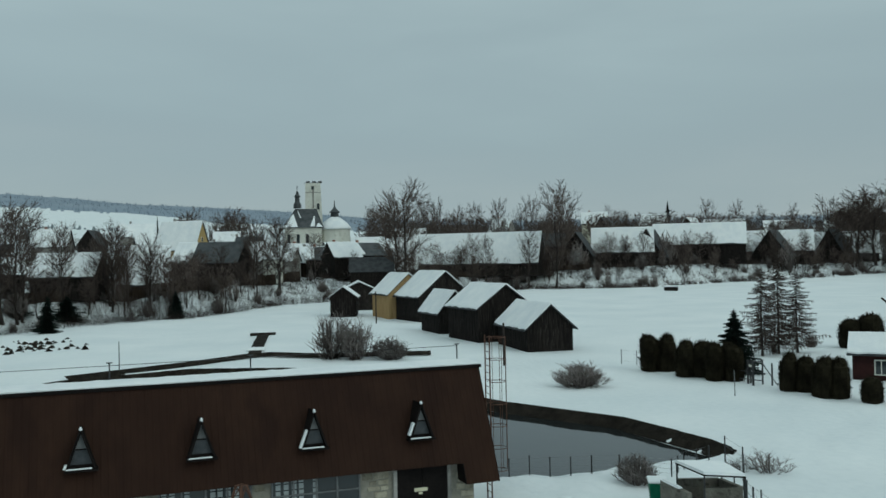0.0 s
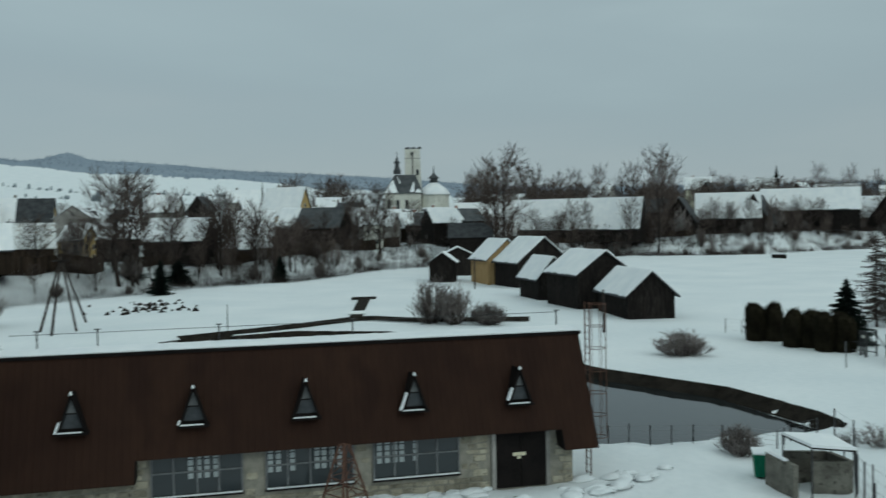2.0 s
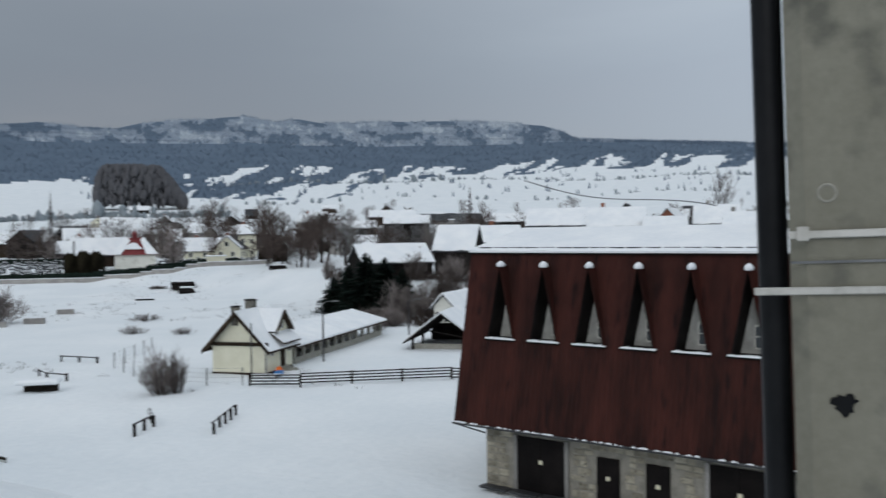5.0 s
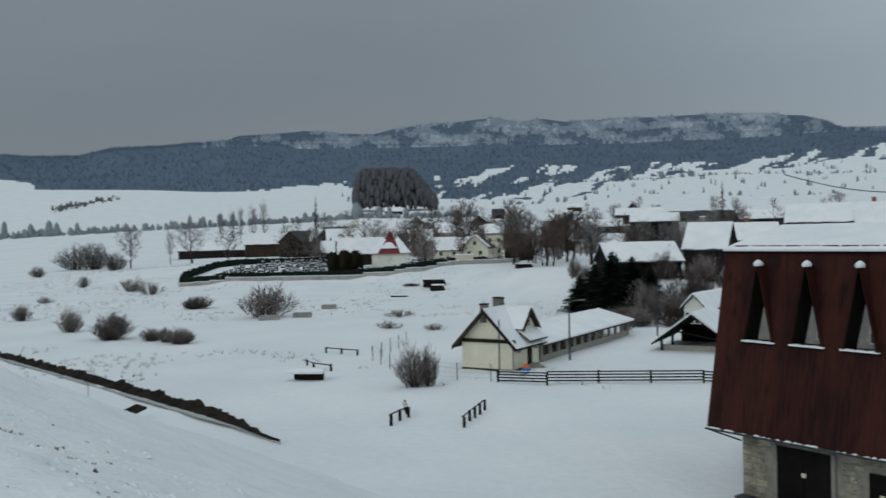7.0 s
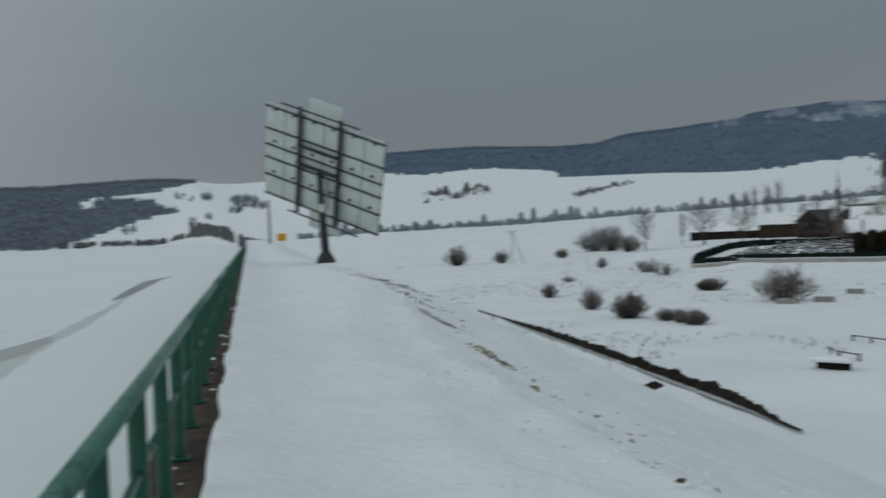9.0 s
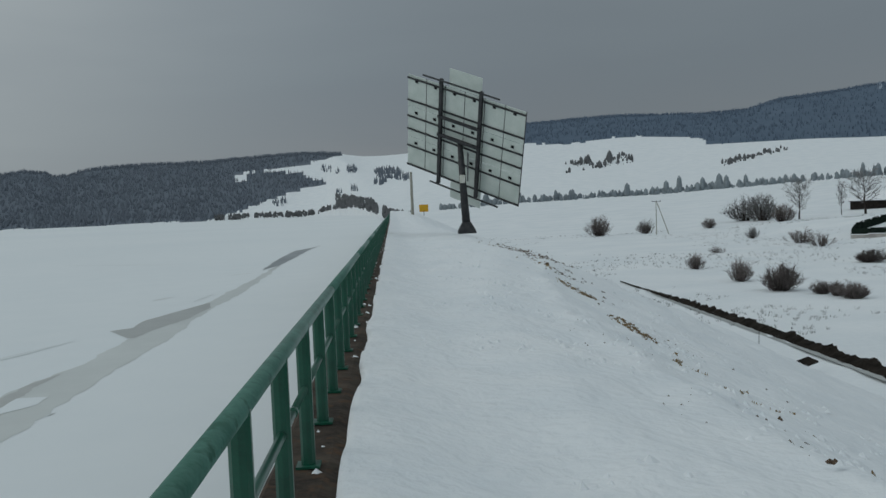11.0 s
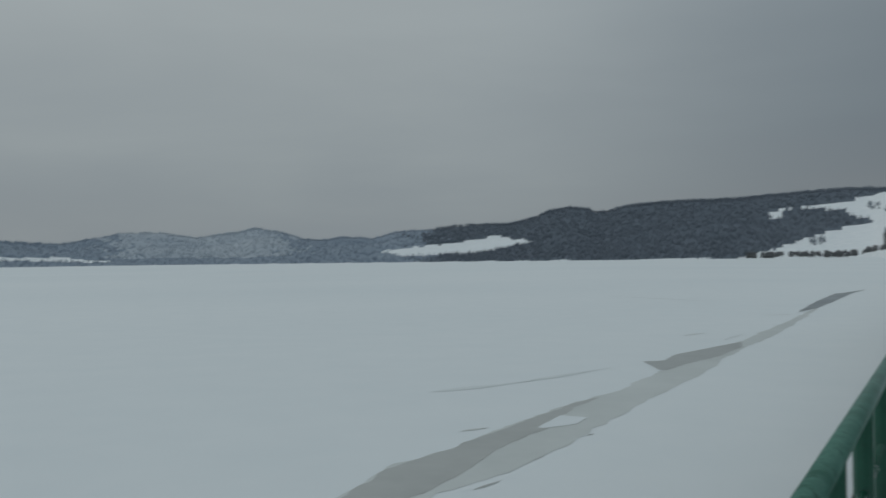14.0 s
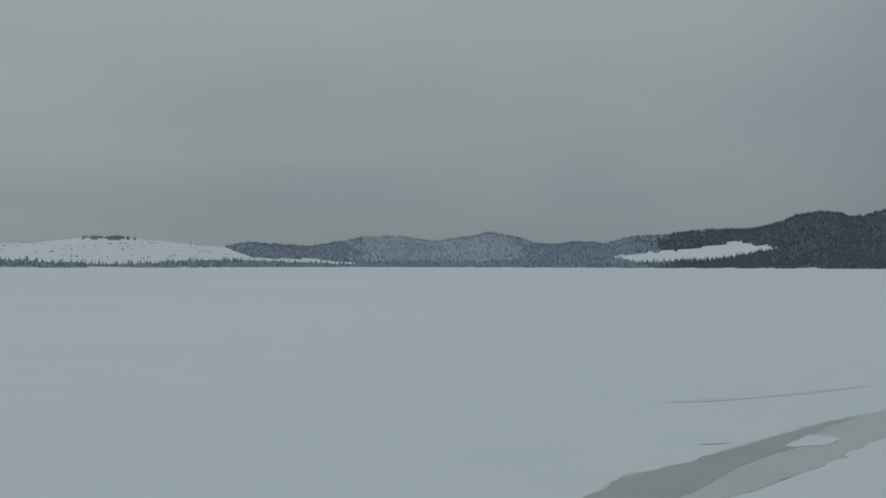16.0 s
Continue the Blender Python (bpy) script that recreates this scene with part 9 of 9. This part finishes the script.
for i in range(20):
    a = rnd.uniform(-56, 4)
    x, y = polar(a, table(a, SCARP_R) + rnd.uniform(0, 20))
    plant("bare", x, y, land(x, y) + rnd.uniform(5, 10), rnd.uniform(2.5, 5))

# gardens and lanes full of bare trees and shrubs
for i in range(150):
    a = rnd.uniform(-62, 5) if i < 100 else rnd.uniform(24, 62)
    lo = float(np.interp(a, [-62, -45, -31, -20, -10, 5, 24, 44, 62], [400, 330, 270, 235, 200, 175, 165, 200, 260]))
    r = lo + rnd.uniform(0, 240) * rnd.random()
    x, y = polar(a, r)
    if -25.5 < a < -22.0 and r < 330:
        continue
    h = rnd.uniform(6, 13)
    plant(rnd.choice(("bare", "bare", "bare", "bush")), x, y, land(x, y) + h * (0.5 if i % 4 == 3 else 1), h * rnd.uniform(0.45, 0.75), r > 215)
# scrub on the bank
for i in range(110):
    a = rnd.uniform(-60, 6)
    if a > -12 and i % 3:
        continue
    r = table(a, SCARP_R) + rnd.uniform(-3, 24)
    x, y = polar(a, r)
    h = rnd.uniform(1.5, 5.5)
    plant(rnd.choice(("bush", "bush", "bush_dense", "bare")), x, y, land(x, y) + h, h * rnd.uniform(0.5, 1.0))
# dark spruces in front of the barns
for a, r, top, w in ((35.7, 118, -1.15, 7.0), (34.5, 119, -1.5, 6.5), (36.8, 121, -1.9, 5.5), (37.7, 122, -2.6, 4.2), (33.4, 117, -2.2, 4.5), (-6.4, 176, -1.9, 5.0), (-9.2, 178, -1.8, 5.5)):
    x, y = polar(a, r)
    plant("spruce", x, y, EYE_Z + r * math.tan(radians(top)), w)
for a, r, h, w in ((31.8, 112, 2.6, 3), (29.6, 110, 3, 3), (34.0, 104, 2.2, 3), (35.4, 106, 2.0, 4), (36.6, 134, 3, 3), (30.6, 116, 3.5, 3)):
    x, y = polar(a, r)
    plant("bush_dense", x, y, land(x, y) + h, w)


# board fences along the top of the bank
def bank_fence(a0, a1, dr, h, label):
    f = thing("board_fence", pose(0, 0, 0), label, "fence")
    n = max(2, int(abs(a1 - a0) / 0.75))
    for i in range(n):
        p = []
        for k in (i, i + 1):
            a = a0 + (a1 - a0) * k / n
            x, y = polar(a, table(a, SCARP_R) + table(a, SCARP_W) + dr)
            p.append((x, y, land(x, y) - 0.2))
        (x0, y0, z0), (x1, y1, z1) = p
        for j in range(5):
            u, v = j / 5 + 0.004, (j + 1) / 5 - 0.004
            hj = h + HOUSE_RND.uniform(-0.12, 0.12)
            ax, ay, bx, by = x0 + (x1 - x0) * u, y0 + (y1 - y0) * u, x0 + (x1 - x0) * v, y0 + (y1 - y0) * v
            z = z0 + (z1 - z0) * u
            s = Shape().loft([[(ax, ay, z), (bx, by, z), (bx + 0.06, by, z), (ax + 0.06, ay, z)], [(ax, ay, z + hj), (bx, by, z + hj), (bx + 0.06, by, z + hj), (ax + 0.06, ay, z + hj)]])
            part("board", s, wood_brown, f)
        part("post", Shape().box(x0 - 0.08, x0 + 0.08, y0 - 0.08, y0 + 0.08, z0, z0 + h + 0.1), wood_dark, f)


bank_fence(5.5, -5.0, -3, 3.2, "weathered brown board fence above the bank")
bank_fence(-6.5, -12.0, -2, 2.2, "tall brown board fence along the gardens")
bank_fence(-12.0, -22.8, -2, 2.7, "long dark board fence above the village bank")
bank_fence(-28.0, -41.0, -2, 1.8, "dark board fence beside the barns")

# more of the village between the cemetery and the hall
for i in range(20):
    a, r = rnd.uniform(35, 53), rnd.uniform(225, 400)
    x, y = polar(a, r)
    z = land(x, y)
    e = z + rnd.uniform(2.4, 3.6)
    house(x, y, a - 90 + rnd.choice((0, 0, 12, -15, 80)), rnd.uniform(9, 14), rnd.uniform(7, 9), e, e + rnd.uniform(2.4, 3.8), rnd.choice(("grey", "wood", "brown", "wood", "grey", "cream")), rnd.choice(("snow", "snow", "snow", "half", "dark")), rnd.choice((0, 1, 1)))
for i in range(52):
    a, r = rnd.uniform(33, 56), rnd.uniform(170, 360)
    if 44 < a and r < 235:
        continue
    x, y = polar(a, r)
    h = rnd.uniform(7, 14)
    plant(rnd.choice(("bare", "bare", "frost")), x, y, land(x, y) + h, h * rnd.uniform(0.5, 0.8), r > 230)
for i in range(16):
    a, r = rnd.uniform(33.5, 38.2), rnd.uniform(126, 160)
    x, y = polar(a, r)
    h = rnd.uniform(1.5, 4.5)
    plant(rnd.choice(("bare", "bare", "bush")), x, y, land(x, y) + h, h * rnd.uniform(0.5, 0.9))
# shrubs by the pond beside the tall hall
for x, y, h, w in ((112.2, 6.3, 7, 8), (110, 9.5, 6, 6), (116, 3.5, 5, 5), (68.6, 14.5, 2.5, 3.0), (71, 11.5, 2.0, 2.5), (80, 6.0, 2.4, 3.0), (84, 2.0, 1.8, 2.4), (74, 14, 3.0, 3.2), (100.2, 7.0, 2.0, 4.0)):
    plant("bush", x, y, land(x, y) + h, w)

# tree belt behind the long barns and along the bank
for i in range(110):
    a = rnd.uniform(-63, -27)
    r = float(np.interp(a, [-63, -55.8, -52, -47.6, -40, -34, -27], [470, 425, 398, 365, 332, 318, 300])) + rnd.uniform(12, 75)
    x, y = polar(a, r)
    h = rnd.uniform(13, 23)
    plant(rnd.choice(("bare", "bare", "bare", "bare", "larch")), x, y, land(x, y) + h, h * rnd.uniform(0.45, 0.7), True)
for i in range(46):
    a = rnd.uniform(-60, -24) if i < 34 else rnd.uniform(-22, 2)
    x, y = polar(a, table(a, SCARP_R) + rnd.uniform(6, 26))
    h = rnd.uniform(5, 11)
    plant("bare", x, y, land(x, y) + h, h * rnd.uniform(0.45, 0.7))

# the far half of the village below the fields
for i in range(100):
    a, r = rnd.uniform(6, 56), rnd.uniform(290, 640)
    x, y = polar(a, r)
    h = rnd.uniform(5, 12)
    plant(rnd.choice(("bare", "bare", "frost")), x, y, land(x, y) + h, h * rnd.uniform(0.55, 0.9), True)
for i in range(26):
    a, r = rnd.uniform(10, 55), rnd.uniform(340, 600)
    x, y = polar(a, r)
    e = land(x, y) + rnd.uniform(2.2, 3.4)
    house(x, y, a - 90 + rnd.choice((0, 0, 12, -15, 80)), rnd.uniform(9, 15), rnd.uniform(7, 9), e, e + rnd.uniform(2.2, 3.4), rnd.choice(("grey", "wood", "brown", "cream", "grey")), rnd.choice(("snow", "snow", "half", "dark")), rnd.choice((0, 1, 1)))
for i in range(14):
    a, r = rnd.uniform(36.5, 42), rnd.uniform(178, 205)
    x, y = polar(a, r)
    h = rnd.uniform(5, 8.5)
    plant("bare", x, y, land(x, y) + h, h * rnd.uniform(0.6, 0.9))

for i in range(11):
    a = rnd.uniform(-21, -1)
    x, y = polar(a, table(a, SCARP_R) + rnd.uniform(8, 32))
    h = rnd.uniform(6.5, 12)
    plant("bare", x, y, land(x, y) + h, h * rnd.uniform(0.5, 0.75))

for i in range(64):
    a, r = rnd.uniform(-22, 8), rnd.uniform(255, 520)
    x, y = polar(a, r)
    h = rnd.uniform(5, 10)
    plant("bare", x, y, land(x, y) + h, h * rnd.uniform(0.55, 0.9), True)
for i in range(20):
    a, r = rnd.uniform(-21, 8), rnd.uniform(300, 520)
    x, y = polar(a, r)
    e = land(x, y) + rnd.uniform(2.2, 3.4)
    house(x, y, a - 90 + rnd.choice((0, 0, 12, -15, 80)), rnd.uniform(8, 13), rnd.uniform(7, 9), e, e + rnd.uniform(2.4, 3.8), rnd.choice(("grey", "wood", "brown", "cream", "wood")), rnd.choice(("snow", "half", "dark", "slate")), rnd.choice((0, 1, 1)))


# roofs in front of the church and up to the fields
for a, r, el, L in ((-20.6, 290, 0.9, 11), (-21.7, 275, 0.75, 9), (-22.9, 300, 1.0, 12), (-24.1, 282, 0.8, 9), (-25.4, 296, 1.05, 13), (-26.8, 285, 1.0, 11), (-19.4, 300, 1.5, 12), (-18.0, 310, 1.2, 10), (-28.3, 305, 1.2, 12)):
    x, y = polar(a, r)
    zr = EYE_Z + r * math.tan(radians(el))
    house(x, y, a - 90 + rnd.choice((0, 12, -18, 35)), L, 8.5, zr - 3.6, zr, rnd.choice(("wood", "brown", "grey")), rnd.choice(("snow", "half", "slate")), 1)
for i in range(76):
    a, r = (rnd.uniform(-22, 9), rnd.uniform(420, 820)) if i < 46 else (rnd.uniform(-60, -26), rnd.uniform(400, 640)) if i < 58 else (rnd.uniform(12, 50), rnd.uniform(420, 760))
    x, y = polar(a, r)
    e = land(x, y) + rnd.uniform(2.2, 3.6)
    house(x, y, a - 90 + rnd.choice((0, 0, 12, -15, 80)), rnd.uniform(9, 16), rnd.uniform(7, 10), e, e + rnd.uniform(2.6, 4.6), rnd.choice(("wood", "brown", "wood")), rnd.choice(("snow", "snow", "half", "dark", "slate")), rnd.choice((0, 0, 1)))
for i in range(330):
    if i < 130:
        a, r = rnd.uniform(-24, 9), rnd.uniform(240, 800)
    elif i < 250:
        a = rnd.uniform(-63, -26)
        r = float(np.interp(a, [-63, -55.8, -52, -47.6, -40, -34, -27], [440, 400, 370, 340, 305, 290, 275])) + rnd.uniform(0, 160)
    else:
        a, r = rnd.uniform(10, 54), rnd.uniform(300, 760)
    x, y = polar(a, r)
    h = rnd.uniform(7, 13) * (1.35 if a < -50 else 1.0)
    plant(rnd.choice(("bare", "bare", "bare", "frost")), x, y, land(x, y) + h, h * rnd.uniform(0.5, 0.8), True)
for i in range(46):
    a, r = rnd.uniform(-64, -50.5), rnd.uniform(380, 470)
    x, y = polar(a, r)
    h = rnd.uniform(15, 25) * step(-48, -56, a) + 6
    plant("bare", x, y, land(x, y) + h, h * rnd.uniform(0.5, 0.75), True)
# saplings between the barns and the field
for i in range(170):
    a = rnd.uniform(-62, -26) if i < 140 else rnd.uniform(-24, -8)
    x, y = polar(a, table(a, SCARP_R) + rnd.uniform(2, 26))
    h = rnd.uniform(5, 12)
    plant("bare", x, y, land(x, y) + h, h * rnd.uniform(0.3, 0.55), True)


# tall trees standing before the first barns and beside the church
for a, dr, el, w in ((-8.9, 6, 2.8, 6.5), (-11.7, 8, 2.9, 8), (-13.9, 6, 2.0, 6), (-12.6, 14, 2.2, 6), (-20.1, 8, 3.0, 8), (-21.6, 10, 2.9, 8), (-6.6, 6, 4.2, 9), (-15.2, 4, 0.6, 4), (-18.0, 12, 1.2, 5)):
    r = table(a, SCARP_R) + dr
    plant("bare", *polar(a, r), EYE_Z + r * math.tan(radians(el)), w)
for a, r, el, w in ((-18.6, 340, 3.5, 12), (-19.3, 345, 3.3, 11), (-17.9, 350, 3.1, 10), (-16.3, 420, 3.5, 12), (-15.9, 425, 3.2, 11), (-27.6, 330, 3.4, 10), (-28.4, 335, 3.7, 11), (-33.0, 340, 3.3, 11), (-31.8, 345, 3.0, 12)):
    for k in range(2):
        plant("bare", *polar(a + k * 0.3, r + 9 * k), EYE_Z + r * math.tan(radians(el - 0.2 * k)), w, True)
for i in range(150):
    a, r = rnd.uniform(-63, -30), rnd.uniform(440, 600)
    el = rnd.uniform(1.9, 2.6) + 0.25 * noise.noise((a * 0.6, 0, 71))
    plant("bare", *polar(a, r), EYE_Z + r * math.tan(radians(el)), rnd.uniform(11, 18), True)


# the far trees and shrubs of the village, one joined mass
def joined_trees():
    slots = [bark, twigs, twigs_frost, bush_twigs]
    packed = {}
    for kind, v in {(q[0], q[1]) for q in FAR_TREES}:
        pts, faces, mats = [], [], []
        for sh, mat in zip(SHAPES[kind, v], (PLANTS[kind][3], PLANTS[kind][4])):
            # the trunk, and a third of the twigs, each broader
            for f in sh.f[:54] if mat is bark else [f for f in sh.f[::3] if len(f) == 3]:
                c = [Vector(sh.v[i]) for i in f]
                if mat is not bark:
                    mid, half = (c[0] + c[1]) / 2, (c[1] - c[0]) * 1.1
                    c[0], c[1] = mid - half, mid + half
                faces.append(tuple(range(len(pts), len(pts) + len(c))))
                pts += [tuple(q) for q in c]
                mats.append(slots.index(mat))
        packed[kind, v] = np.array(pts), faces, mats
    verts, faces, mi, k = [], [], [], 0
    for kind, v, m in FAR_TREES:
        mm = np.array(m)
        pts, fs, mats = packed[kind, v]
        verts.append(pts @ mm[:3, :3].T + mm[:3, 3])
        faces += [tuple(i + k for i in f) for f in fs]
        mi += mats
        k += len(pts)
    me = bpy.data.meshes.new("village_trees")
    me.from_pydata(np.concatenate(verts).tolist(), [], faces)
    for q in slots:
        me.materials.append(q)
    me.polygons.foreach_set("material_index", mi)
    me.update()
    tagged(new("village_trees", me), "brown leafless trees crowding the gardens behind the barns", "trees", kind="stuff")


joined_trees()
